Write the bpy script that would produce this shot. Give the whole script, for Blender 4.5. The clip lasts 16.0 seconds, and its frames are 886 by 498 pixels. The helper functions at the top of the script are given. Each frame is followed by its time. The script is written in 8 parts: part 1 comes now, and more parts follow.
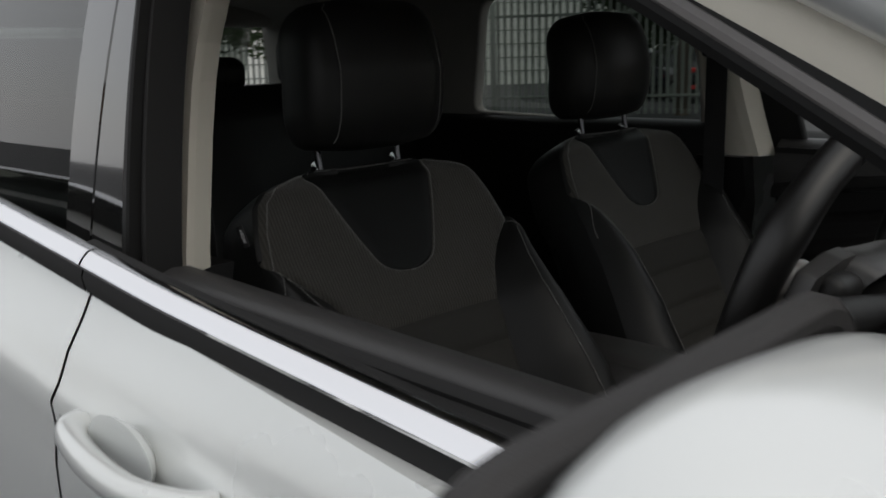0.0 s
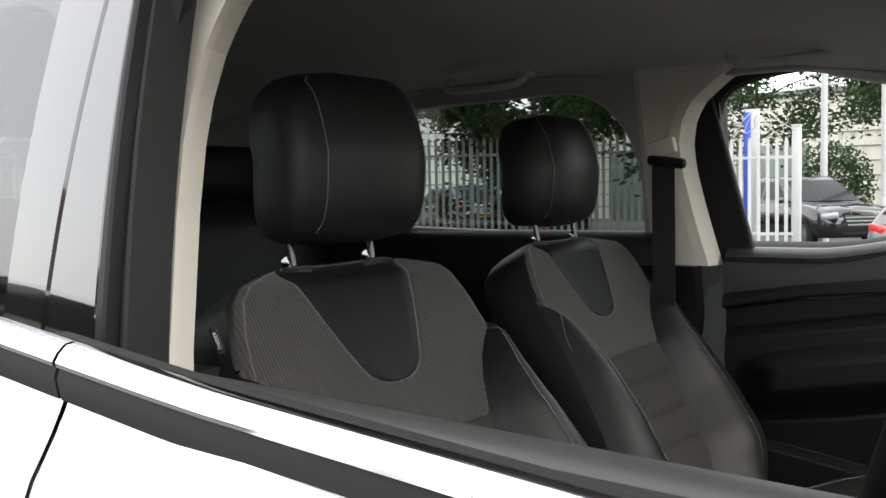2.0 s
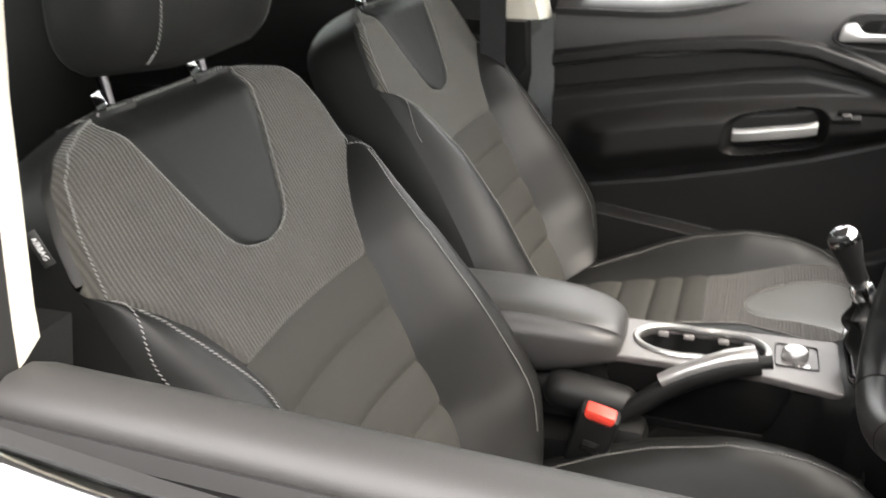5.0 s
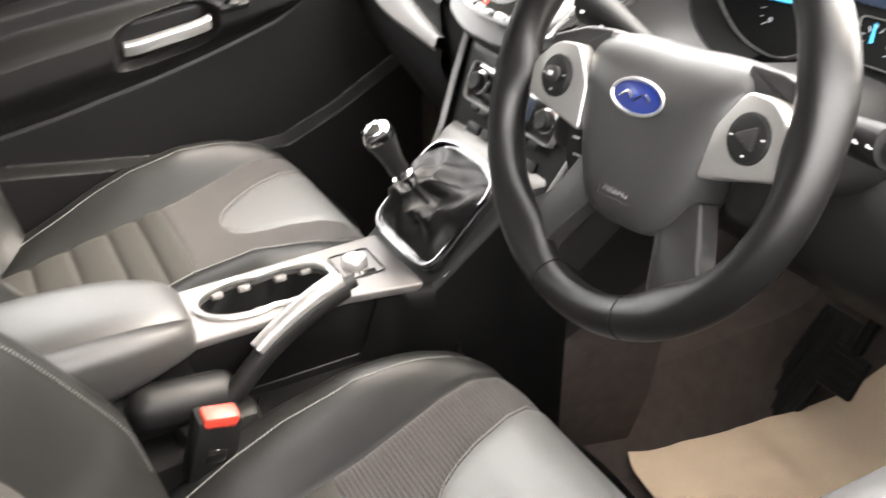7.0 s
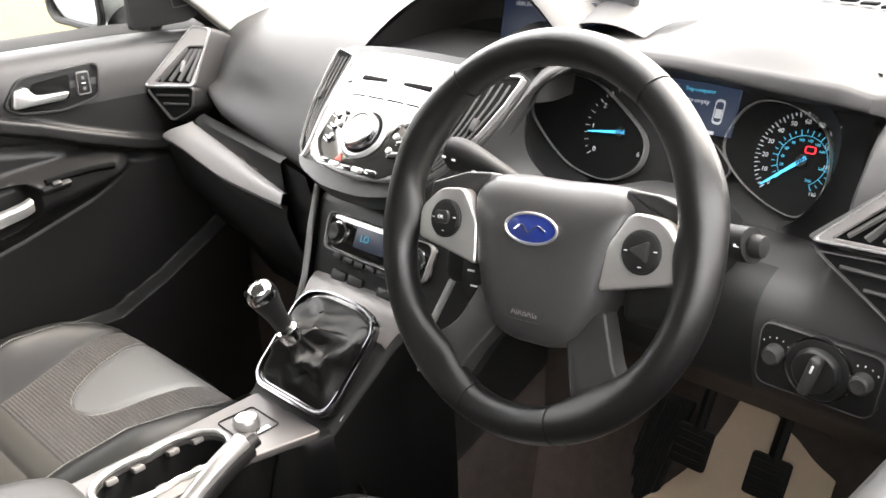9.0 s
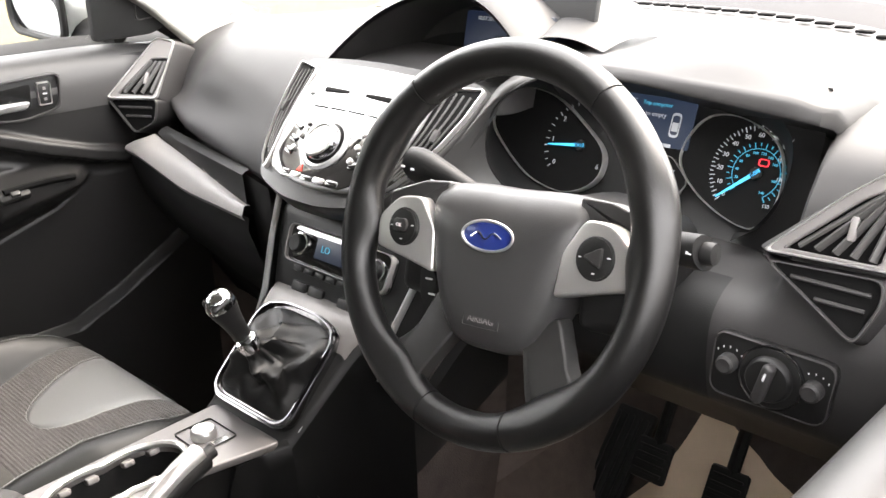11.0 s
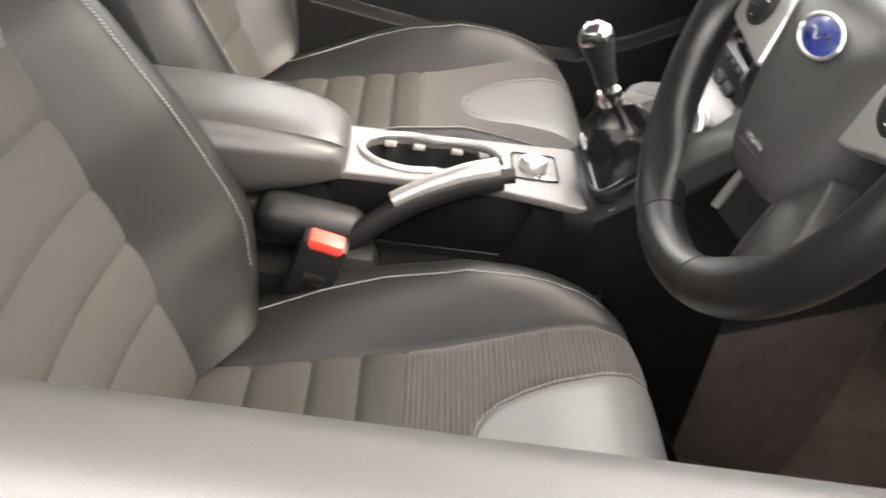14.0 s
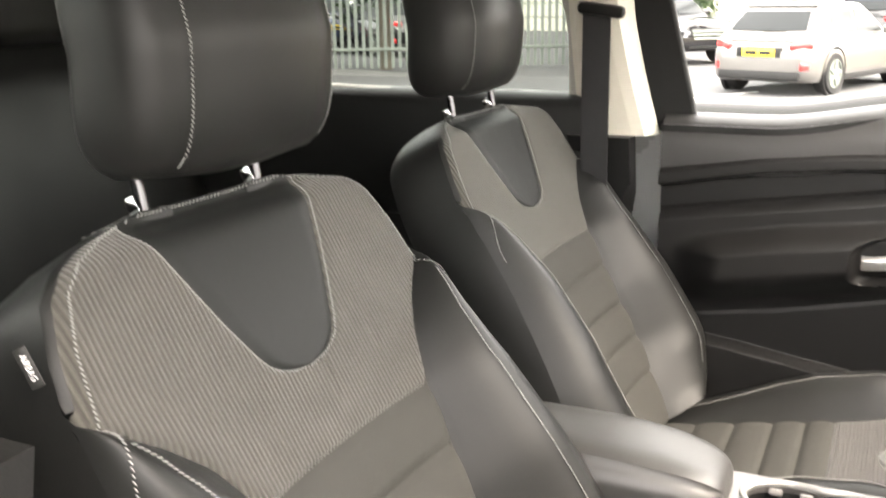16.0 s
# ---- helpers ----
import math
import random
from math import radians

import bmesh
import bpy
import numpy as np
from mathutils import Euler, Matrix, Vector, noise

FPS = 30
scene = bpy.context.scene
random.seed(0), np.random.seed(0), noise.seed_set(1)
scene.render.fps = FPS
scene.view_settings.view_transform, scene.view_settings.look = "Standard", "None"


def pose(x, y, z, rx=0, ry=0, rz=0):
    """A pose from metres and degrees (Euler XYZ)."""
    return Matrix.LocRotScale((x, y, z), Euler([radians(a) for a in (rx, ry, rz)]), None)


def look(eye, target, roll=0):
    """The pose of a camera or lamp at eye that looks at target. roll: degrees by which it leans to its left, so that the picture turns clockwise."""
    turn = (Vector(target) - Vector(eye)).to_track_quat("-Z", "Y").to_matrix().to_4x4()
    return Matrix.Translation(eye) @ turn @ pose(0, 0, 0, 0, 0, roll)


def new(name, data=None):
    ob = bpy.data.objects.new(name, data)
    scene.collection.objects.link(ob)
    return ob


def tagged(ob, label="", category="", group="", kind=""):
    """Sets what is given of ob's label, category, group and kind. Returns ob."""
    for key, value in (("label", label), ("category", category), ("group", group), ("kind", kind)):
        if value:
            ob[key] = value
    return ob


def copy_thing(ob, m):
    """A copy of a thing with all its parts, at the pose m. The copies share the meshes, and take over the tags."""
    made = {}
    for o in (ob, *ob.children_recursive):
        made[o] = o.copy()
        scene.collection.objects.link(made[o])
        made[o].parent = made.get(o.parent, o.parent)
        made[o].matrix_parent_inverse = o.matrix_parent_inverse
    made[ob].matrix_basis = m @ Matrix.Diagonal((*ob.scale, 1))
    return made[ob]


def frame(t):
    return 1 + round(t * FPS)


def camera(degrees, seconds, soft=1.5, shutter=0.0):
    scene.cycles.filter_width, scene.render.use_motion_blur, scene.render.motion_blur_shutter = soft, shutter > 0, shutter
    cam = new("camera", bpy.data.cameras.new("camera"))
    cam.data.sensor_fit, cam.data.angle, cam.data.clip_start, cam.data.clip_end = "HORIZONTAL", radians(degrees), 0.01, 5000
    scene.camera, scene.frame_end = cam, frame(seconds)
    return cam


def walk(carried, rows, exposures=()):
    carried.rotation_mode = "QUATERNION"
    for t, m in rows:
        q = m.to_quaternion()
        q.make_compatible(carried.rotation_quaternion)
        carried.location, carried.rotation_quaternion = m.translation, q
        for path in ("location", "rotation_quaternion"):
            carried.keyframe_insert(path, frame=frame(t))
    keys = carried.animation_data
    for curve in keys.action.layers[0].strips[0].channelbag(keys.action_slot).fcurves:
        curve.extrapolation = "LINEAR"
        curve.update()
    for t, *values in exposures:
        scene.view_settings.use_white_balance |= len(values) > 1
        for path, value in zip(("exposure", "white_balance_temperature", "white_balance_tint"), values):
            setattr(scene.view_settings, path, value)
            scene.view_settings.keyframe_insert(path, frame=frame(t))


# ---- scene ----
cam = camera(51.0, 16.0, shutter=0.4)
PATH = [
    (0, (1.243, 0.986, 1.31), (-0.142, -0.397, 0.897), -1.6),
    (0.5, (1.259, 0.848, 1.317), (-0.276, -0.384, 0.967), -1.5),
    (1, (1.261, 0.771, 1.302), (-0.349, -0.39, 1.06), -1.4),
    (1.5, (1.248, 0.738, 1.261), (-0.376, -0.419, 1.114), -1.2),
    (2, (1.248, 0.73, 1.235), (-0.379, -0.428, 1.115), -1.1),
    (2.5, (1.242, 0.706, 1.243), (-0.399, -0.427, 1.088), -1.5),
    (3, (1.199, 0.666, 1.288), (-0.446, -0.437, 1.012), -1.5),
    (5.5, (1.029, 0.354, 1.348), (-0.696, 0.054, 0.383), 0.2),
    (6, (0.942, 0.264, 1.34), (-0.739, 0.359, 0.26), -1.0),
    (6.5, (0.916, 0.232, 1.335), (-0.715, 0.677, 0.266), -1.2),
    (7, (0.886, 0.176, 1.354), (-0.634, 0.999, 0.348), -0.8),
    (7.5, (0.875, 0.137, 1.364), (-0.567, 1.189, 0.462), -0.5),
    (8, (0.873, 0.103, 1.379), (-0.533, 1.26, 0.551), -1.2),
    (8.5, (0.869, 0.076, 1.388), (-0.509, 1.295, 0.604), -2.1),
    (9, (0.857, 0.048, 1.388), (-0.477, 1.332, 0.632), -2.4),
    (9.5, (0.853, 0.043, 1.391), (-0.447, 1.372, 0.652), -2.6),
    (12, (0.922, 0.064, 1.368), (-0.418, 1.371, 0.665), 0.5),
    (12.5, (0.95, 0.086, 1.366), (-0.511, 1.251, 0.654), 1.7),
    (13, (0.949, 0.172, 1.333), (-0.671, 1.006, 0.51), 5.7),
    (13.5, (0.918, 0.299, 1.304), (-0.731, 0.764, 0.272), 8.5),
    (14, (0.919, 0.37, 1.275), (-0.735, 0.518, 0.16), 9.7),
    (14.5, (0.915, 0.432, 1.283), (-0.766, 0.163, 0.233), 6.3),
    (15, (0.934, 0.439, 1.291), (-0.792, -0.093, 0.433), 3.3),
    (15.5, (0.956, 0.455, 1.302), (-0.781, -0.261, 0.616), 0.6),
    (16, (0.976, 0.458, 1.315), (-0.756, -0.397, 0.794), -0.9),
]
EXPOSURE = [
    (0, -1.3, 6600, 10), (0.5, -0.42, 6650, 10), (1.0, 0.6, 6650, 10), (1.5, 0.68, 6650, 10), (2, 0.62, 6650, 10), (3.2, 0.68, 6650, 10), (5.3, 2.28, 7050, 12),
    (6, 2.44, 7100, 12), (7, 2.95, 7150, 13), (8, 2.85, 7000, 13), (8.5, 2.70, 7000, 13), (9, 2.55, 7000, 13), (12, 2.6, 7000, 14), (12.5, 2.7, 7050, 14),
    (13, 2.35, 7150, 13), (13.5, 2.7, 7250, 13), (14, 2.8, 7250, 14), (14.5, 2.62, 7050, 13), (15, 2.8, 7150, 13), (16, 2.84, 7400, 13)
]
walk(cam, [(t, look(eye, target, roll)) for t, eye, target, roll in PATH], EXPOSURE)

# ---- world ----
world = bpy.data.worlds.new("sky")
scene.world = world
world.use_nodes = True
wn = world.node_tree.nodes
sky = wn.new("ShaderNodeTexSky")
sky.sky_type = "NISHITA"
sky.sun_disc = False
sky.sun_elevation = radians(52)
sky.sun_rotation = radians(10)
sky.dust_density = 4.0
sky.air_density = 1.2
soften = wn.new("ShaderNodeMixRGB")
soften.inputs[0].default_value = 0.75
soften.inputs[2].default_value = (9.0, 9.1, 9.3, 1)
world.node_tree.links.new(sky.outputs[0], soften.inputs[1])
world.node_tree.links.new(soften.outputs[0], wn["Background"].inputs[0])
wn["Background"].inputs[1].default_value = 0.31

sun = new("sun", bpy.data.lights.new("sun", "SUN"))
sun.data.energy = 1.4
sun.data.angle = radians(36)
sun.data.color = (1.0, 0.96, 0.9)
sun.rotation_euler = (radians(-38), 0, radians(-10))


# ---- materials ----
def node_mat(name, base, rough=0.5, metal=0.0, grain=0.0, grain_scale=400.0, vary=0.12, vary_scale=9.0, coat=0.0, spec=0.5, rough_vary=0.08, crease=0.0):
    """A principled surface with a large and a small variation and a fine bump."""
    m = bpy.data.materials.new(name)
    m.use_nodes = True
    n, l = m.node_tree.nodes, m.node_tree.links
    b = n["Principled BSDF"]
    b.inputs["Metallic"].default_value = metal
    b.inputs["Coat Weight"].default_value = coat
    b.inputs["Specular IOR Level"].default_value = spec
    co = n.new("ShaderNodeTexCoord")
    big = n.new("ShaderNodeTexNoise")
    big.inputs["Scale"].default_value = vary_scale
    big.inputs["Detail"].default_value = 5
    l.new(co.outputs["Object"], big.inputs["Vector"])
    mix = n.new("ShaderNodeMixRGB")
    mix.inputs[1].default_value = (*[c * (1 - vary) for c in base], 1)
    mix.inputs[2].default_value = (*[min(1, c * (1 + vary)) for c in base], 1)
    l.new(big.outputs["Fac"], mix.inputs[0])
    l.new(mix.outputs[0], b.inputs["Base Color"])
    rr = n.new("ShaderNodeMapRange")
    rr.inputs[3].default_value = max(0.02, rough - rough_vary)
    rr.inputs[4].default_value = min(1, rough + rough_vary)
    l.new(big.outputs["Fac"], rr.inputs[0])
    l.new(rr.outputs[0], b.inputs["Roughness"])
    if grain:
        fine = n.new("ShaderNodeTexVoronoi")
        fine.inputs["Scale"].default_value = grain_scale
        l.new(co.outputs["Object"], fine.inputs["Vector"])
        bump = n.new("ShaderNodeBump")
        bump.inputs["Strength"].default_value = grain
        bump.inputs["Distance"].default_value = 0.0006
        l.new(fine.outputs["Distance"], bump.inputs["Height"])
        l.new(bump.outputs[0], b.inputs["Normal"])
        if crease:
            fold = n.new("ShaderNodeTexNoise")
            fold.inputs["Scale"].default_value = 34
            fold.inputs["Detail"].default_value = 3
            fold.inputs["Distortion"].default_value = 1.2
            l.new(co.outputs["Object"], fold.inputs["Vector"])
            soft = n.new("ShaderNodeBump")
            soft.inputs["Strength"].default_value = crease
            soft.inputs["Distance"].default_value = 0.004
            l.new(fold.outputs["Fac"], soft.inputs["Height"])
            l.new(soft.outputs[0], bump.inputs["Normal"])
    return m


def ribbed_cloth(name, base, axis, pitch=0.0054):
    """Woven corded cloth: fine cords along one direction over a noisy weave."""
    m = node_mat(name, base, 0.85, vary=0.2, vary_scale=30, spec=0.25)
    n, l = m.node_tree.nodes, m.node_tree.links
    b = n["Principled BSDF"]
    mix = b.inputs["Base Color"].links[0].from_node
    co = n.new("ShaderNodeTexCoord")
    wave = n.new("ShaderNodeTexWave")
    wave.bands_direction = axis
    wave.inputs["Scale"].default_value = 0.314 / pitch
    wave.inputs["Distortion"].default_value = 0.25
    wave.inputs["Detail Scale"].default_value = 40
    l.new(co.outputs["Object"], wave.inputs["Vector"])
    weave = n.new("ShaderNodeTexNoise")
    weave.inputs["Scale"].default_value = 900
    l.new(co.outputs["Object"], weave.inputs["Vector"])
    dark = n.new("ShaderNodeMixRGB")
    dark.blend_type = "MULTIPLY"
    dark.inputs[0].default_value = 0.95
    l.new(mix.outputs[0], dark.inputs[1])
    ramp = n.new("ShaderNodeMapRange")
    ramp.inputs[3].default_value = 0.64
    ramp.inputs[4].default_value = 1.13
    l.new(wave.outputs["Fac"], ramp.inputs[0])
    l.new(ramp.outputs[0], dark.inputs[2])
    l.new(dark.outputs[0], b.inputs["Base Color"])
    add = n.new("ShaderNodeMath")
    add.operation = "ADD"
    l.new(wave.outputs["Fac"], add.inputs[0])
    l.new(weave.outputs["Fac"], add.inputs[1])
    bump = n.new("ShaderNodeBump")
    bump.inputs["Strength"].default_value = 0.8
    bump.inputs["Distance"].default_value = 0.0014
    l.new(add.outputs[0], bump.inputs["Height"])
    l.new(bump.outputs[0], b.inputs["Normal"])
    b.inputs["Sheen Weight"].default_value = 0.15
    return m


def glow(name, colour, strength):
    m = bpy.data.materials.new(name)
    m.use_nodes = True
    b = m.node_tree.nodes["Principled BSDF"]
    b.inputs["Base Color"].default_value = (*[c * 0.3 for c in colour], 1)
    b.inputs["Emission Color"].default_value = (*colour, 1)
    b.inputs["Emission Strength"].default_value = strength
    return m


def glass(name, tint=(1, 1, 1), rough=0.0, ior=1.5):
    """Thin pane: clear through, glossy by angle."""
    m = bpy.data.materials.new(name)
    m.use_nodes = True
    n, l = m.node_tree.nodes, m.node_tree.links
    n.remove(n["Principled BSDF"])
    clear, gloss, mix, face = n.new("ShaderNodeBsdfTransparent"), n.new("ShaderNodeBsdfGlossy"), n.new("ShaderNodeMixShader"), n.new("ShaderNodeLayerWeight")
    power, schlick = n.new("ShaderNodeMath"), n.new("ShaderNodeMapRange")
    clear.inputs[0].default_value = (*tint, 1)
    gloss.inputs["Roughness"].default_value = rough
    power.operation = "POWER"
    power.inputs[1].default_value = 5.0
    f0 = ((ior - 1) / (ior + 1)) ** 2
    schlick.inputs[3].default_value = f0
    l.new(face.outputs["Facing"], power.inputs[0])
    l.new(power.outputs[0], schlick.inputs[0])
    l.new(schlick.outputs[0], mix.inputs[0])
    l.new(clear.outputs[0], mix.inputs[1])
    l.new(gloss.outputs[0], mix.inputs[2])
    l.new(mix.outputs[0], n["Material Output"].inputs[0])
    return m


LEATHER = node_mat("black_leather", (0.0115, 0.0117, 0.0113), 0.43, grain=0.16, grain_scale=1300, crease=0.05, vary=0.12, vary_scale=14, spec=0.24, rough_vary=0.05)
LEATHER_MATT = node_mat("matt_black_leather", (0.012, 0.0125, 0.012), 0.5, grain=0.15, grain_scale=1300, crease=0.08, vary=0.15, vary_scale=14, spec=0.12)
WHEEL_PAD = node_mat("airbag_pad_plastic", (0.030, 0.0295, 0.0295), 0.38, grain=0.2, grain_scale=1100, vary=0.1, vary_scale=10, spec=0.5)
LEATHER_PAD = node_mat("matt_leather", (0.032, 0.031, 0.030), 0.44, grain=0.12, grain_scale=1300, crease=0.04, vary=0.12, vary_scale=12, spec=0.65)
# paler than the black leather: the tongue's sky sheen is in the base colour
LEATHER_SHEEN = node_mat("smooth_leather_sheen", (0.105, 0.105, 0.102), 0.48, grain=0.08, grain_scale=1300, crease=0.06, spec=0.7, vary=0.1, vary_scale=10)
SPOKE = node_mat("dark_satin_spoke", (0.022, 0.0215, 0.021), 0.36, grain=0.1, grain_scale=800, spec=0.35)
SATIN = node_mat("satin_console_plastic", (0.125, 0.117, 0.113), 0.36, metal=0.35, grain=0.1, grain_scale=900, vary=0.06)
SHOULDER = node_mat("charcoal_shoulder_plastic", (0.040, 0.039, 0.038), 0.40, grain=0.12, grain_scale=1200, vary=0.06, spec=0.4)
LEATHER_WHEEL = node_mat("wheel_leather", (0.0060, 0.0058, 0.0058), 0.32, grain=0.22, grain_scale=1400, crease=0.02, vary=0.15, vary_scale=25, spec=0.42, rough_vary=0.02)
CLOTH_BACK = ribbed_cloth("corded_cloth_upright", (0.058, 0.0545, 0.047), "X")
CLOTH_CUSH = ribbed_cloth("corded_cloth_across", (0.052, 0.047, 0.044), "Y")
CLOTH_RIB = node_mat("plain_woven_cloth", (0.037, 0.036, 0.0325), 0.85, grain=0.5, grain_scale=1100, vary=0.15, vary_scale=25, spec=0.25)
THREAD = node_mat("grey_thread", (0.21, 0.21, 0.20), 0.8, vary=0.1, vary_scale=200)
DASH = node_mat("soft_dash_plastic", (0.028, 0.027, 0.027), 0.54, grain=0.18, grain_scale=1200, vary=0.1, vary_scale=6, spec=0.26)
DASH_HARD = node_mat("hard_black_plastic", (0.011, 0.011, 0.011), 0.45, grain=0.2, grain_scale=600, spec=0.22)
DASH_GREY = node_mat("grey_satin_plastic", (0.15, 0.142, 0.138), 0.40, grain=0.15, grain_scale=800)
PIANO = node_mat("gloss_black_plastic", (0.008, 0.008, 0.008), 0.08, coat=1.0, spec=0.9, vary=0.05, rough_vary=0.03)
SILVER = node_mat("satin_silver_plastic", (0.55, 0.55, 0.54), 0.3, metal=0.85, vary=0.05)
SILVER_DULL = node_mat("dull_silver_plastic", (0.46, 0.45, 0.44), 0.32, metal=0.75, vary=0.04, rough_vary=0.02)
CHROME = node_mat("chrome", (0.80, 0.80, 0.81), 0.10, metal=1.0, vary=0.03, rough_vary=0.03)
CARPET = node_mat("dark_carpet", (0.068, 0.056, 0.051), 0.95, grain=1.0, grain_scale=500, vary=0.3, vary_scale=40, spec=0.1)
LINING = node_mat("grey_roof_cloth", (0.56, 0.545, 0.51), 0.92, grain=0.4, grain_scale=900, vary=0.05, spec=0.15)
# the roof cloth again, with the shade of the cabin sides in its colour
LINING_SHADED = node_mat("shaded_lining_cloth", (0.38, 0.37, 0.345), 0.92, grain=0.4, grain_scale=900, vary=0.06, spec=0.15)
BEIGE = node_mat("beige_pillar_trim", (0.62, 0.59, 0.51), 0.6, grain=0.2, grain_scale=700, vary=0.04)
# near-black paints the shade inside vents, slots and pockets; also plain dial black
SHADE_DIAL_BLACK = node_mat("recess_shade_and_dial_black", (0.004, 0.004, 0.004), 0.85, vary=0.1, spec=0.1)
RUBBER = node_mat("black_rubber", (0.011, 0.011, 0.011), 0.7, vary=0.2, vary_scale=20, spec=0.3)
BOOT = node_mat("boot_leather", (0.006, 0.006, 0.006), 0.42, grain=0.4, grain_scale=900, vary=0.2, vary_scale=30, spec=0.3)
POST_DARK = node_mat("shaded_steel", (0.07, 0.07, 0.075), 0.25, metal=1.0, vary=0.05)
POST = node_mat("dark_chrome", (0.22, 0.22, 0.23), 0.20, metal=1.0, vary=0.05)
SILL = node_mat("door_top_plastic", (0.034, 0.033, 0.0325), 0.48, grain=0.14, grain_scale=1500, vary=0.08, crease=0.03)
PAINT = node_mat("silver_white_paint", (0.62, 0.64, 0.63), 0.28, metal=0.25, coat=0.8, vary=0.04, vary_scale=3, rough_vary=0.04)
KRAFT = node_mat("kraft_paper", (0.66, 0.52, 0.38), 0.85, vary=0.12, vary_scale=12, grain=0.3, grain_scale=300)
BELT = node_mat("belt_webbing", (0.014, 0.014, 0.015), 0.8, grain=0.6, grain_scale=700)
RED = node_mat("red_plastic", (0.75, 0.06, 0.04), 0.4, vary=0.05)
GLASS = glass("clear_glass", (0.93, 0.95, 0.94))
GLASS_DARK = glass("privacy_glass", (0.31, 0.34, 0.325), 0.0, 2.2)
BLUE = node_mat("blue_badge", (0.015, 0.03, 0.17), 0.2, coat=0.8, vary=0.1)
WHITE_PRINT = node_mat("white_print", (0.7, 0.7, 0.7), 0.6, vary=0.03)
GLOW_BLUE = glow("blue_needle", (0.04, 0.40, 0.75), 0.45)
GLOW_WHITE = glow("lit_white_mark", (0.8, 0.85, 0.9), 0.05)
GLOW_CYAN = glow("lit_cyan_mark", (0.05, 0.40, 0.6), 0.16)
GLOW_RED = glow("red_warning", (0.9, 0.03, 0.05), 0.3)
SCREEN = glow("blue_screen", (0.012, 0.020, 0.04), 0.28)
SCREEN_DARK = glow("dark_screen", (0.006, 0.010, 0.022), 0.3)


# ---- mesh helpers ----
def mesh_ob(name, bm, material, smooth=40):
    me = bpy.data.meshes.new(name)
    bm.normal_update()
    bm.to_mesh(me)
    bm.free()
    me.materials.append(material)
    if smooth:
        me.polygons.foreach_set("use_smooth", [True] * len(me.polygons))
        me.set_sharp_from_angle(angle=radians(smooth))
    return new(name, me)


def part(name, bm, material, parent, label="", smooth=40):
    ob = mesh_ob(name, bm, material, smooth)
    ob.parent = parent
    return tagged(ob, label) if label else ob


def thing(name, label, category, group="", kind="", at=(0, 0, 0)):
    ob = new(name)
    ob.empty_display_size = 0.05
    ob.location = at
    return tagged(ob, label, category, group, kind)


def add_grid(bm, rows, close_u=False, close_v=False):
    """Faces over rows of points; close_u joins each row's ends, close_v the last row with the first."""
    vs = [[bm.verts.new(p) for p in r] for r in rows]
    nv, nu = len(vs), len(vs[0])
    for j in range(nv if close_v else nv - 1):
        for i in range(nu if close_u else nu - 1):
            q = [vs[j][i], vs[j][(i + 1) % nu], vs[(j + 1) % nv][(i + 1) % nu], vs[(j + 1) % nv][i]]
            q = [v for k, v in enumerate(q) if v.co != q[k - 1].co]
            if len(set(q)) > 2:
                try:
                    bm.faces.new(q)
                except ValueError:
                    pass
    return vs


def grid(rows, close_u=False, close_v=False, caps=False):
    bm = bmesh.new()
    vs = add_grid(bm, rows, close_u, close_v)
    if caps:
        for r in ((vs[-1],) if caps == "end" else (vs[0], vs[-1])):
            try:
                bm.faces.new(r)
            except ValueError:
                pass
    bmesh.ops.remove_doubles(bm, verts=bm.verts, dist=1e-6)
    bmesh.ops.recalc_face_normals(bm, faces=bm.faces)
    return bm


def smooth_line(points, steps=8):
    """A smooth curve through points (Catmull-Rom)."""
    p = [Vector(q) for q in points]
    p = [2 * p[0] - p[1], *p, 2 * p[-1] - p[-2]]
    out = []
    for a, b, c, d in zip(p, p[1:], p[2:], p[3:]):
        for k in range(steps):
            t = k / steps
            out.append(0.5 * (2 * b + (c - a) * t + (2 * a - 5 * b + 4 * c - d) * t * t + (3 * b - a - 3 * c + d) * t ** 3))
    return out + [p[-2]]


def tube(points, radius, segs=10, closed=False, flat=1.0):
    """A round bar along points; radius a number or one a point."""
    pts = [Vector(p) for p in points]
    n = len(pts)
    rows, side = [], None
    for i, p in enumerate(pts):
        a = pts[(i - 1) % n] if closed or i else p
        b = pts[(i + 1) % n] if closed or i < n - 1 else p
        d = (b - a).normalized()
        if side is None:
            side = d.orthogonal().normalized()
        side = (side - d * side.dot(d)).normalized()
        up = d.cross(side)
        r = radius[i] if isinstance(radius, (list, tuple)) else radius
        rows.append([p + r * (math.cos(t) * side + flat * math.sin(t) * up) for t in (2 * math.pi * k / segs for k in range(segs))])
    return grid(rows, close_u=True, close_v=closed, caps=not closed)


def rbox(size, bevel=0.004, m=None, segs=2):
    """A box with rounded edges, centred on the origin before m."""
    bm = bmesh.new()
    bmesh.ops.create_cube(bm, size=1)
    bmesh.ops.scale(bm, vec=size, verts=bm.verts)
    if bevel:
        bmesh.ops.bevel(bm, geom=bm.edges[:], offset=min(bevel, min(size) * 0.45), segments=segs, affect="EDGES", profile=0.5)
    if m is not None:
        bm.transform(m)
    return bm


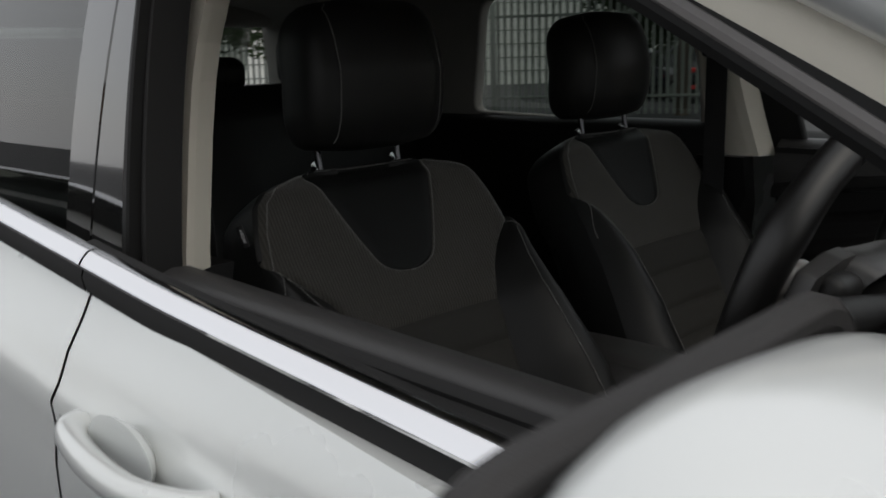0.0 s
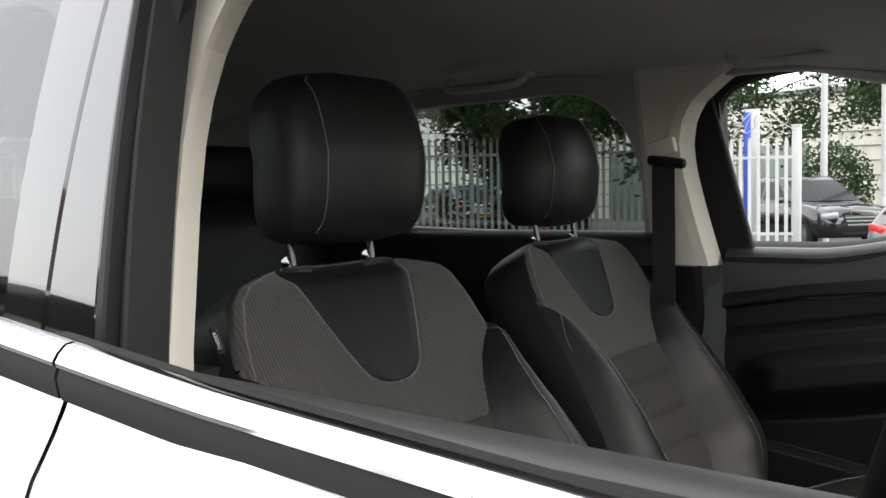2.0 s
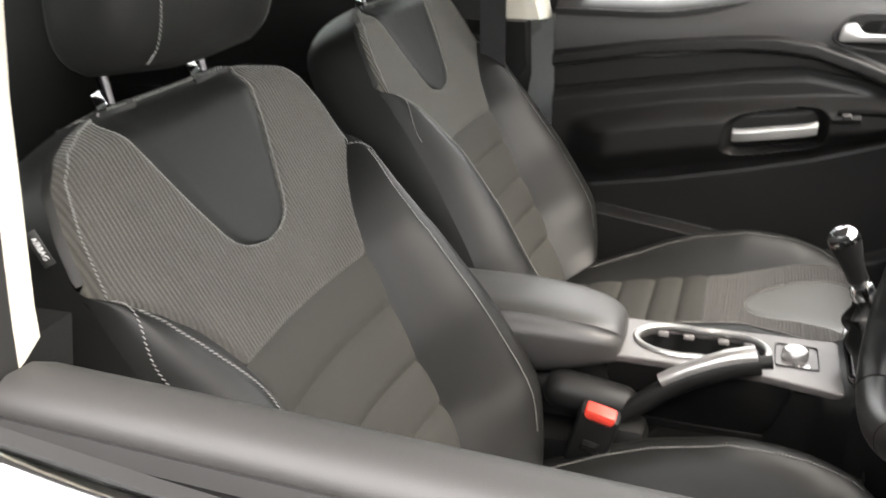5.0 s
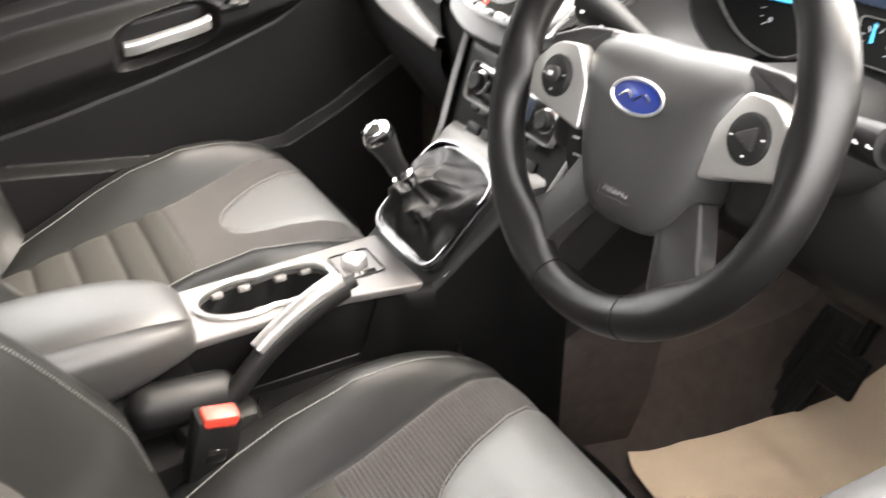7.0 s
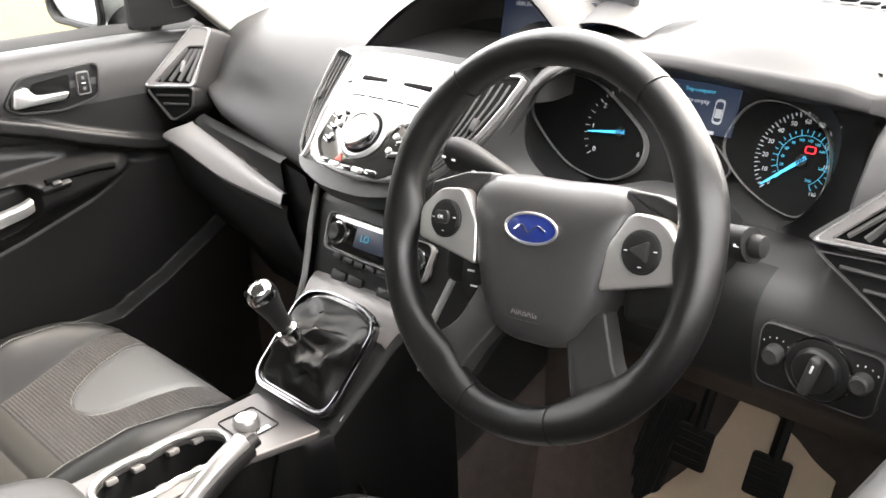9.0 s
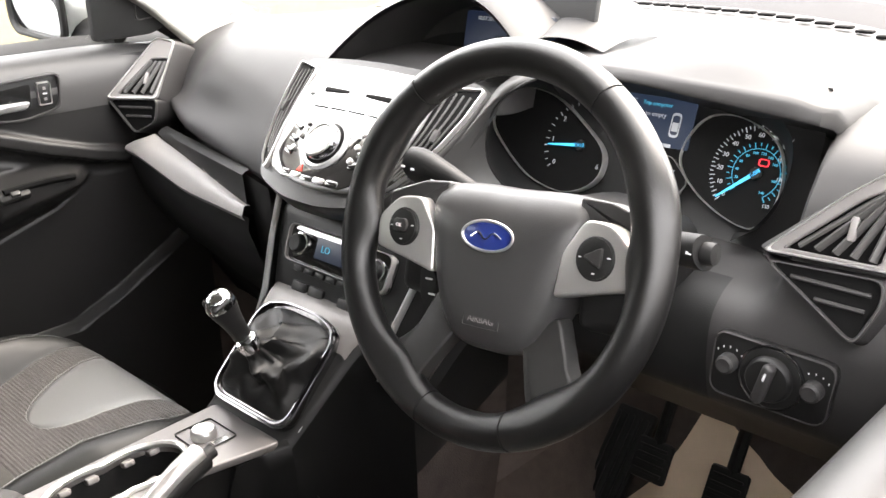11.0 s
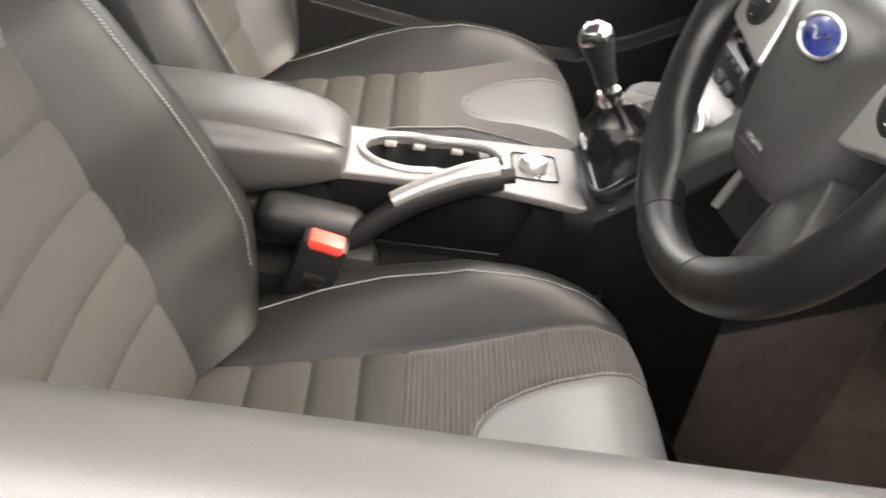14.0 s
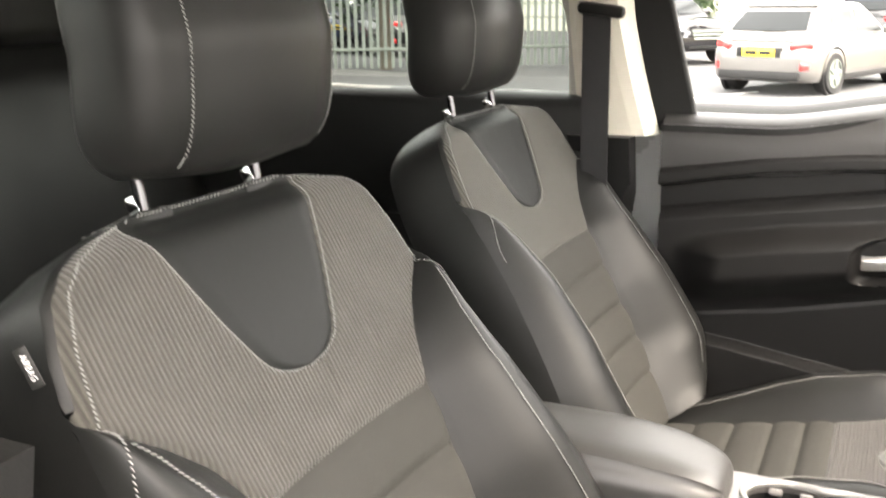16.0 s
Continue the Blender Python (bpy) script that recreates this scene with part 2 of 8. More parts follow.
def prism(outline, depth, m=None, bevel=0.0, segs=2):
    """An outline in x, y drawn out along z by depth, its front edge rounded."""
    bm = bmesh.new()
    low = [bm.verts.new((x, y, 0)) for x, y in outline]
    top = [bm.verts.new((x, y, depth)) for x, y in outline]
    bm.faces.new(low[::-1])
    f = bm.faces.new(top)
    n = len(low)
    for i in range(n):
        bm.faces.new((low[i], low[(i + 1) % n], top[(i + 1) % n], top[i]))
    bmesh.ops.recalc_face_normals(bm, faces=bm.faces)
    if bevel:
        bmesh.ops.bevel(bm, geom=list(f.edges), offset=bevel, segments=segs, affect="EDGES", profile=0.5)
    if m is not None:
        bm.transform(m)
    return bm


def ring(outer, inner, depth, m=None):
    """A flat frame between two outlines of as many points, drawn out along z."""
    n = len(outer)
    rows = [[(x, y, 0) for x, y in outer], [(x, y, depth * 0.75) for x, y in outer],
            [(x + (u - x) * 0.25, y + (v - y) * 0.25, depth) for (x, y), (u, v) in zip(outer, inner)],
            [(u + (x - u) * 0.25, v + (y - v) * 0.25, depth) for (x, y), (u, v) in zip(outer, inner)],
            [(x, y, depth * 0.75) for x, y in inner], [(x, y, 0) for x, y in inner]]
    bm = grid(rows, close_u=True)
    if m is not None:
        bm.transform(m)
    return bm


def rounded(corners, radius, steps=5):
    """An outline with its corners rounded; radius a number or one a corner."""
    n, out = len(corners), []
    for i, c in enumerate(corners):
        c, a, b = Vector(c), Vector(corners[i - 1]), Vector(corners[(i + 1) % n])
        r = radius[i] if isinstance(radius, (list, tuple)) else radius
        p, q = c + (a - c).normalized() * r, c + (b - c).normalized() * r
        for k in range(steps + 1):
            t = k / steps
            out.append(tuple((1 - t) ** 2 * p + 2 * t * (1 - t) * c + t * t * q))
    return out


def shrunk(outline, k, centre=None):
    cx = sum(p[0] for p in outline) / len(outline) if centre is None else centre[0]
    cy = sum(p[1] for p in outline) / len(outline) if centre is None else centre[1]
    return [(cx + (x - cx) * k, cy + (y - cy) * k) for x, y in outline]


def lathe(profile, m=None, segs=24):
    """A turned shape: pairs of radius and height about z."""
    rows = [[(r * math.cos(t), r * math.sin(t), z) for t in (2 * math.pi * k / segs for k in range(segs))] for r, z in profile]
    bm = grid(rows, close_u=True, caps=True)
    if m is not None:
        bm.transform(m)
    return bm


def face_pose(origin, lean, turn=0.0):
    """A panel that faces the rear of the car: x to the right, y up the panel, z out of it; lean tips its top forward."""
    return pose(*origin, 90 - lean, 0, 0) if not turn else Matrix.Translation(origin) @ pose(0, 0, 0, 0, 0, turn) @ pose(0, 0, 0, 90 - lean, 0, 0)


def lettering(text, size, m, material, parent, name="lettering", depth=0.0003):
    """Words in the built-in font, lying in x, y of m."""
    cu = bpy.data.curves.new(name, "FONT")
    cu.body, cu.size, cu.extrude, cu.align_x, cu.align_y, cu.resolution_u = text, size, depth, "CENTER", "CENTER", 3
    tmp = bpy.data.objects.new(name, cu)
    me = bpy.data.meshes.new_from_object(tmp)
    bpy.data.objects.remove(tmp)
    bpy.data.curves.remove(cu)
    me.materials.clear()
    me.materials.append(material)
    me.transform(m)
    ob = new(name, me)
    ob.parent = parent
    return ob


def holed_panel(outline, holes, thickness, bevel=0.006):
    """A flat panel in x, y with holes through it."""
    cu = bpy.data.curves.new("panel", "CURVE")
    cu.dimensions, cu.fill_mode, cu.extrude, cu.bevel_depth, cu.bevel_resolution = "2D", "BOTH", thickness / 2 - bevel, bevel, 2
    for loop in (outline, *holes):
        sp = cu.splines.new("POLY")
        sp.points.add(len(loop) - 1)
        for q, (x, y) in zip(sp.points, loop):
            q.co = (x, y, 0, 1)
        sp.use_cyclic_u = True
    tmp = bpy.data.objects.new("panel", cu)
    me = bpy.data.meshes.new_from_object(tmp)
    bpy.data.objects.remove(tmp)
    bpy.data.curves.remove(cu)
    bm = bmesh.new()
    bm.from_mesh(me)
    bpy.data.meshes.remove(me)
    return bm


def table(x, *pairs):
    """A value between the pairs (x, value), in a straight line."""
    if x <= pairs[0][0]:
        return pairs[0][1]
    for (a, p), (b, q) in zip(pairs, pairs[1:]):
        if x <= b:
            return p + (q - p) * (x - a) / (b - a)
    return pairs[-1][1]


def ease(t):
    t = min(1.0, max(0.0, t))
    return t * t * (3 - 2 * t)

# ---- car body: shell, pillars, roof lining, floor ----
GROUND = -0.17  # level of the car park under the car

def side_x(z):
    """Half width of the car's side at the windows, which lean in towards the roof."""
    return 0.765 - 0.16 * max(0.0, z - 1.08)


shell = thing("car_body", "silver-white painted car body with grey roof lining", "car body", kind="structure")
REAR_WIN = rounded([(-0.80, 1.145), (-0.09, 1.125), (-0.085, 1.30), (-0.17, 1.462), (-0.72, 1.452)], [0.04, 0.02, 0.08, 0.12, 0.05])
WIN_EDGE = rounded([(-0.02, 1.00), (-0.02, 1.30), (0.0, 1.468), (0.30, 1.468), (0.52, 1.415), (0.90, 1.215), (1.08, 1.06)], [0.01, 0.02, 0.07, 0.1, 0.12, 0.05, 0.01])
SIDE_OUT = [(-1.75, 1.00), (-0.02, 1.00), *WIN_EDGE[6:], (1.25, 1.05), (0.93, 1.26), (0.56, 1.455), (0.32, 1.53), (-0.4, 1.56), (-1.2, 1.545), (-1.72, 1.47)]


def side_panel(sign, inset, thick, outline, holes):
    """A panel of the car's side: y, z outline set at the leaning side."""
    bm = holed_panel(outline, holes, thick)
    for v in bm.verts:
        y, z, d = v.co
        v.co = (sign * (side_x(z) - inset + d), y, z)
    bmesh.ops.recalc_face_normals(bm, faces=bm.faces)
    return bm


part("side_trim", side_panel(-1, 0.06, 0.035, SIDE_OUT, [REAR_WIN]), LINING_SHADED, shell, "grey cloth-covered side trim round the windows, darkened for shade")
part("side_trim", side_panel(1, 0.06, 0.035, SIDE_OUT, [REAR_WIN]), LINING_SHADED, shell, "grey cloth-covered side trim round the windows, darkened for shade")

# roof lining: a shallow vault
rows = []
for k in range(29):
    y = -1.72 + 2.30 * k / 28
    zs = table(y, (-1.72, 1.47), (-1.2, 1.53), (-0.4, 1.54), (0.2, 1.52), (0.42, 1.485), (0.58, 1.43))
    row = []
    for q in range(21):
        u = -1 + q / 10
        w = side_x(zs) - 0.045
        row.append((u * w, y, zs - 0.055 * abs(u) ** 6 + 0.012 * (1 - u * u) + 0.004 * math.sin(9 * y) * (1 - u * u)))
    rows.append(row)
part("roof_lining", grid(rows), LINING, shell, "plain grey cloth roof lining")
rows = [[(x, y, z + 0.075) for x, y, z in r] for r in rows]
rows = [[(x * 1.03, y, z - (0.05 if abs(x) > 0.6 else 0)) for x, y, z in r] for r in rows]
part("roof_skin", grid(rows), PAINT, shell)

# body-coloured outside of the driver's side roof rail and windscreen post
for sg in (1, -1):
    line = smooth_line([(sg * 0.80, 1.30, 1.06), (sg * 0.775, 1.05, 1.215), (sg * 0.755, 0.75, 1.375), (sg * 0.73, 0.50, 1.478), (sg * 0.715, 0.25, 1.535), (sg * 0.705, -0.3, 1.565), (sg * 0.70, -1.0, 1.555), (sg * 0.70, -1.6, 1.49)], 8)
    part("roof_rail", tube(line, 0.036, 14, flat=0.8), PAINT, shell, "silver-white painted roof rail")
    line = smooth_line([(sg * 0.735, 1.20, 1.06), (sg * 0.725, 1.02, 1.165), (sg * 0.71, 0.75, 1.315), (sg * 0.69, 0.50, 1.425), (sg * 0.675, 0.30, 1.48)], 8)
    part("windscreen_post_trim", tube(line, 0.034, 12, flat=0.9), BEIGE, shell, "pale beige windscreen post trim")
# cross members at the windscreen and tailgate
part("screen_header", tube(smooth_line([(-0.69, 0.52, 1.44), (-0.3, 0.60, 1.462), (0, 0.615, 1.466), (0.3, 0.60, 1.462), (0.69, 0.52, 1.44)]), 0.03, 10), LINING, shell)
part("tailgate_header", tube([(-0.68, -1.70, 1.46), (0.68, -1.70, 1.46)], 0.05, 10), LINING, shell)
part("tailgate", rbox((1.42, 0.08, 0.62), 0.04, Matrix.Translation((0, -1.86, 0.86))), DASH_HARD, shell)
part("tailgate_skin", rbox((1.66, 0.06, 0.56), 0.05, Matrix.Translation((0, -1.935, 0.86)), 3), PAINT, shell)
part("rear_bumper", rbox((1.76, 0.22, 0.30), 0.08, Matrix.Translation((0, -1.93, 0.46)), 3), PAINT, shell)
part("front_bumper", rbox((1.74, 0.26, 0.50), 0.12, Matrix.Translation((0, 2.34, 0.58)), 3), PAINT, shell)
US = [-1 + k / 12 for k in range(25)]
part("windscreen", grid([[(0.70 * u, 0.55 + 0.07 * (1 - u * u), 1.475) for u in US], [(0.76 * u, 1.31 + 0.22 * (1 - u * u), 1.08 + 0.145 * (1 - u ** 4)) for u in US]]), GLASS, shell).visible_shadow = False
part("scuttle_panel", grid([[(0.76 * u, 1.30 + 0.22 * (1 - u * u), 1.045 + 0.14 * (1 - u ** 4)) for u in US], [(0.78 * u, 1.36 + 0.22 * (1 - u * u), 1.07 + 0.145 * (1 - u ** 4)) for u in US], [(0.80 * u, 1.46 + 0.20 * (1 - u * u), 1.06 + 0.125 * (1 - u ** 4)) for u in US]]), DASH_HARD, shell, "black scuttle panel under the windscreen")
part("rear_screen", grid([[(-0.62, -1.76, 1.44), (0.62, -1.76, 1.44)], [(-0.64, -1.90, 1.13), (0.64, -1.90, 1.13)]]), GLASS_DARK, shell).visible_shadow = False

# floor pan, tunnel, footwell and bulkhead
def pan_z(x, y):
    z = 0.37 + 0.15 * ease((y - 1.26) / 0.30) + 0.10 * ease((y - 1.5) / 0.15)
    return z + 0.12 * (1 - ease((abs(x) - 0.05) / 0.08))


rows = [[(x, y, pan_z(x, y)) for x in [-0.70 + 1.40 * k / 56 for k in range(57)]] for y in [-1.9 + 3.5 * j / 70 for j in range(71)]]
floor = part("floor_carpet", grid(rows), CARPET, shell, "dark grey car carpet")
part("bulkhead", rbox((1.46, 0.04, 0.75), 0.0, Matrix.Translation((0, 1.62, 0.78))), CARPET, shell)
part("underbody", rbox((1.5, 3.5, 0.06), 0.01, Matrix.Translation((0, -0.15, 0.25))), DASH_HARD, shell)
part("bonnet", grid([[(0.855 * u, 1.62 - 0.18 * u * u, 1.165 - 0.14 * u * u) for u in US], [(0.87 * u, 1.9, 1.11 - 0.16 * u * u) for u in US], [(0.86 * u, 2.2, 1.02 - 0.14 * u * u) for u in US], [(0.84 * u, 2.40, 0.88 - 0.10 * u * u) for u in US]]), PAINT, shell)
for x in (-1, 1):
    for y in (1.6, -1.1):
        wheel = part("wheel", lathe([(0.02, -0.10), (0.30, -0.11), (0.345, -0.08), (0.35, 0.0), (0.345, 0.08), (0.30, 0.11), (0.02, 0.10)], pose(x * 0.78, y, 0.35 + GROUND, 0, 90, 0), 32), RUBBER, shell)
    part("rocker_panel", rbox((0.12, 3.2, 0.14), 0.03, Matrix.Translation((x * 0.79, 0.0, 0.28))), PAINT, shell)

for sg in (-1, 1):
    part("kick_panel", rbox((0.05, 0.72, 0.78), 0.01, Matrix.Translation((sg * 0.73, 1.31, 0.68))), CARPET, shell, "dark carpeted kick panel")
    part("scuttle", rbox((0.2, 0.3, 0.05), 0.01, Matrix.Translation((sg * 0.70, 1.40, 1.035))), DASH_HARD, shell)

# rear side of the driver's flank: rear door and its dark glass
def outer_x(z):
    """The outer skin's half width by height."""
    return table(z, (0.30, 0.83), (0.45, 0.875), (0.70, 0.905), (0.92, 0.912), (0.985, 0.905), (1.03, 0.890), (1.07, 0.866), (1.115, 0.845))


def belt(y):
    """Height of the bright strip along the doors."""
    y = max(y, -0.2 + 0.25 * (y + 0.2))
    return 1.143 - 0.118 * (max(y, -0.2) + 0.07) + 0.035 * max(0, y - 0.25) * 1.0


def flank(y0, y1, sign=1, n=24):
    zs = [0.34, 0.45, 0.58, 0.70, 0.80, 0.88, 0.92, 0.96, 0.985, 1.0, 1.015, 1.03, 1.045, 1.06, 1.075, 1.09]
    rows = []
    for k in range(n + 1):
        y = y0 + (y1 - y0) * k / n
        top = belt(y) - 0.028
        row = []
        for z in zs:
            q = 0.34 + (z - 0.34) * (top - 0.34) / 0.75
            crease = 0.006 * math.exp(-((q - (0.985 - 0.06 * (y - 0.2))) / 0.012) ** 2)
            row.append((sign * (outer_x(q) + crease), y, q))
        rows.append(row)
    back = [[(sign * (abs(p[0]) - 0.04), p[1], p[2]) for p in r] for r in rows]
    bm = bmesh.new()
    rows = [r + b[::-1] for r, b in zip(rows, back)]
    add_grid(bm, rows, close_u=True)
    bmesh.ops.recalc_face_normals(bm, faces=bm.faces)
    return bm


def belt_strip(y0, y1, sign=1):
    rows = []
    for k in range(19):
        y = y0 + (y1 - y0) * k / 18
        b = belt(y)
        rows.append([(sign * x, y, b + dz) for x, dz in ((0.842, 0.006), (0.850, 0.009), (0.858, 0.0075), (0.864, 0.002), (0.868, -0.004), (0.867, -0.0075), (0.860, -0.008), (0.842, -0.008))])
    return grid(rows, close_u=True, caps=True)


def belt_gap(y0, y1, sign=1):
    rows = []
    for k in range(19):
        y = y0 + (y1 - y0) * k / 18
        b = belt(y)
        rows.append([(sign * x, y, b + dz) for x, dz in ((0.842, -0.008), (0.864, -0.008), (0.867, -0.016), (0.864, -0.032), (0.842, -0.032))])
    return grid(rows, close_u=True, caps=True)


for sg in (-1, 1):
    part("front_wing", flank(1.165, 2.3, sg), PAINT, shell, "silver-white painted front wing")
    part("rear_wing", flank(-1.92, -1.105, sg), PAINT, shell, "silver-white painted rear wing")
    part("rear_pillar", side_panel(sg, -0.03, 0.03, rounded([(-1.90, 1.08), (-1.19, 1.12), (-1.08, 1.47), (-1.72, 1.47)], 0.04), []), PAINT, shell, "silver-white rear roof pillar")
for sg, nm in ((1, "rear_door"), (-1, "rear_door")):
    rear = thing(nm, "silver-white rear car door with dark tinted glass", "car door", "car doors")
    part("skin", flank(-1.10, 0.105, sg), PAINT, rear, "silver-white painted door skin")
    for name, bm, material in (("bright_strip", belt_strip(-1.10, 0.108, sg), CHROME), ("strip_gap", belt_gap(-1.10, 0.108, sg), RUBBER)):
        bm.transform(Matrix.Translation((0, 0, 0.0 if sg > 0 else -0.04)))
        part(name, bm, material, rear)
    pane = part("window_pane", grid([[(sg * (side_x(z) + 0.014 + 0.012 * math.sin(math.pi * (z - 1.1) / 0.4)), y, z) for y in [-0.86 + 0.86 * k / 6 for k in range(7)]] for z in [1.06 + 0.43 * j / 8 for j in range(9)]]), GLASS_DARK, rear, "dark tinted window pane")
    pane.visible_shadow = False
    part("inner_panel", rbox((0.05, 1.1, 0.72), 0.02, Matrix.Translation((sg * 0.73, -0.58, 0.74))), DASH_HARD, rear, "black inner door panel")
    part("inner_top", rbox((0.10, 1.04, 0.26), 0.03, Matrix.Translation((sg * 0.702, -0.55, 1.012)), 3), DASH_HARD, rear, "black padded rear door top")

# gloss black covers between the side windows, driver's side
def cover(name, a, b, c, d, thick, material, out, sign=1, label=""):
    """An upright strip on the flank: foot from y=a to b, head from c to d."""
    rows = []
    for k in range(13):
        z = 1.075 + 0.42 * k / 12
        t = k / 12
        bow = 0.010 * math.sin(math.pi * t)
        l, r = a + (c - a) * t, b + (d - b) * t
        x = side_x(z) + out + bow
        rows.append([(sign * (x - thick), l, z), (sign * (x - 0.002), l, z), (sign * x, l + 0.003, z), (sign * x, l + 0.005, z), (sign * x, r - 0.005, z), (sign * x, r - 0.003, z), (sign * (x - 0.002), r, z), (sign * (x - thick), r, z)])
    return part(name, grid(rows, close_u=True, caps=True), material, shell, label, 30)


for sg in (1, -1):
    cover("pillar_cover", -0.115, -0.047, -0.05, 0.027, 0.03, PIANO, 0.024, sg, "gloss black pillar cover")
    cover("pillar_cover", -0.043, 0.040, 0.031, 0.060, 0.03, PIANO, 0.026, sg, "gloss black pillar cover")
    cover("pillar_edge", 0.043, 0.058, 0.062, 0.069, 0.02, DASH_HARD, 0.030, sg, "grey satin pillar edging")
    cover("window_seal", 0.060, 0.070, 0.062, 0.068, 0.045, RUBBER, 0.016, sg)
    cover("pillar_core", -0.10, 0.012, -0.04, 0.018, 0.045, RUBBER, -0.01, sg)


# ---- driver's door and its mirror ----
def front_door(sign):
    side = "driver's" if sign > 0 else "passenger"
    door = thing("front_door", "silver-white front car door with black inner trim", "car door", "car doors")
    part("skin", flank(0.111, 1.16, sign), PAINT, door, "silver-white painted door skin")
    low = 0.0 if sign > 0 else 0.04
    for name, bm, material in (("bright_strip", belt_strip(0.112, 1.05, sign), CHROME), ("strip_gap", belt_gap(0.112, 1.05, sign), RUBBER)):
        bm.transform(Matrix.Translation((0, 0, -low)))
        part(name, bm, material, door)
    # rubber weather strips and the padded door top
    rows, rows2, rows3 = [], [], []
    for k in range(25):
        y = 0.075 + 0.965 * k / 24
        z = 1.078 - 0.03 * (y - 0.1)
        b = belt(y) - low
        if sign < 0:
            z = 1.098 + 0.030 * ease((y - 0.25) / 0.25) - 0.01 * ease((y - 0.8) / 0.2)
            b = z + 0.01
        rows.append([(sign * x, y, zz) for x, zz in ((0.842, b + 0.007), (0.834, b + 0.008), (0.815, z + 0.012), (0.800, z + 0.004), (0.797, z - 0.02), (0.842, z - 0.03))])
        rows2.append([(sign * x, y, zz) for x, zz in ((0.790, z - 0.03), (0.790, z + 0.002), (0.783, z + 0.008), (0.776, z + 0.004), (0.774, z - 0.03))])
        rows3.append([(sign * x, y, zz) for x, zz in ((0.768, z - 0.03), (0.768, z - 0.002), (0.762, z + 0.006), (0.750, z + 0.010), (0.730, z + 0.008), (0.712, z - 0.002), (0.700, z - 0.02), (0.694, z - 0.05), (0.70, z - 0.09), (0.74, z - 0.10))])
    part("outer_weather_strip", grid(rows, close_u=True, caps=True), RUBBER, door, "black rubber weather strip")
    part("inner_weather_strip", grid(rows2, close_u=True, caps=True), RUBBER, door)
    part("door_top", grid(rows3, close_u=True, caps=True), SILL, door, "soft black padded door top")
    # window frame of the door: outer black channel
    line = smooth_line([(sign * (side_x(z) - 0.004), y, z) for y, z in ((0.042, 1.07), (0.042, 1.25), (0.046, 1.37), (0.085, 1.452), (0.23, 1.482), (0.36, 1.462), (0.55, 1.40), (0.78, 1.28), (0.98, 1.16), (1.06, 1.10))], 6)
    part("window_frame", tube(line, 0.018, 8, flat=1.1), RUBBER, door, "black rubber-lined window frame")
    line2 = [Vector((p.x + sign * 0.016, p.y + 0.006, p.z - 0.002)) for p in line]
    part("frame_lip", tube(line2, 0.006, 8), DASH_GREY, door)
    return door


driver_door = front_door(1)
pass_door = front_door(-1)
part("window_pane", grid([[(-(side_x(z) + 0.006), y, z) for y in (0.06, 0.5, 1.03)] for z in (1.06, 1.3, 1.5)]), GLASS, pass_door, "clear window pane").visible_shadow = False

part("rear_frame", side_panel(-1, 0.020, 0.022, rounded([(0.055, 1.09), (0.125, 1.09), (0.048, 1.44), (0.060, 1.475), (0.12, 1.492), (0.02, 1.50), (-0.012, 1.40)], [0.005, 0.005, 0.03, 0.02, 0.005, 0.02, 0.02]), []), RUBBER, pass_door, "wide black upright of the window frame")
# driver's door: recessed outside handle
handle_m = Matrix.Translation((0.915, 0.27, 0.985))
bm = lathe([(0.001, 0.0), (0.030, 0.002), (0.040, 0.010), (0.044, 0.016)], Matrix.Translation((0.905, 0.27, 0.985)) @ pose(0, 0, 0, 0, 90, 0) @ Matrix.Diagonal((0.75, 1.3, 1, 1)), 24)
part("handle_bowl", bm, PAINT, driver_door)
line = smooth_line([(0.908, 0.175, 0.982), (0.930, 0.20, 0.985), (0.945, 0.27, 0.985), (0.945, 0.34, 0.981), (0.925, 0.385, 0.977), (0.905, 0.40, 0.975)], 6)
part("door_handle", tube(line, [0.012] + [0.0135] * (len(line) - 2) + [0.012], 12, flat=1.3), PAINT, driver_door, "silver-white pull handle")
# inside panel of the driver's door
part("inner_panel", rbox((0.035, 1.0, 0.62), 0.015, Matrix.Translation((0.735, 0.58, 0.66))), DASH_HARD, driver_door, "black inner door panel")

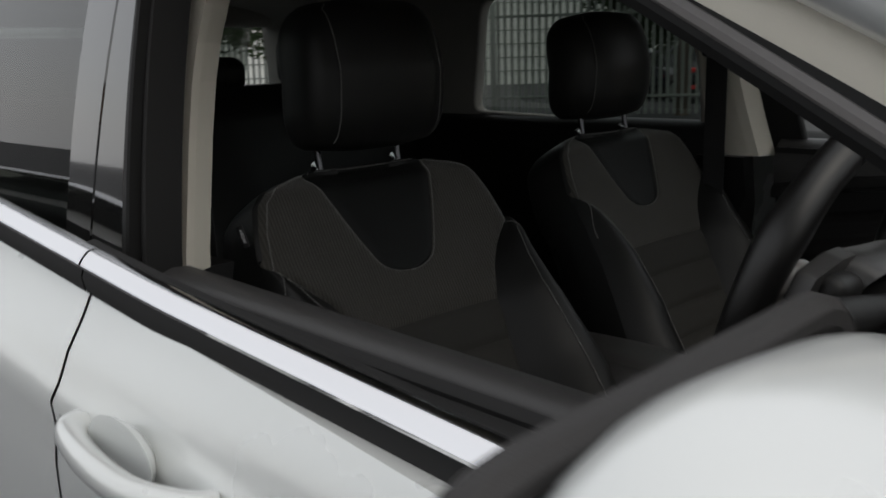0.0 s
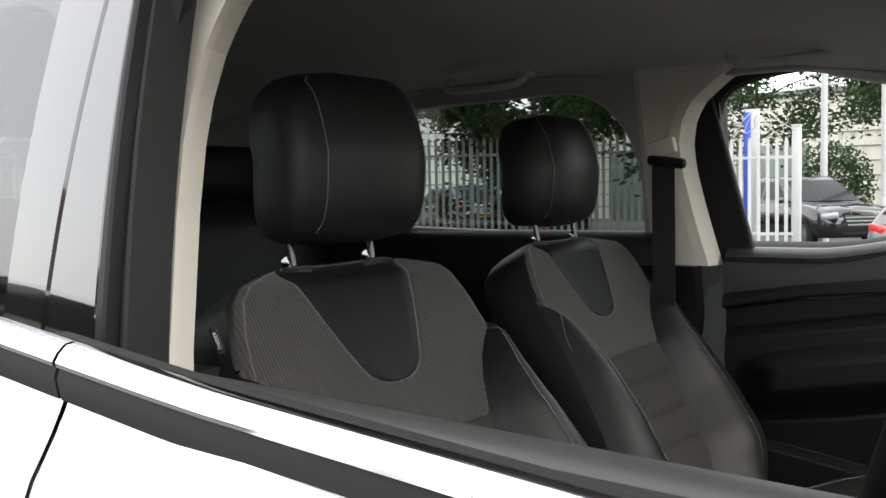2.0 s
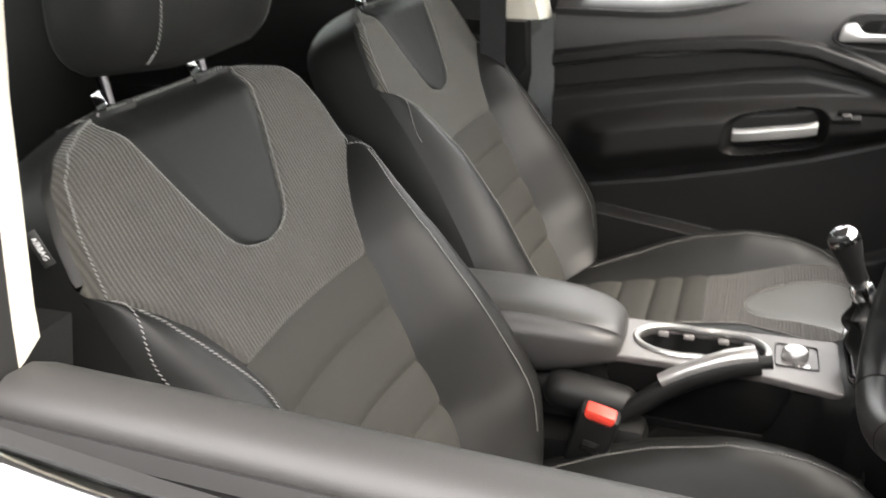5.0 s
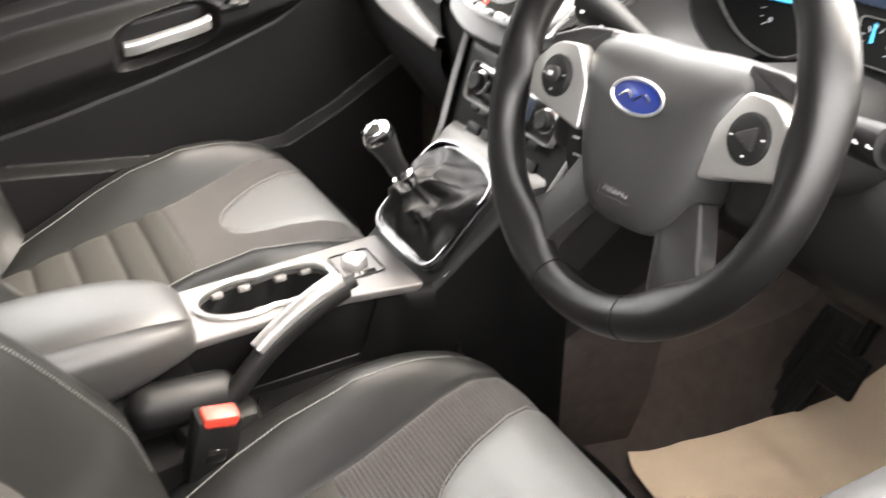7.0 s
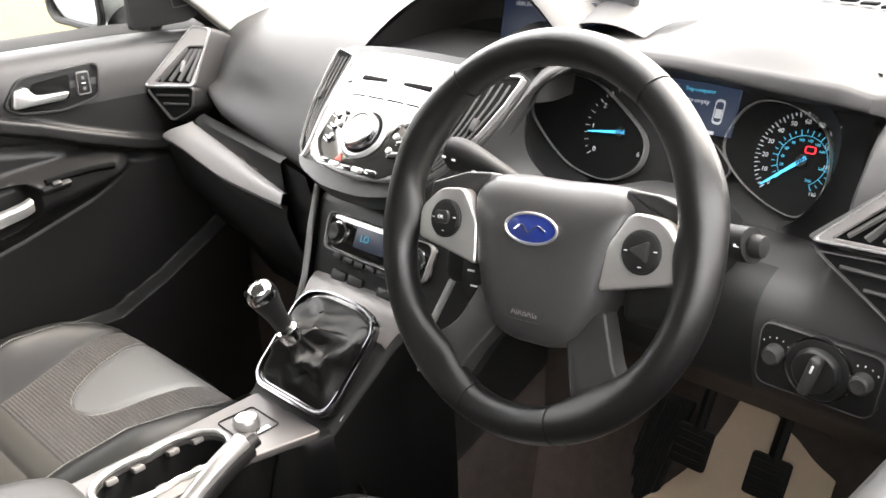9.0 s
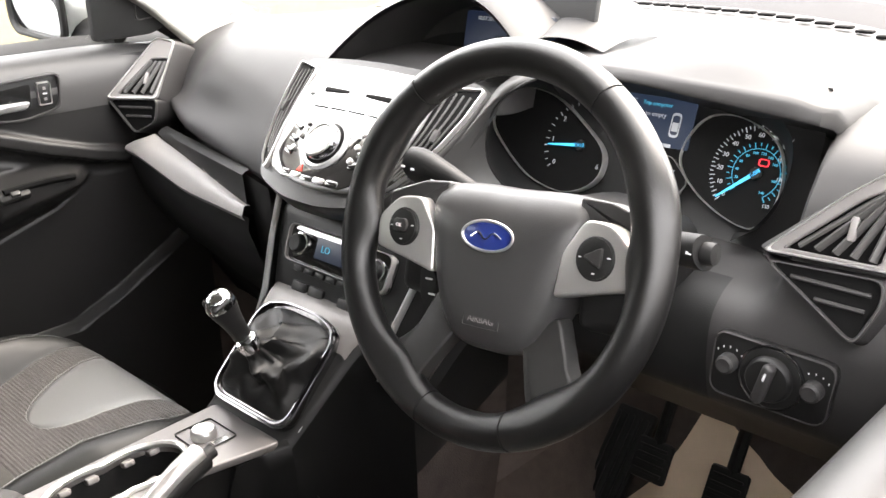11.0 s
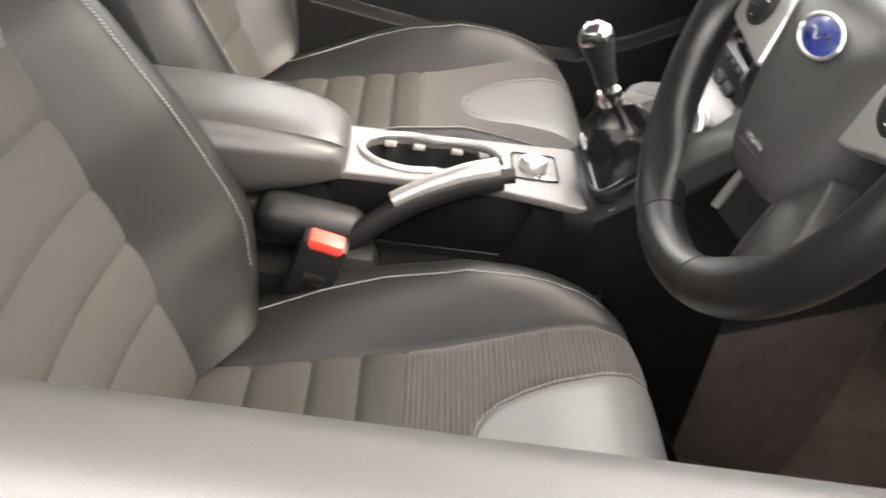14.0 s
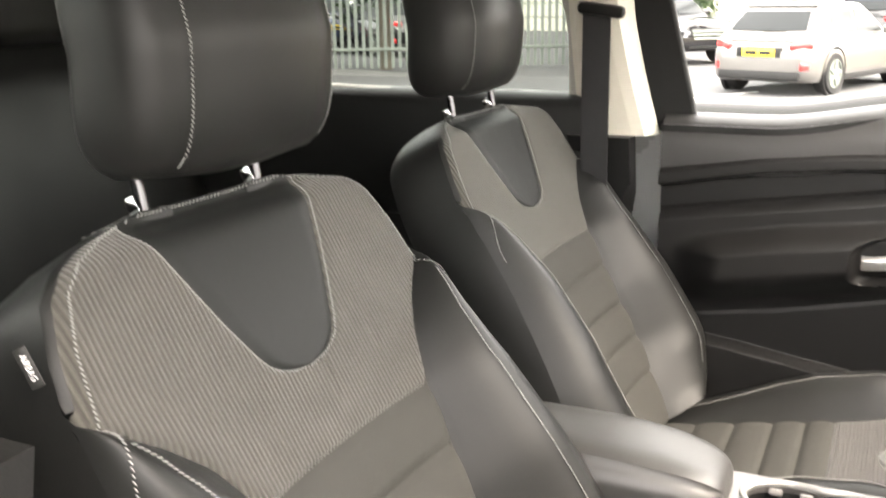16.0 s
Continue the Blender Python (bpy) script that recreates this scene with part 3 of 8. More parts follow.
# door mirrors
def mirror(sign):
    mir = thing("door_mirror", "silver-white door mirror with a grey lower edge", "car mirror", "door mirrors", at=(sign * 1.0, 0.885, 1.13 if sign > 0 else 1.205))
    rows = []
    for k in range(17):
        v = -1 + k / 8
        half = 0.122 * (1 - abs(v) ** 3.2) ** 0.45 if abs(v) < 1 else 0.012
        row = []
        for q in range(28):
            a = 2 * math.pi * q / 28
            c, s = math.cos(a), math.sin(a)
            dep = 0.075 if s > 0 else 0.045
            row.append((sign * v * 0.125 + 0.0, s * dep * (0.35 + 0.65 * half / 0.122), half * 0.80 * math.copysign(abs(c) ** 0.8, c) + 0.012 * v))
        rows.append(row)
    bm = grid(rows, close_u=True, caps=True)
    part("housing", bm, PAINT, mir, "silver-white painted mirror housing")
    oblong = rounded([(-0.118, -0.078), (0.112, -0.070), (0.118, 0.078), (-0.112, 0.084)], 0.035, 6)
    part("edge_band", tube([(sign * x, -0.036, z) for x, z in oblong], 0.008, 8, closed=True), DASH if sign > 0 else DASH_HARD, mir, "grey plastic edge band")
    # passenger's glass is darker metal, in place of the dim ground it would reflect
    part("mirror_glass", prism(shrunk(oblong, 0.96), 0.004, Matrix.Translation((0, -0.036, 0)) @ pose(0, 0, 0, 90 + (10 if sign < 0 else 0), 0, 0) @ Matrix.Diagonal((sign, 1, 1, 1))), CHROME if sign > 0 else POST, mir, "silvered mirror glass")
    part("stalk", tube(smooth_line([(-sign * 0.21, 0.03, -0.055), (-sign * 0.14, 0.01, -0.06), (-sign * 0.06, 0.0, -0.045)]), 0.03, 10, flat=0.6), DASH_HARD, mir)
    part("sail_cover", prism(rounded([(0, 0), (0.17, 0.0), (0.15, 0.06), (0.03, 0.12)], 0.015), 0.03, Matrix.Translation((-sign * 0.225 - 0.015, -0.01, -0.06)) @ pose(0, 0, 0, 90, 0, 90)), DASH_HARD, mir)
    return mir


mirror(1)
mirror(-1)

# beige lower pillar trims with belt anchor and webbing
def pillar_trim(sign):
    trim = part("pillar_trim", rbox((0.02, 0.01, 0.01), 0.001), BEIGE, shell, "pale beige pillar trim")
    rows = []
    for k in range(21):
        t = k / 20
        z = 1.07 + 0.43 * t
        x = side_x(z) - 0.086
        f = table(t, (0, 0.045), (0.14, 0.030), (0.28, 0.016), (0.47, 0.0), (0.6, -0.004), (0.72, 0.006), (0.8, 0.028), (0.88, 0.070), (1, 0.15)) + (0.012 if sign < 0 else 0.0)
        if sign > 0:
            f = table(t, (0, 0.042), (0.35, 0.032), (0.5, 0.032), (0.6, 0.037), (0.72, 0.052), (0.8, 0.074), (0.88, 0.108), (1, 0.16))
        b = table(t, (0, -0.085), (0.5, -0.095), (1, -0.10))
        rows.append([(sign * (x + 0.042), f + 0.010, z), (sign * (x + 0.030), f + 0.006, z), (sign * x, f - 0.008, z), (sign * (x - 0.003), f - 0.03, z), (sign * x, b + 0.02, z), (sign * (x + 0.012), b, z), (sign * (x + 0.042), b, z)])
    bm = grid(rows, close_u=True, caps=True)
    bm.to_mesh(trim.data)
    bm.free()
    rows = [[(x + sign * 0.035, min(y, 0.03), z - 0.43) for x, y, z in r] for r in rows]
    rows = [[(x * (1 + 0.02 * (1 - k / 20)), y, z) for x, y, z in r] for k, r in enumerate(rows)]
    part("lower_pillar_trim", grid(rows, close_u=True, caps=True), DASH_HARD, shell)
    belt_set = thing("seat_belt", "black seat belt with its shoulder loop on the pillar", "seat belt", "seat belts")
    x = side_x(1.3) - 0.097
    back = 0.045 if sign > 0 else 0.0
    part("anchor_cap", rbox((0.022, 0.065, 0.036), 0.008, Matrix.Translation((sign * x, -0.035 - back, 1.322)) @ pose(0, 0, 0, 12, 0, 0)), BEIGE, belt_set, "beige anchor cover")
    part("guide_loop", rbox((0.024, 0.085, 0.022), 0.009, Matrix.Translation((sign * (x - 0.006), -0.022 - back, 1.292)) @ pose(0, 0, 0, -8, 0, 0)), DASH_HARD, belt_set, "black belt guide loop")
    rows = []
    for k in range(15):
        z = 1.295 - 0.80 * k / 14
        rows.append([(sign * (x - 0.004 - 0.010 * math.sin(k / 14 * math.pi)), y + 0.012 * k / 14 - back, z) for y in (-0.055, -0.04, -0.02, -0.005)])
    bm = grid(rows)
    bmesh.ops.solidify(bm, geom=bm.faces[:], thickness=0.0016)
    part("webbing", bm, BELT, belt_set, "black belt webbing")


pillar_trim(1)
pillar_trim(-1)

# black foot of the windscreen post on the passenger's side, with the outline of a speaker cover
FOOT = Matrix.Translation((-0.712, 0, 0)) @ pose(0, 0, 0, 90, 0, 90)
foot_out = rounded([(0.815, 1.148), (0.925, 1.150), (0.970, 1.168), (1.010, 1.205), (0.985, 1.235), (0.845, 1.285), (0.815, 1.250)], 0.008)
part("post_foot", prism(foot_out, 0.014, FOOT, 0.003), DASH_HARD, shell, "black foot of the windscreen post")
cover_out = rounded([(0.895, 1.176), (0.945, 1.180), (0.982, 1.208), (0.962, 1.226), (0.898, 1.240)], 0.010)
part("speaker_cover", ring(cover_out, shrunk(cover_out, 0.93), 0.003, FOOT @ Matrix.Translation((0, 0, 0.0135))), SHOULDER, shell, "raised outline of a speaker cover")

# grab handles on the roof lining
for y0, y1, sg in ((-0.56, -0.34, -1), (0.12, 0.33, -1), (-0.56, -0.34, 1)):
    grab = thing("grab_handle", "grey folding grab handle on the roof lining", "grab handle", "grab handles", at=(sg * 0.575, (y0 + y1) / 2, 1.50))
    l = (y1 - y0) / 2
    line = smooth_line([(sg * 0.03, -l, 0.004), (0.0, -l + 0.02, -0.022), (-sg * 0.006, 0, -0.027), (0.0, l - 0.02, -0.022), (sg * 0.03, l, 0.004)], 6)
    part("bar", tube(line, 0.009, 10, flat=1.4), LINING, grab)
    for e in (-l, l):
        part("mount", rbox((0.03, 0.035, 0.022), 0.006, Matrix.Translation((sg * 0.025, e, 0.002))), LINING, grab)

# rear bench
bench = thing("rear_bench", "black leather and cloth rear bench seat", "car seat", at=(0, -0.9, 0.3))
rows = []
for k in range(19):
    t = k / 18
    z, y = 0.42 + 0.52 * t, 0.02 - 0.16 * t
    rows.append([(x, y - 0.04 * max(0, t - 0.9) / 0.1 + 0.018 * math.cos(x * 9.4) - 0.02 * (abs(x) / 0.64) ** 8, z - 0.02 * (abs(x) / 0.66) ** 8) for x in [-0.66 + 1.32 * j / 40 for j in range(41)]])
back = [[(x, y - 0.12, z) for x, y, z in r] for r in rows]
part("backrest", grid([r + b[::-1] for r, b in zip(rows, back)], close_u=True, caps=True), LEATHER, bench, "black leather rear backrest")
rows = [[(x, 0.02 + 0.46 * k / 12, 0.40 + 0.03 * math.sin(k / 12 * 3) - 0.012 * math.cos(x * 9.4) - 0.08 * ease((k - 10) / 2)) for x in [-0.66 + 1.32 * j / 40 for j in range(41)]] for k in range(13)]
low = [[(x, y, 0.12) for x, y, z in r] for r in rows]
part("cushion", grid([r + b[::-1] for r, b in zip(rows, low)], close_u=True, caps=True), LEATHER, bench, "black leather rear cushion")
for x in (-0.38, 0.0, 0.38):
    part("rear_headrest", rbox((0.26, 0.08, 0.13 if x else 0.09), 0.035, Matrix.Translation((x, -0.20, 1.00 if x else 0.97)), 4), LEATHER, bench, "low black leather headrest")
part("parcel_cover", rbox((1.3, 0.55, 0.02), 0.006, Matrix.Translation((0, -1.52, 0.98))), DASH_HARD, shell)

# ---- seats ----
BACK_LEAN = 29.0
BUP = Vector((0, -math.sin(radians(BACK_LEAN)), math.cos(radians(BACK_LEAN))))
BOUT = Vector((0, math.cos(radians(BACK_LEAN)), math.sin(radians(BACK_LEAN))))
BACK_LOW, BACK_TOP = -0.43, 0.178


def back_half(h):
    return table(h, (-0.43, 0.190), (-0.405, 0.240), (-0.365, 0.278), (-0.32, 0.291), (-0.24, 0.284), (-0.16, 0.267), (-0.08, 0.252), (0.0, 0.242), (0.05, 0.236), (0.09, 0.228), (0.13, 0.213), (0.15, 0.193), (0.165, 0.160), (0.173, 0.130), (0.178, 0.105))


def back_inner(h):
    return min(back_half(h) - 0.001, table(h, (-0.43, 0.085), (-0.37, 0.100), (-0.30, 0.122), (-0.20, 0.123), (-0.083, 0.139), (-0.03, 0.162), (0.0, 0.184), (0.02, 0.205), (0.035, 0.224), (0.045, 0.2345), (0.2, 0.2345)))


def insert_half(h):
    return table(h, (-0.004, 0.0), (-0.002, 0.018), (0.003, 0.034), (0.012, 0.048), (0.025, 0.057), (0.06, 0.074), (0.10, 0.091), (0.14, 0.106), (0.178, 0.120))


def cloth_edge(h):
    return back_inner(h) if h < 0.055 else back_half(h) - 0.006


RIB_H = [-0.43, -0.345, -0.282, -0.220, -0.148, -0.083]


def back_depth(s, h):
    e, b, a = back_half(h), back_inner(h), abs(s)
    lift = table(h, (-0.43, 0.05), (-0.34, 0.074), (-0.2, 0.068), (-0.1, 0.054), (0.0, 0.028), (0.06, 0.0))
    d = 0.010 * (min(a, b) / b) ** 2 - 0.10 * max(0, h - 0.1) ** 1.35
    if a > b:
        t = (a - b) / max(1e-4, e - b)
        d += lift * math.sin(math.pi / 2 * min(1, t / 0.62)) ** 1.2
        if t > 0.62:
            d -= (lift * 0.55 + 0.012 * (1 - ease((h - 0.01) / 0.045))) * ((t - 0.62) / 0.38) ** 2
    d -= 0.012 * ease((h - 0.01) / 0.05) * max(0, (a - (e - 0.026)) / 0.026) ** 2.4
    d -= 0.02 * ease((h - 0.13) / 0.042) ** 2
    gaps = [a - b] if h < 0.055 else []
    if h > -0.004:
        gaps.append((a - insert_half(h)) * 0.9)
    if a < b and h < -0.078:
        k = min(RIB_H, key=lambda r: abs(r - h))
        gaps.append(h - k)
        i = next((j for j in range(5) if RIB_H[j] <= h <= RIB_H[j + 1]), None)
        if i is not None:
            d += 0.0035 * math.sin(math.pi * (h - RIB_H[i]) / (RIB_H[i + 1] - RIB_H[i]))
    for g in gaps:
        d -= 0.0035 * math.exp(-(g / 0.0045) ** 2)
    return d


def smooth_steps(a, b, n):
    return [a + (b - a) * (0.5 - 0.5 * math.cos(math.pi * k / n)) for k in range(n + 1)]


def make_seat(name, cx, cy, cz, label, tag_side, head_back=0.0, slide=0.0, broad=0.0):
    seat = thing(name, label, "car seat", "front seats", at=(cx, cy, 0))
    base = Vector((0, 0, 1.0 + cz))

    def wide(s, h):
        """The shoulder on the door's side is a little broader."""
        return s + tag_side * 0.016 * ease((s * tag_side - 0.12) / 0.10) * ease((h + 0.10) / 0.10)

    def at(s, h, extra=0.0):
        b = back_inner(h)
        bow = 0.0035 * max(0.0, 1 - (s / b) ** 2) * (1 - ease((h + 0.083) / 0.079)) * ease((h + 0.43) / 0.05)
        return base + Vector((wide(s, h), 0, 0)) + BUP * (h + bow) + BOUT * (back_depth(s, h) + extra)

    def strip(lo, hi, h0, h1, nh, ns):
        return grid([[at(s, h) for s in smooth_steps(lo(h), hi(h), ns)] for h in smooth_steps(h0, h1, nh)])

    back = part("backrest_insert", strip(lambda h: -insert_half(h), insert_half, -0.004, BACK_TOP, 40, 14), LEATHER_MATT, seat, "smooth black leather shield on the upper back")
    for sg in (-1, 1):
        bm = bmesh.new()
        hs = [*smooth_steps(-0.083, -0.004, 12)[:-1], *smooth_steps(-0.004, BACK_TOP, 44)]
        lo = (lambda h: insert_half(h) if h > -0.004 else 0.0)
        rows = [[at(sg * s, h) for s in smooth_steps(lo(h), cloth_edge(h), 16)] for h in hs]
        add_grid(bm, rows)
        bmesh.ops.remove_doubles(bm, verts=bm.verts, dist=1e-6)
        bmesh.ops.recalc_face_normals(bm, faces=bm.faces)
        part("shoulder_panel", bm, CLOTH_BACK, seat, "grey corded cloth shoulder panel")
        part("shoulder_edge", strip(lambda h: sg * cloth_edge(h), lambda h: sg * back_half(h), 0.055, BACK_TOP, 30, 8), LEATHER, seat, "black leather edge round the shoulder")
        part("back_bolster", strip(lambda h: sg * back_inner(h), lambda h: sg * back_half(h), BACK_LOW, 0.055, 44, 16), LEATHER, seat, "black leather side bolster")
    for a, b in zip(RIB_H, RIB_H[1:]):
        part("back_rib", strip(lambda h: -back_inner(h), back_inner, a, b, 10, 18), CLOTH_RIB, seat, "padded grey cloth rib")
    # shell behind the cover: sides and back
    hs = smooth_steps(BACK_LOW, BACK_TOP, 40)
    edge = [(back_half(h), h) for h in hs] + [(back_half(BACK_TOP) * k / 8, BACK_TOP) for k in range(7, -8, -1)] + [(-back_half(h), h) for h in reversed(hs)]
    rows = []
    for depth, grow in ((0, 0), (-0.012, 0.006), (-0.035, 0.012), (-0.065, 0.010), (-0.09, -0.006), (-0.10, -0.035)):
        row = []
        for s, h in edge:
            out = Vector((s, h + 0.05))
            k = 1 + grow * (1.0 - 0.85 * ease((h + 0.06) / 0.10)) / max(0.12, out.length)
            d0 = back_depth(s, h)
            row.append(base + Vector((wide(s, h) * k, 0, 0)) + BUP * ((h + 0.05) * k - 0.05) + BOUT * (d0 * (1 + depth / 0.10) + depth))
        rows.append(row)
    part("back_shell", grid(rows, caps="end"), LEATHER, seat)
    # stitching round the shield and the edge
    def stitch(line, parent=seat):
        bm = bmesh.new()
        total = 0.0
        pts = [Vector(p) for p in line]
        for a, b in zip(pts, pts[1:]):
            total += (b - a).length
            if total > 0.0036 and (b - a).length > 1e-6:
                total = 0.0
                x = (b - a).normalized()
                z = BOUT if abs(x.dot(BOUT)) < 0.9 else Vector((0, 0, 1))
                y = z.cross(x).normalized()
                m = Matrix((x, y, x.cross(y))).transposed().to_4x4() @ pose(0, 0, 0, 0, 0, 32)
                m.translation = (a + b) / 2 + z * 0.0006
                t = bmesh.ops.create_cube(bm, size=1)["verts"]
                bmesh.ops.scale(bm, vec=(0.0038, 0.0009, 0.0009), verts=t)
                bmesh.ops.transform(bm, matrix=m, verts=t)
        tagged(part("stitching", bm, THREAD, parent, smooth=0), kind="stuff")

    fine = [BACK_TOP - (BACK_TOP + 0.004) * k / 150 for k in range(151)]
    shield = [(insert_half(h) + 0.0035, h) for h in fine] + [(-insert_half(h) - 0.0035, h) for h in reversed(fine)]
    dense = []
    for (s0, h0), (s1, h1) in zip(shield, shield[1:]):
        n = max(1, int(math.hypot(s1 - s0, h1 - h0) / 0.001))
        dense += [at(s0 + (s1 - s0) * k / n, h0 + (h1 - h0) * k / n) for k in range(n)]
    stitch(dense)
    rim = [(back_half(h) - 0.003, h) for h in [-0.05 + 0.222 * k / 200 for k in range(201)]]
    stitch([at(s - 0.010 * ease((h + 0.04) / 0.10) - 0.003, h, 0.0012) for s, h in rim] + [at((back_half(BACK_TOP) - 0.006) * (1 - k / 60), BACK_TOP - 0.003, 0.001) for k in range(121)] + [at(0.003 + 0.010 * ease((h + 0.04) / 0.10) - s, h, 0.0012) for s, h in reversed(rim)])
    for sg in (-1, 1):
        stitch([at(sg * (back_inner(h) + 0.50 * (back_half(h) - back_inner(h))), h, 0.0012) for h in [0.02 - 0.40 * k / 400 for k in range(401)]])
    # side-airbag tag
    face = Vector((tag_side * 0.70, 0.66, 0.25)).normalized()
    along = -(BUP - face * BUP.dot(face)).normalized()
    across = face.cross(along)
    m = Matrix((along, across, face)).transposed().to_4x4()
    m.translation = base + Vector((tag_side * 0.2565, 0, 0)) + BUP * 0.094 + BOUT * -0.004
    flag = part("airbag_tag", rbox((0.030, 0.009, 0.002), 0.0005, m), LEATHER, seat, "black cloth tag with white AIRBAG lettering")
    if tag_side > 0:
        lettering("AIRBAG", 0.0056, m @ Matrix.Translation((0, 0, 0.0012)), WHITE_PRINT, flag)
    lean = pose(0, 0, 0, BACK_LEAN, 0, 0)
    # headrest: a thick rounded pad with a seam down each third
    head = base + Vector((0, -0.068 - head_back, 0.283))
    HUP, HOUT = Vector((0, -0.12, 0.993)), Vector((0, 0.993, 0.12))
    rows = []
    for k in range(25):
        v = -1 + 2 * k / 24
        hz = 0.109 * math.copysign(abs(v) ** 0.9, v)
        squash = (1 - abs(v) ** 4.5) ** 0.5 if abs(v) < 1 else 0.0
        w = (0.138 if v < 0 else 0.138 - 0.020 * v * v) * (0.55 + 0.45 * squash) if abs(v) < 1 else 0.04
        t = 0.060 * (0.25 + 0.75 * squash)
        row = []
        for q in range(40):
            a = 2 * math.pi * q / 40
            c, s = math.cos(a), math.sin(a)
            px = w * math.copysign(abs(c) ** 0.55, c)
            py = t * math.copysign(abs(s) ** 0.65, s) - (0.24 if s > 0 else 0.2) * max(0, abs(px) - 0.05)
            groove = 0.004 * math.exp(-((abs(px) - 0.103) / 0.006) ** 2) if s > 0 else 0
            row.append(head + Vector((px, 0, 0)) + HUP * hz + HOUT * (py - groove + 0.02 * v * (1 if v < 0 else -0.6)))
        rows.append(row)
    pad = part("headrest", grid(rows, close_u=True, caps=True), LEATHER, seat, "thick black leather headrest with grey stitching")
    for sg in (-1, 1):
        line = []
        for k in range(200):
            v = -0.88 + 1.76 * k / 199
            hz = 0.109 * math.copysign(abs(v) ** 0.9, v)
            squash = (1 - abs(v) ** 4.5) ** 0.5
            t = 0.060 * (0.25 + 0.75 * squash)
            w = (0.138 if v < 0 else 0.138 - 0.020 * v * v) * (0.55 + 0.45 * squash)
            px = min(0.097, w * 0.85)
            c = (px / w) ** (1 / 0.55)
            line.append(head + Vector((sg * px, 0, 0)) + HUP * hz + HOUT * (t * (1 - c * c) ** 0.325 - 0.24 * (px - 0.05) + 0.02 * v * (1 if v < 0 else -0.6)))
        stitch(line, pad)
    for sg in (-1, 1):
        foot = base + Vector((sg * 0.078, 0, 0)) + BUP * 0.165 + BOUT * -0.035
        part("headrest_post", tube([foot - BUP * 0.02, foot + HUP * 0.10], 0.0052, 12), POST_DARK, seat, "chrome headrest post")
        bm = rbox((0.056, 0.034, 0.012), 0.005)
        bm.transform(Matrix.Translation(foot + BUP * 0.008) @ lean)
        part("post_guide", bm, DASH_HARD, seat)
        bm = rbox((0.013, 0.015, 0.016), 0.003)
        bm.transform(Matrix.Translation(foot + BUP * 0.022 + BOUT * 0.006) @ lean)
        part("post_collar", bm, CHROME, seat)

    # cushion
    y0, y1 = 0.12, 0.675

    def ch(y):
        return table(y, (0.12, 0.20), (0.2, 0.228), (0.32, 0.245), (0.53, 0.248), (0.59, 0.238), (0.625, 0.216), (0.65, 0.178), (0.665, 0.132), (0.675, 0.085))

    def ci(y):
        return min(ch(y) - 0.002, table(y, (0.12, 0.10), (0.3, 0.118), (0.45, 0.138), (0.6, 0.168), (0.675, 0.168)))

    def cu_half(y):
        return table(y, (0.48, 0.0), (0.483, 0.018), (0.49, 0.032), (0.505, 0.048), (0.53, 0.063), (0.56, 0.075), (0.61, 0.092), (0.66, 0.108), (0.68, 0.112))

    crib = [0.12, 0.20, 0.262, 0.322, 0.371, 0.414]

    def cz_top(s, y):
        a, e, b = abs(s), ch(y), ci(y)
        z = table(y, (0.12, 0.605), (0.3, 0.636), (0.45, 0.660), (0.56, 0.684), (0.61, 0.687), (0.64, 0.680), (0.662, 0.662), (0.675, 0.640)) - 1.0
        lift = table(y, (0.12, 0.0), (0.2, 0.012), (0.265, 0.028), (0.326, 0.046), (0.385, 0.058), (0.47, 0.060), (0.53, 0.042), (0.62, 0.008), (0.655, 0.0))
        if a > b:
            t = (a - b) / max(1e-4, e - b)
            z += lift * math.sin(math.pi / 2 * min(1, t / 0.55)) ** 1.3
            if t > 0.55:
                z -= (lift * 0.5 + 0.018) * ((t - 0.55) / 0.45) ** 2
        gaps = [a - b]
        if y > 0.48:
            gaps.append(a - cu_half(y))
        if a < b and y < 0.425:
            k = min(crib, key=lambda r: abs(r - y))
            gaps.append(y - k)
            i = next((j for j in range(5) if crib[j] <= y <= crib[j + 1]), None)
            if i is not None:
                z += 0.003 * math.sin(math.pi * (y - crib[i]) / (crib[i + 1] - crib[i]))
        for g in gaps:
            z -= 0.0035 * math.exp(-(g / 0.0045) ** 2)
        return z

    def out(s):
        return s + broad * ease((s - 0.13) / 0.10)

    def on(s, y, extra=0.0):
        return base + Vector((out(s), y + slide, cz_top(s, y) + 0.5 * (out(s) - s) + extra))

    def patch(lo, hi, a, b, ny, ns):
        return grid([[on(s, y) for s in smooth_steps(lo(y), hi(y), ns)] for y in smooth_steps(a, b, ny)])

    for a, b in zip(crib, crib[1:]):
        part("cushion_rib", patch(lambda y: -ci(y), ci, a, b, 10, 18), CLOTH_RIB, seat, "padded grey cloth rib")
    # pale leather carries the sheen of the upward-facing tongue
    part("cushion_insert", patch(lambda y: -cu_half(y), cu_half, 0.48, y1, 30, 14), LEATHER_SHEEN, seat, "smooth black leather tongue on the cushion front, pale sheen painted in")
    for sg in (-1, 1):
        ys = [*smooth_steps(0.414, 0.48, 10)[:-1], *smooth_steps(0.48, y1, 34)]
        rows = [[on(sg * s, y) for s in smooth_steps(cu_half(y) if y > 0.48 else 0.0, ci(y), 14)] for y in ys]
        part("cushion_panel", grid(rows), CLOTH_CUSH, seat, "grey corded cloth cushion panel")
        part("cushion_bolster", patch(lambda y: sg * ci(y), lambda y: sg * ch(y), y0, y1, 40, 16), LEATHER, seat, "black leather cushion bolster")
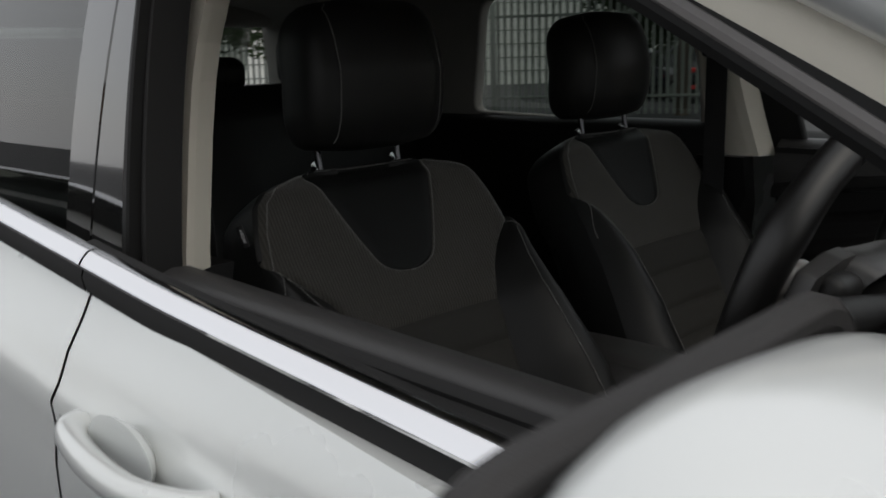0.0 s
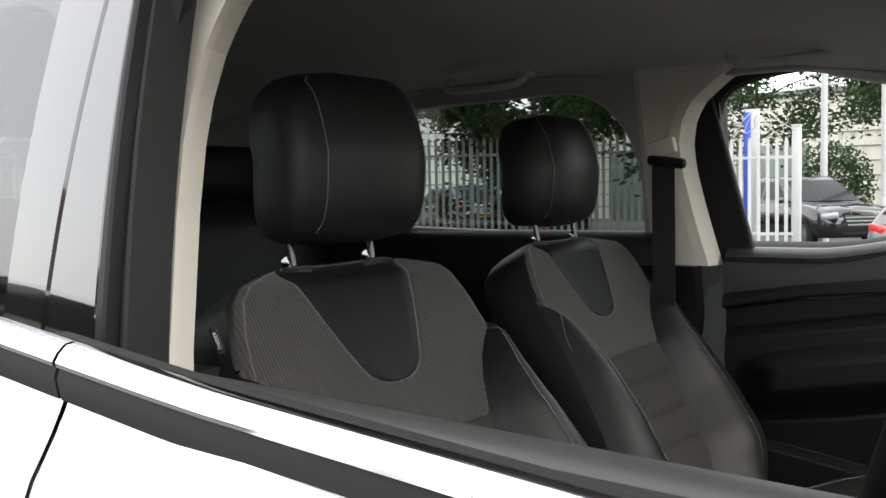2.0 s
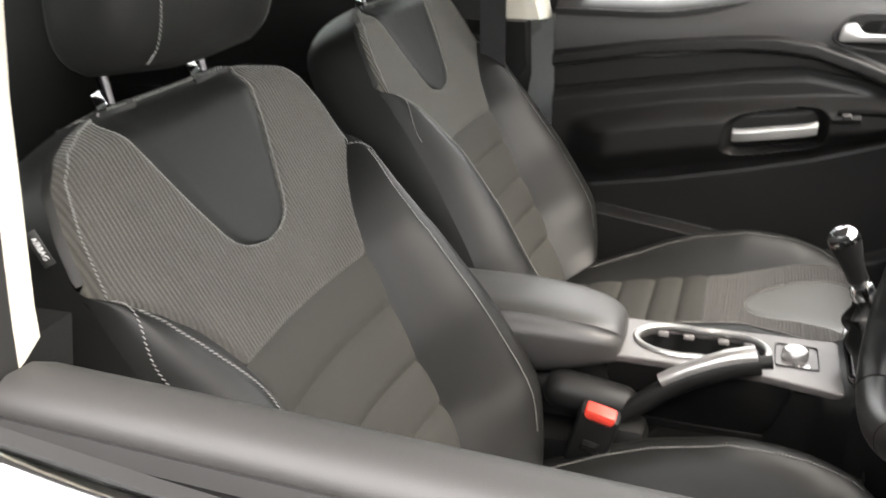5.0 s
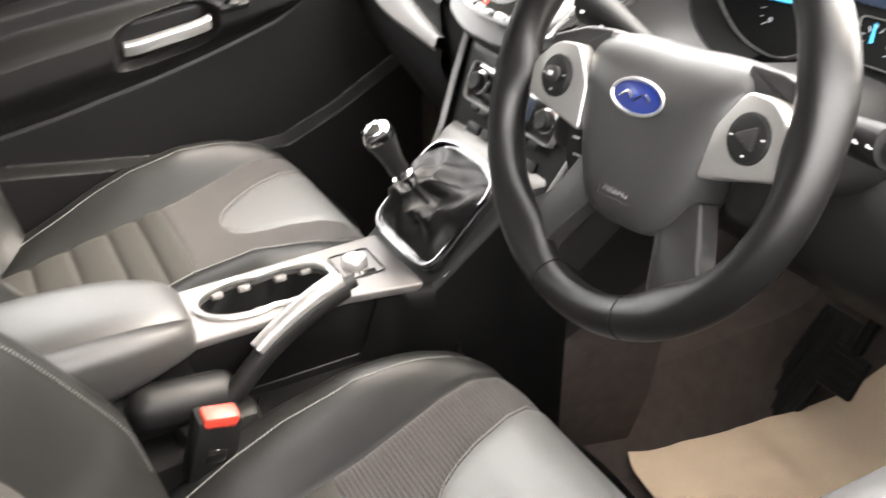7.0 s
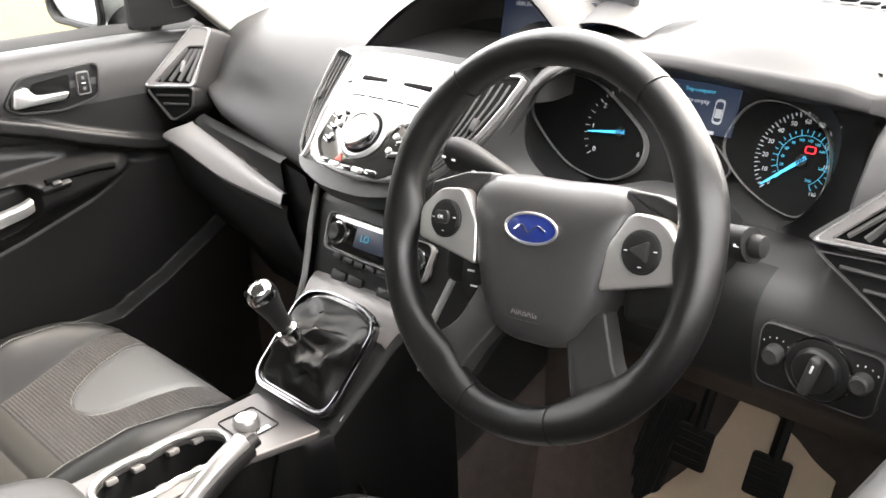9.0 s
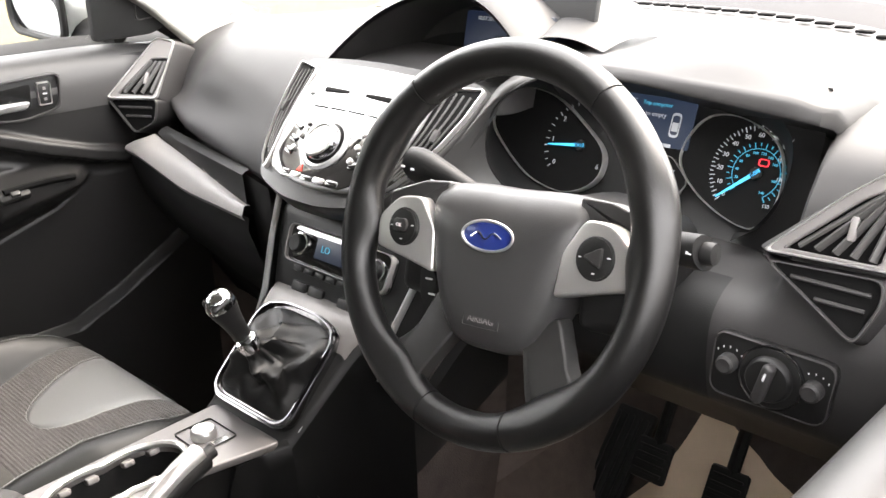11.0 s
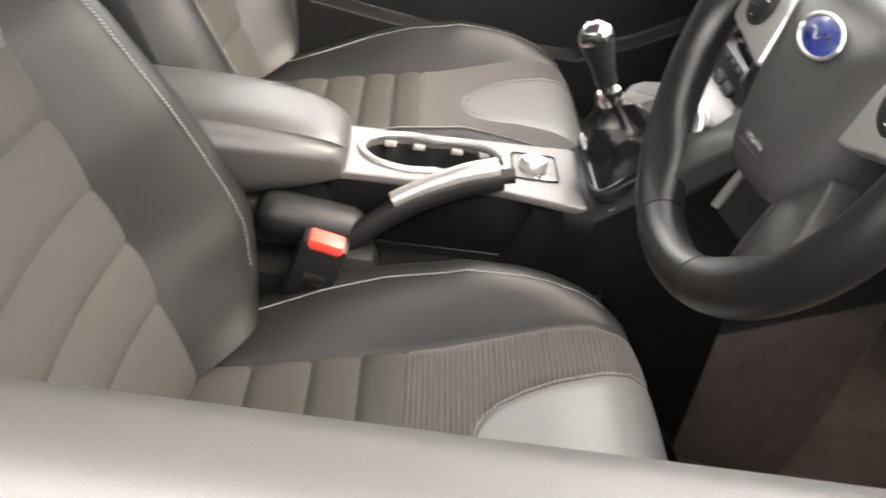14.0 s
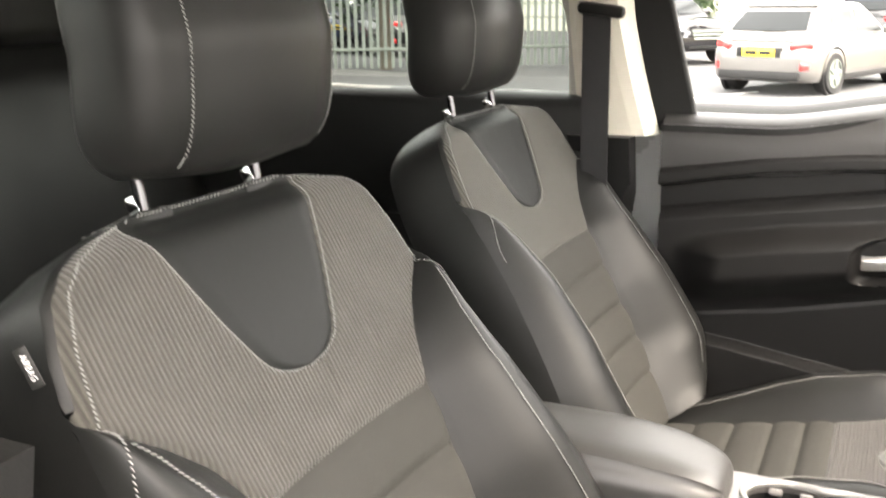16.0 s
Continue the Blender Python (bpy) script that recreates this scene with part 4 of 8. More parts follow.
        stitch([on(sg * (ci(y) + 0.46 * (ch(y) - ci(y))), y) for y in [0.16 + 0.46 * k / 420 for k in range(421)]])
    ysl = smooth_steps(y0, y1, 40)
    edge = [(ch(y), y) for y in ysl] + [(ch(y1) * k / 10, y1 + 0.012 * (1 - (k / 10) ** 2)) for k in range(9, -10, -1)] + [(-ch(y), y) for y in reversed(ysl)]
    rows = []
    for drop, grow in ((0, 0), (0.012, 0.005), (0.035, 0.009), (0.08, 0.006), (0.13, -0.012), (0.15, -0.05)):
        row = []
        for s, y in edge:
            k = 1 + grow / 0.25
            yy = y + (grow if y > 0.5 else 0)
            row.append(base + Vector((out(s) * k, yy + slide, ((cz_top(s, min(y, y1)) + 0.5 * (out(s) - s)) * (1 - drop / 0.15) + (-0.33 - 0.13) * drop / 0.15))))
        rows.append(row)
    part("cushion_shell", grid(rows, caps="end"), LEATHER, seat)
    tl = [0.48 + 0.185 * k / 160 for k in range(161)]
    stitch([on(cu_half(y) + 0.003, y) for y in reversed(tl)] + [on(-cu_half(y) - 0.003, y) for y in tl])
    # plinth, rails and recline lever
    part("plinth", rbox((0.40, 0.40, 0.14), 0.02, Matrix.Translation((0, 0.34 + slide, 0.465 + cz))), DASH_HARD, seat)
    for sg in (-1, 1):
        part("seat_rail", rbox((0.035, 0.56, 0.09), 0.008, Matrix.Translation((sg * 0.18, 0.33 + slide, 0.385))), DASH_HARD, seat)
        part("hinge_cover", rbox((0.03, 0.13, 0.12), 0.02, Matrix.Translation((sg * 0.232, 0.14, 0.62 + cz))), DASH_HARD, seat)
    return seat


driver_seat = make_seat("driver_seat", 0.322, 0.0, 0.0, "black leather and grey corded cloth driver's seat with white stitching", 1)
front_seat = make_seat("passenger_seat", -0.402, -0.055, -0.007, "black leather and grey corded cloth front passenger seat", -1, 0.035, 0.055, 0.025)

# ---- dashboard ----
def dash_end(x):
    """Where the dash top meets the windscreen."""
    u = min(1, abs(x) / 0.76)
    return 1.29 + 0.20 * (1 - u * u), 1.06 + 0.135 * (1 - u ** 4)


def dash_profile(x):
    """The dashboard's section (y, z) across the car: passenger side, behind the cluster, outer end."""
    zp = 0.990 + 0.10 * max(0, min(0.45, -x - 0.20))
    yp = 0.800 + 0.16 * max(0, min(0.45, -x - 0.20))
    ye, ze = dash_end(x)
    q = ease((-x - 0.38) / 0.24)
    p = [(1.00, 0.62), (0.95, 0.70), (0.90, 0.78), (0.87, 0.86), (yp + 0.04, 0.93), (yp + 0.045, zp - 0.035), (yp + 0.035, zp - 0.014), (yp + 0.012, zp - 0.006), (yp, zp + 0.004), (yp - 0.001, zp + 0.022), (yp + 0.022, 1.066), (0.872 + 0.055 * q, 1.120), (0.96 + 0.03 * q, 1.165 - 0.005 * q), (1.14, 1.178), (ye, ze)]
    d = [(1.00, 0.76), (0.93, 0.83), (0.885, 0.862), (0.858, 0.873), (0.842, 0.888), (0.832, 0.925), (0.832, 0.968), (0.845, 0.992), (0.875, 1.008), (0.93, 1.018), (0.975, 1.020), (1.004, 1.060), (1.010, 1.140), (1.12, 1.180), (ye, ze)]
    r = [(1.00, 0.76), (0.93, 0.83), (0.885, 0.862), (0.858, 0.873), (0.842, 0.888), (0.832, 0.925), (0.832, 0.968), (0.836, 0.990), (0.842, 1.010), (0.850, 1.035), (0.862, 1.070), (0.888, 1.115), (0.935, 1.148), (1.08, 1.162), (ye, ze)]
    if x < 0.10:
        a, b, t = p, d, ease((x - 0.0) / 0.10)
    else:
        a, b, t = d, r, ease((x - 0.510) / 0.035)
    return [(u + (w - u) * t, v + (q - v) * t) for (u, v), (w, q) in zip(a, b)]


TRIM_LOW = node_mat("lower_dash_plastic", (0.010, 0.010, 0.010), 0.5, grain=0.2, grain_scale=900, spec=0.2)
dash = thing("dashboard", "black and grey moulded dashboard with silver trims", "dashboard")
xs = sorted({-0.74 + 1.48 * k / 74 for k in range(75)} | {0.505 + 0.005 * k for k in range(10)})
rows = []
for x in xs:
    pr = smooth_line([(0, y, z) for y, z in dash_profile(x)], 4)
    k = ease((abs(x) - 0.62) / 0.12) if x > 0 else ease((abs(x) - 0.46) / 0.24)
    rows.append([(x, q.y + (0.05 * k if n < 52 else 0), q.z - 0.015 * k) for n, q in enumerate(pr)])
knee = [k for k, x in enumerate(xs) if 0.20 < x < 0.486]
part("dash_body", grid([r[14:] for r in rows[:knee[0] + 1]]), DASH, dash, "soft grained black dashboard body")
part("dash_body", grid([r[32:] for r in rows[knee[0]:knee[-1] + 1]]), DASH, dash, "soft grained dash top behind the dials")
part("dash_body", grid([r[14:] for r in rows[knee[-1]:]]), DASH, dash, "soft grained dash end by the driver's door")
part("knee_panel", grid([r[14:33] for r in rows[knee[0]:knee[-1] + 1]]), TRIM_LOW, dash, "black panel under the instrument cluster")
part("lower_dash", grid([r[:15] for r in rows]), TRIM_LOW, dash, "black lower dashboard panel")
# dark strip in the groove over the glovebox, and the grey ledge and lid below it
rows, shelf, low = [], [], []
for k in range(40):
    t = k / 39
    x = -0.605 + 0.350 * t
    yt, zt = 0.868 - 0.070 * t, 1.000 + 0.001 * t
    yb, zb = 0.856 - 0.064 * t, 0.990 - 0.040 * t
    rows.append([(x, yt + 0.010, zt + 0.002), (x, yt, zt), (x + 0.001, yt - 0.006, zt - 0.004), (x + 0.003, yb + 0.002, zb + 0.004), (x + 0.004, yb + 0.004, zb - 0.004)])
    xf, yf, zf = -0.668 + 0.420 * t, 0.828 - 0.045 * t, 0.967 - 0.027 * ease(t * 1.6) + 0.003 * t
    shelf.append([(x + 0.004 - 0.02 * (1 - t), yb + 0.006, zb - 0.001), (x * 0.66 + xf * 0.34, yb * 0.66 + yf * 0.34 + 0.001, zb * 0.66 + zf * 0.34 + 0.003), (x * 0.3 + xf * 0.7, yb * 0.3 + yf * 0.7, zb * 0.3 + zf * 0.7 + 0.003), (xf, yf, zf), (xf, yf - 0.003, zf - 0.006), (xf, yf + 0.002, zf - 0.014)])
    low.append([(xf, yf + 0.010, zf - 0.012), (xf, yf + 0.006, zf - 0.03), (xf, yf + 0.030, zf - 0.10), (xf, yf + 0.075, zf - 0.17), (xf, yf + 0.12, zf - 0.22)])
part("groove_strip", grid(rows), DASH_HARD, dash, "dark trim strip in the groove")
# pale plastic for the lit ledge, black plastic for the shaded lid under it
part("glovebox_shelf", grid(shelf), DASH_GREY, dash, "grey moulded ledge over the glovebox, its light painted in")
part("glovebox_lid", grid(low), DASH_HARD, dash, "glovebox lid, painted black for its shade")
part("stack_flank", grid([[(-0.262 + 0.075 * u, 0.800 - 0.012 * u + 0.02 * (1 - z / 0.14), 0.860 + z - 0.006 * u) for u in (0, 0.4, 0.8, 1.0)] for z in (0.0, 0.04, 0.09, 0.12, 0.137)]), TRIM_LOW, dash, "dark grey flank beside the centre stack")
part("strip_scratch", tube([(-0.40, 0.8165, 0.975), (-0.37, 0.811, 0.965), (-0.34, 0.806, 0.968)], 0.0006, 5), DASH_GREY, dash)
# slots at the foot of the windscreen
for k in range(40):
    x = -0.62 + 1.24 * k / 39
    ye, ze = dash_end(x)
    part("demister_slot", rbox((0.024, 0.014, 0.004), 0.001, Matrix.Translation((x, ye - 0.06, ze + 0.004)) @ pose(0, 0, 0, 2, 0, 0)), SHADE_DIAL_BLACK, dash)
# hood over the instruments: a front band, a raised facet behind it, a rounded end
rows = []
for k in range(49):
    t = k / 48
    x = 0.055 + 0.470 * t
    u = ease((t - 0.94) / 0.06)
    low = table(x, (0.055, 1.174), (0.20, 1.178), (0.317, 1.180), (0.425, 1.172), (0.525, 1.165)) - 0.004 * u
    band = table(x, (0.055, 0.012), (0.317, 0.011), (0.43, 0.016), (0.525, 0.017)) - 0.003 * u
    fy = 0.922 + 0.014 * (1 - t) ** 2 + 0.010 * u
    top = 0.024 * max(0.0, math.sin(math.pi * max(0.0, min(1.0, (x - 0.290) / 0.242)))) ** 0.8 + 0.012 * (1 - ease((x - 0.10) / 0.18))
    up, (ye, ze) = low + band, dash_end(x)
    rows.append([(x, 1.000, low - 0.032), (x, fy + 0.03, low - 0.012), (x, fy + 0.006, low - 0.004), (x, fy, low), (x, fy + 0.002, up - 0.005), (x, fy + 0.006, up - 0.001), (x, fy + 0.014, up + 0.002), (x, fy + 0.05, up + 0.002 + top * 0.62), (x, fy + 0.085, up + top), (x, fy + 0.105, up + top * 0.88), (x, fy + 0.18, up - 0.004 + top * 0.3), (x, ye - 0.10, ze - 0.004)])
for x, drop, back in ((0.532, 0.006, 0.018), (0.538, 0.018, 0.030), (0.540, 0.034, 0.040)):
    ye, ze = dash_end(x)
    low, up = 1.161 - drop, 1.178 - drop
    rows.append([(x, 1.0, low - 0.032), (x, 0.962 + back, low - 0.012), (x, 0.938 + back, low - 0.004), (x, 0.932 + back, low), (x, 0.934 + back, up - 0.005), (x, 0.938 + back, up - 0.001), (x, 0.946 + back, up), (x, 0.98 + back, up), (x, 1.01 + back, up), (x, 1.03 + back, up), (x, 1.09 + back, up - 0.006), (x, ye - 0.10, ze - 0.006)])
part("cluster_hood", grid([smooth_line(r, 3) for r in rows]), DASH, dash, "soft moulded hood over the instruments")
# ridge between the display recess and the cluster
near = [(0.148, 0.905, 1.155), (0.150, 0.912, 1.178), (0.158, 0.918, 1.192), (0.185, 0.925, 1.200), (0.215, 0.938, 1.197), (0.24, 0.955, 1.190)]
far = [(0.035, 1.20, 1.17), (0.040, 1.20, 1.205), (0.052, 1.20, 1.220), (0.09, 1.20, 1.232), (0.145, 1.20, 1.228), (0.19, 1.20, 1.185)]
rows = []
for k in range(13):
    t = 0.16 + 0.84 * k / 12
    rows.append(smooth_line([Vector(a) * (1 - t) + Vector(b) * t + Vector((0, 0, 0.012 * math.sin(math.pi * t))) for a, b in zip(near, far)], 3))
part("display_ridge", grid(rows), DASH, dash, "soft ridge beside the display recess")

def dense(outline, step=0.008):
    out = []
    for (a, b), (c, d) in zip(outline, outline[1:] + outline[:1]):
        n = max(1, int(math.hypot(c - a, d - b) / step))
        out += [(a + (c - a) * k / n, b + (d - b) * k / n) for k in range(n)]
    return out


# instrument cluster: black face, two dials, screen between
FACE = face_pose((0.285, 0.962, 1.088), 20)


def on_face(x, y, z=0.0):
    return FACE @ Matrix.Translation((x, y, z))


def ccw(pts):
    """The outline, turned anticlockwise."""
    return pts if sum(a[0] * b[1] - b[0] * a[1] for a, b in zip(pts, pts[1:] + pts[:1])) > 0 else pts[::-1]


def loop(points, steps=5):
    """A smooth closed outline through points."""
    n = len(points)
    ring_pts = [(*p, 0) for p in [points[-1], *points, points[0], points[1]]]
    return [(p.x, p.y) for p in smooth_line(ring_pts, steps)[steps:steps * (n + 1)]]


plate = [[(-0.225 + 0.455 * k / 24, y, -0.008 + 0.012 * (abs(2 * k / 24 - 1)) ** 4 + dz) for k in range(25)] for y, dz in ((-0.085, 0.010), (-0.075, 0.002), (-0.04, 0.0), (0.04, 0.0), (0.09, 0.004), (0.10, 0.014))]
bm = grid(plate)
bm.transform(FACE)
cluster = part("cluster_surround", bm, TRIM_LOW, dash, "charcoal instrument cluster surround")
TACHO = loop([(-0.200, 0.010), (-0.190, 0.042), (-0.152, 0.058), (-0.104, 0.050), (-0.052, 0.020), (-0.022, -0.006), (-0.022, -0.036), (-0.046, -0.056), (-0.080, -0.062), (-0.128, -0.050), (-0.176, -0.018)])
SPEEDO = loop([(0.078, 0.002), (0.083, 0.034), (0.101, 0.056), (0.130, 0.061), (0.162, 0.052), (0.187, 0.034), (0.198, 0.004), (0.196, -0.028), (0.178, -0.054), (0.142, -0.048), (0.102, -0.026)])
for shape, name in ((TACHO, "rev_counter"), (SPEEDO, "speedometer")):
    d = part(name, prism(shrunk(shape, 0.985), 0.006, on_face(0, 0, -0.006)), SHADE_DIAL_BLACK, dash, "black dial with white marks and a blue needle")
    part("dial_ring", ring(shrunk(shape, 1.006), shrunk(shape, 0.985), 0.011, on_face(0, 0, -0.006)), SILVER, d, "thin chrome dial ring")
tach = [o for o in dash.children if o.name.startswith("rev_counter")][0]
speed = [o for o in dash.children if o.name.startswith("speedometer")][0]


def dial_marks(parent, cx, cy, r, a0, a1, n, labels, size, mat):
    for k in range(n + 1):
        a = radians(a0 + (a1 - a0) * k / n)
        major = k % 2 == 0
        ln = 0.006 if major else 0.0035
        part("dial_mark", rbox((ln, 0.0009, 0.0005), 0, on_face(cx, cy, 0.0008) @ pose(0, 0, 0, 0, 0, math.degrees(a)) @ Matrix.Translation((r - ln / 2, 0, 0))), mat, parent, smooth=0)
    for i, t in enumerate(labels):
        if t:
            a = radians(a0 + (a1 - a0) * i / (len(labels) - 1))
            lettering(t, size, on_face(cx + (r - 0.011) * math.cos(a), cy + (r - 0.011) * math.sin(a), 0.0008), mat, parent, "dial_number")


dial_marks(tach, -0.058, -0.002, 0.053, 218, 98, 12, ["0", "1", "2", ""], 0.0085, GLOW_WHITE)
lettering("6", 0.0085, on_face(-0.028, -0.024, 0.0008), GLOW_WHITE, tach, "dial_number")
dial_marks(speed, 0.167, 0.004, 0.052, 223, 53, 32, ["0", "10", "20", "30", "40", "50", "60", "70", "80"], 0.0070, GLOW_WHITE)
for t, dx, dy in (("100", 0.026, 0.018), ("120", 0.030, -0.002), ("150", 0.022, -0.032)):
    lettering(t, 0.0055, on_face(0.167 + dx - 0.003, 0.004 + dy, 0.0008), GLOW_WHITE, speed, "dial_number")
dial_marks(speed, 0.167, 0.004, 0.033, 223, -60, 24, ["", "20", "40", "60", "80", "100", "120", "140", "160", "", "200", "", "240"], 0.0042, GLOW_CYAN)
line = [(0.167 + 0.0265 * math.cos(radians(a)), 0.004 + 0.0265 * math.sin(radians(a)), 0) for a in range(-60, 224, 6)]
bm = tube(line, 0.0004, 5)
bm.transform(on_face(0, 0, 0.001))
part("scale_arc", bm, GLOW_CYAN, speed)
for parent, cx, cy, a, ln in ((tach, -0.058, -0.002, 187, 0.046), (speed, 0.167, 0.004, 221, 0.049)):
    bm = prism([(-0.006, -0.0022), (ln, -0.0007), (ln, 0.0007), (-0.006, 0.0022)], 0.0015)
    bm.transform(on_face(cx, cy, 0.003) @ pose(0, 0, 0, 0, 0, a))
    part("needle", bm, GLOW_BLUE, parent, "glowing blue needle", smooth=0)
    part("needle_hub", lathe([(0.001, 0.004), (0.006, 0.004), (0.007, 0.0)], on_face(cx, cy, 0.0005), 16), DASH_HARD, parent)
bm = ring(rounded([(-0.006, -0.004), (0.006, -0.004), (0.006, 0.004), (-0.006, 0.004)], 0.003), rounded([(-0.0045, -0.0028), (0.0045, -0.0028), (0.0045, 0.0028), (-0.0045, 0.0028)], 0.002), 0.0006, on_face(0.173, 0.0165, 0.0008))
part("brake_warning_light", bm, GLOW_RED, speed, "red brake warning light")
screen = part("trip_screen", rbox((0.098, 0.056, 0.003), 0.002, on_face(0.034, 0.042, 0.001)), SCREEN, dash, "lit blue trip computer screen")
lettering("Trip computer", 0.0065, on_face(0.034, 0.061, 0.003), GLOW_CYAN, screen)
lettering("Dist to empty", 0.0075, on_face(0.027, 0.049, 0.003), GLOW_WHITE, screen)
lettering(">40 mls", 0.0075, on_face(0.024, 0.031, 0.003), GLOW_WHITE, screen)
lettering("22°C", 0.0055, on_face(0.001, 0.062, 0.003), GLOW_WHITE, screen)
part("odometer_bar", rbox((0.020, 0.004, 0.0006), 0, on_face(0.052, 0.016, 0.003)), GLOW_WHITE, screen, smooth=0)
car_out = rounded([(-0.006, -0.014), (0.006, -0.014), (0.006, 0.014), (-0.006, 0.014)], 0.005)
part("car_symbol", ring(car_out, shrunk(car_out, 0.8), 0.0005, on_face(0.062, 0.040, 0.003)), GLOW_WHITE, screen)
part("symbol_cabin", rbox((0.008, 0.010, 0.0005), 0.001, on_face(0.062, 0.038, 0.003)), GLOW_WHITE, screen)
small = rounded([(0.010, 0.004), (0.066, 0.006), (0.094, -0.020), (0.082, -0.040), (0.022, -0.040)], 0.008)
fuel = part("fuel_gauge", prism(ccw(small), 0.004, on_face(0, 0, -0.004)), SHADE_DIAL_BLACK, dash, "small black fuel and temperature gauges with blue needles")
part("gauge_ring", ring(ccw(small), shrunk(ccw(small), 0.965), 0.006, on_face(0, 0, -0.004)), SILVER_DULL, fuel)
for gx, gy, ga in ((0.034, -0.016, 100), (0.066, -0.022, -50)):
    bm = prism([(-0.003, -0.0015), (0.016, -0.0006), (0.016, 0.0006), (-0.003, 0.0015)], 0.001)
    bm.transform(on_face(gx, gy, 0.002) @ pose(0, 0, 0, 0, 0, ga))
    part("needle", bm, GLOW_BLUE, fuel, smooth=0)
    dial_marks(fuel, gx, gy, 0.015, 200, 60, 4, [""], 0.004, GLOW_WHITE)

# right side of the cluster: dark bezel wall from the dials out to the lip
lipR = [(0.150, 0.074), (0.182, 0.066), (0.206, 0.046), (0.214, 0.014), (0.208, -0.022), (0.192, -0.052), (0.170, -0.072)]
inR = [(0.140, 0.062), (0.166, 0.053), (0.190, 0.036), (0.200, 0.006), (0.198, -0.028), (0.182, -0.054), (0.160, -0.062)]
rows = [smooth_line([(x, y, z) for x, y in pts], 4) for pts, z in ((inR, 0.0), (lipR, 0.030))]
bm = grid(rows)
bm.transform(FACE)
part("bezel_wall", bm, DASH_HARD, dash, "dark bezel wall beside the speedometer")
lip = [Vector(p) for p in ((0.205, 0.918, 1.176), (0.182, 0.898, 1.163), (0.148, 0.893, 1.134), (0.135, 0.893, 1.097), (0.138, 0.893, 1.065), (0.158, 0.896, 1.040), (0.190, 0.902, 1.020))]
inL = [(-0.104, 0.053, 0.0), (-0.152, 0.060, 0.0), (-0.190, 0.043, 0.0), (-0.202, 0.010, 0.0), (-0.177, -0.020, 0.0), (-0.130, -0.052, 0.0), (-0.084, -0.064, 0.0)]
bm = grid([smooth_line([FACE @ Vector(p) for p in inL], 4), smooth_line(lip, 4)])
part("bezel_wall", bm, DASH_HARD, dash, "dark bezel wall beside the rev counter")
# shoulder from the rev counter's lip to the centre pod
podside = [Vector(p) for p in ((0.160, 0.910, 1.170), (0.148, 0.896, 1.156), (0.142, 0.859, 1.121), (0.131, 0.823, 1.087), (0.113, 0.787, 1.055), (0.087, 0.753, 1.024), (0.062, 0.742, 1.000))]
rows = []
for k in range(9):
    t = k / 8
    rows.append(smooth_line([a * (1 - t) + b * t + Vector((0.004, -0.004, 0.004)) * math.sin(math.pi * t) for a, b in zip(podside, lip)], 4))
part("cluster_shoulder", grid(rows), SHOULDER, dash, "charcoal shoulder between centre pod and dials")
bm = tube(smooth_line([p + Vector((0, -0.001, 0)) for p in lip], 4), 0.002, 6)
part("shoulder_edge", bm, DASH_HARD, dash)

# hooded centre display
rows = []
for k in range(33):
    u = -1 + k / 16
    hz = 1.262 - 0.118 * abs(u) ** 2.2 if u < 0 else 1.262 - 0.062 * u ** 2.2
    x = 0.020 + (0.198 if u < 0 else 0.142) * u
    fy = 0.955 - 0.075 * abs(u) ** 1.5 if u < 0 else 0.955 - 0.03 * u
    rows.append([(x, fy + 0.002, hz - 0.010), (x, fy, hz - 0.004), (x, fy + 0.006, hz), (x * 0.99, fy + 0.05, hz + 0.006), (x * 0.96, 1.08, hz * 0.8 + 0.2 * 1.22), (x * 0.95, 1.30, 1.195 - 0.02 * u * u)])
part("display_hood", grid([r[1:] for r in rows]), DASH, dash, "black hood over the centre display")
inner = []
for r in rows:
    (x, y, z) = r[0]
    inner.append([(x, y, z), (x * 0.97 + 0.001, y + 0.05, z - 0.008), (x * 0.93 + 0.002, 1.03, z - 0.020), (x * 0.93 + 0.002, 1.045, 1.120)])
part("hood_underside", grid(inner), SPOKE, dash)
part("display_back", rbox((0.33, 0.14, 0.012), 0.004, face_pose((0.020, 1.040, 1.190), 12)), DASH_HARD, dash)
disp = part("centre_display", rbox((0.150, 0.062, 0.010), 0.004, face_pose((0.064, 1.018, 1.196), 12)), SCREEN_DARK, dash, "dark centre display screen")
lettering("10.07.2019", 0.0075, face_pose((0.036, 1.014, 1.218), 12) @ Matrix.Translation((0, 0, 0.006)), GLOW_WHITE, disp)
lettering("08:38", 0.0085, face_pose((0.105, 1.014, 1.218), 12) @ Matrix.Translation((0, 0, 0.006)), GLOW_WHITE, disp)
shelf = dense(rounded([(-0.185, 0.870), (-0.130, 0.985), (0.135, 1.020), (0.150, 0.925), (0.120, 0.885), (0.04, 0.868)], [0.02, 0.03, 0.03, 0.02, 0.03, 0.04]))
part("display_shelf", grid([[(x, y, 1.12) for x, y in shelf], [(x, y, 1.142 + 0.03 * (y - 0.88)) for x, y in shelf], [(x * 0.985, 0.94 + (y - 0.94) * 0.97, 1.146 + 0.03 * (y - 0.88)) for x, y in shelf], [(x * 0.90, 0.94 + (y - 0.94) * 0.80, 1.146 + 0.03 * (y - 0.88)) for x, y in shelf], [(x * 0.885, 0.94 + (y - 0.94) * 0.77, 1.140 + 0.03 * (y - 0.88)) for x, y in shelf], [(x * 0.1, 0.94 + (y - 0.94) * 0.1, 1.140) for x, y in shelf]], close_u=True, caps="end"), DASH, dash, "shallow tray in front of the display")

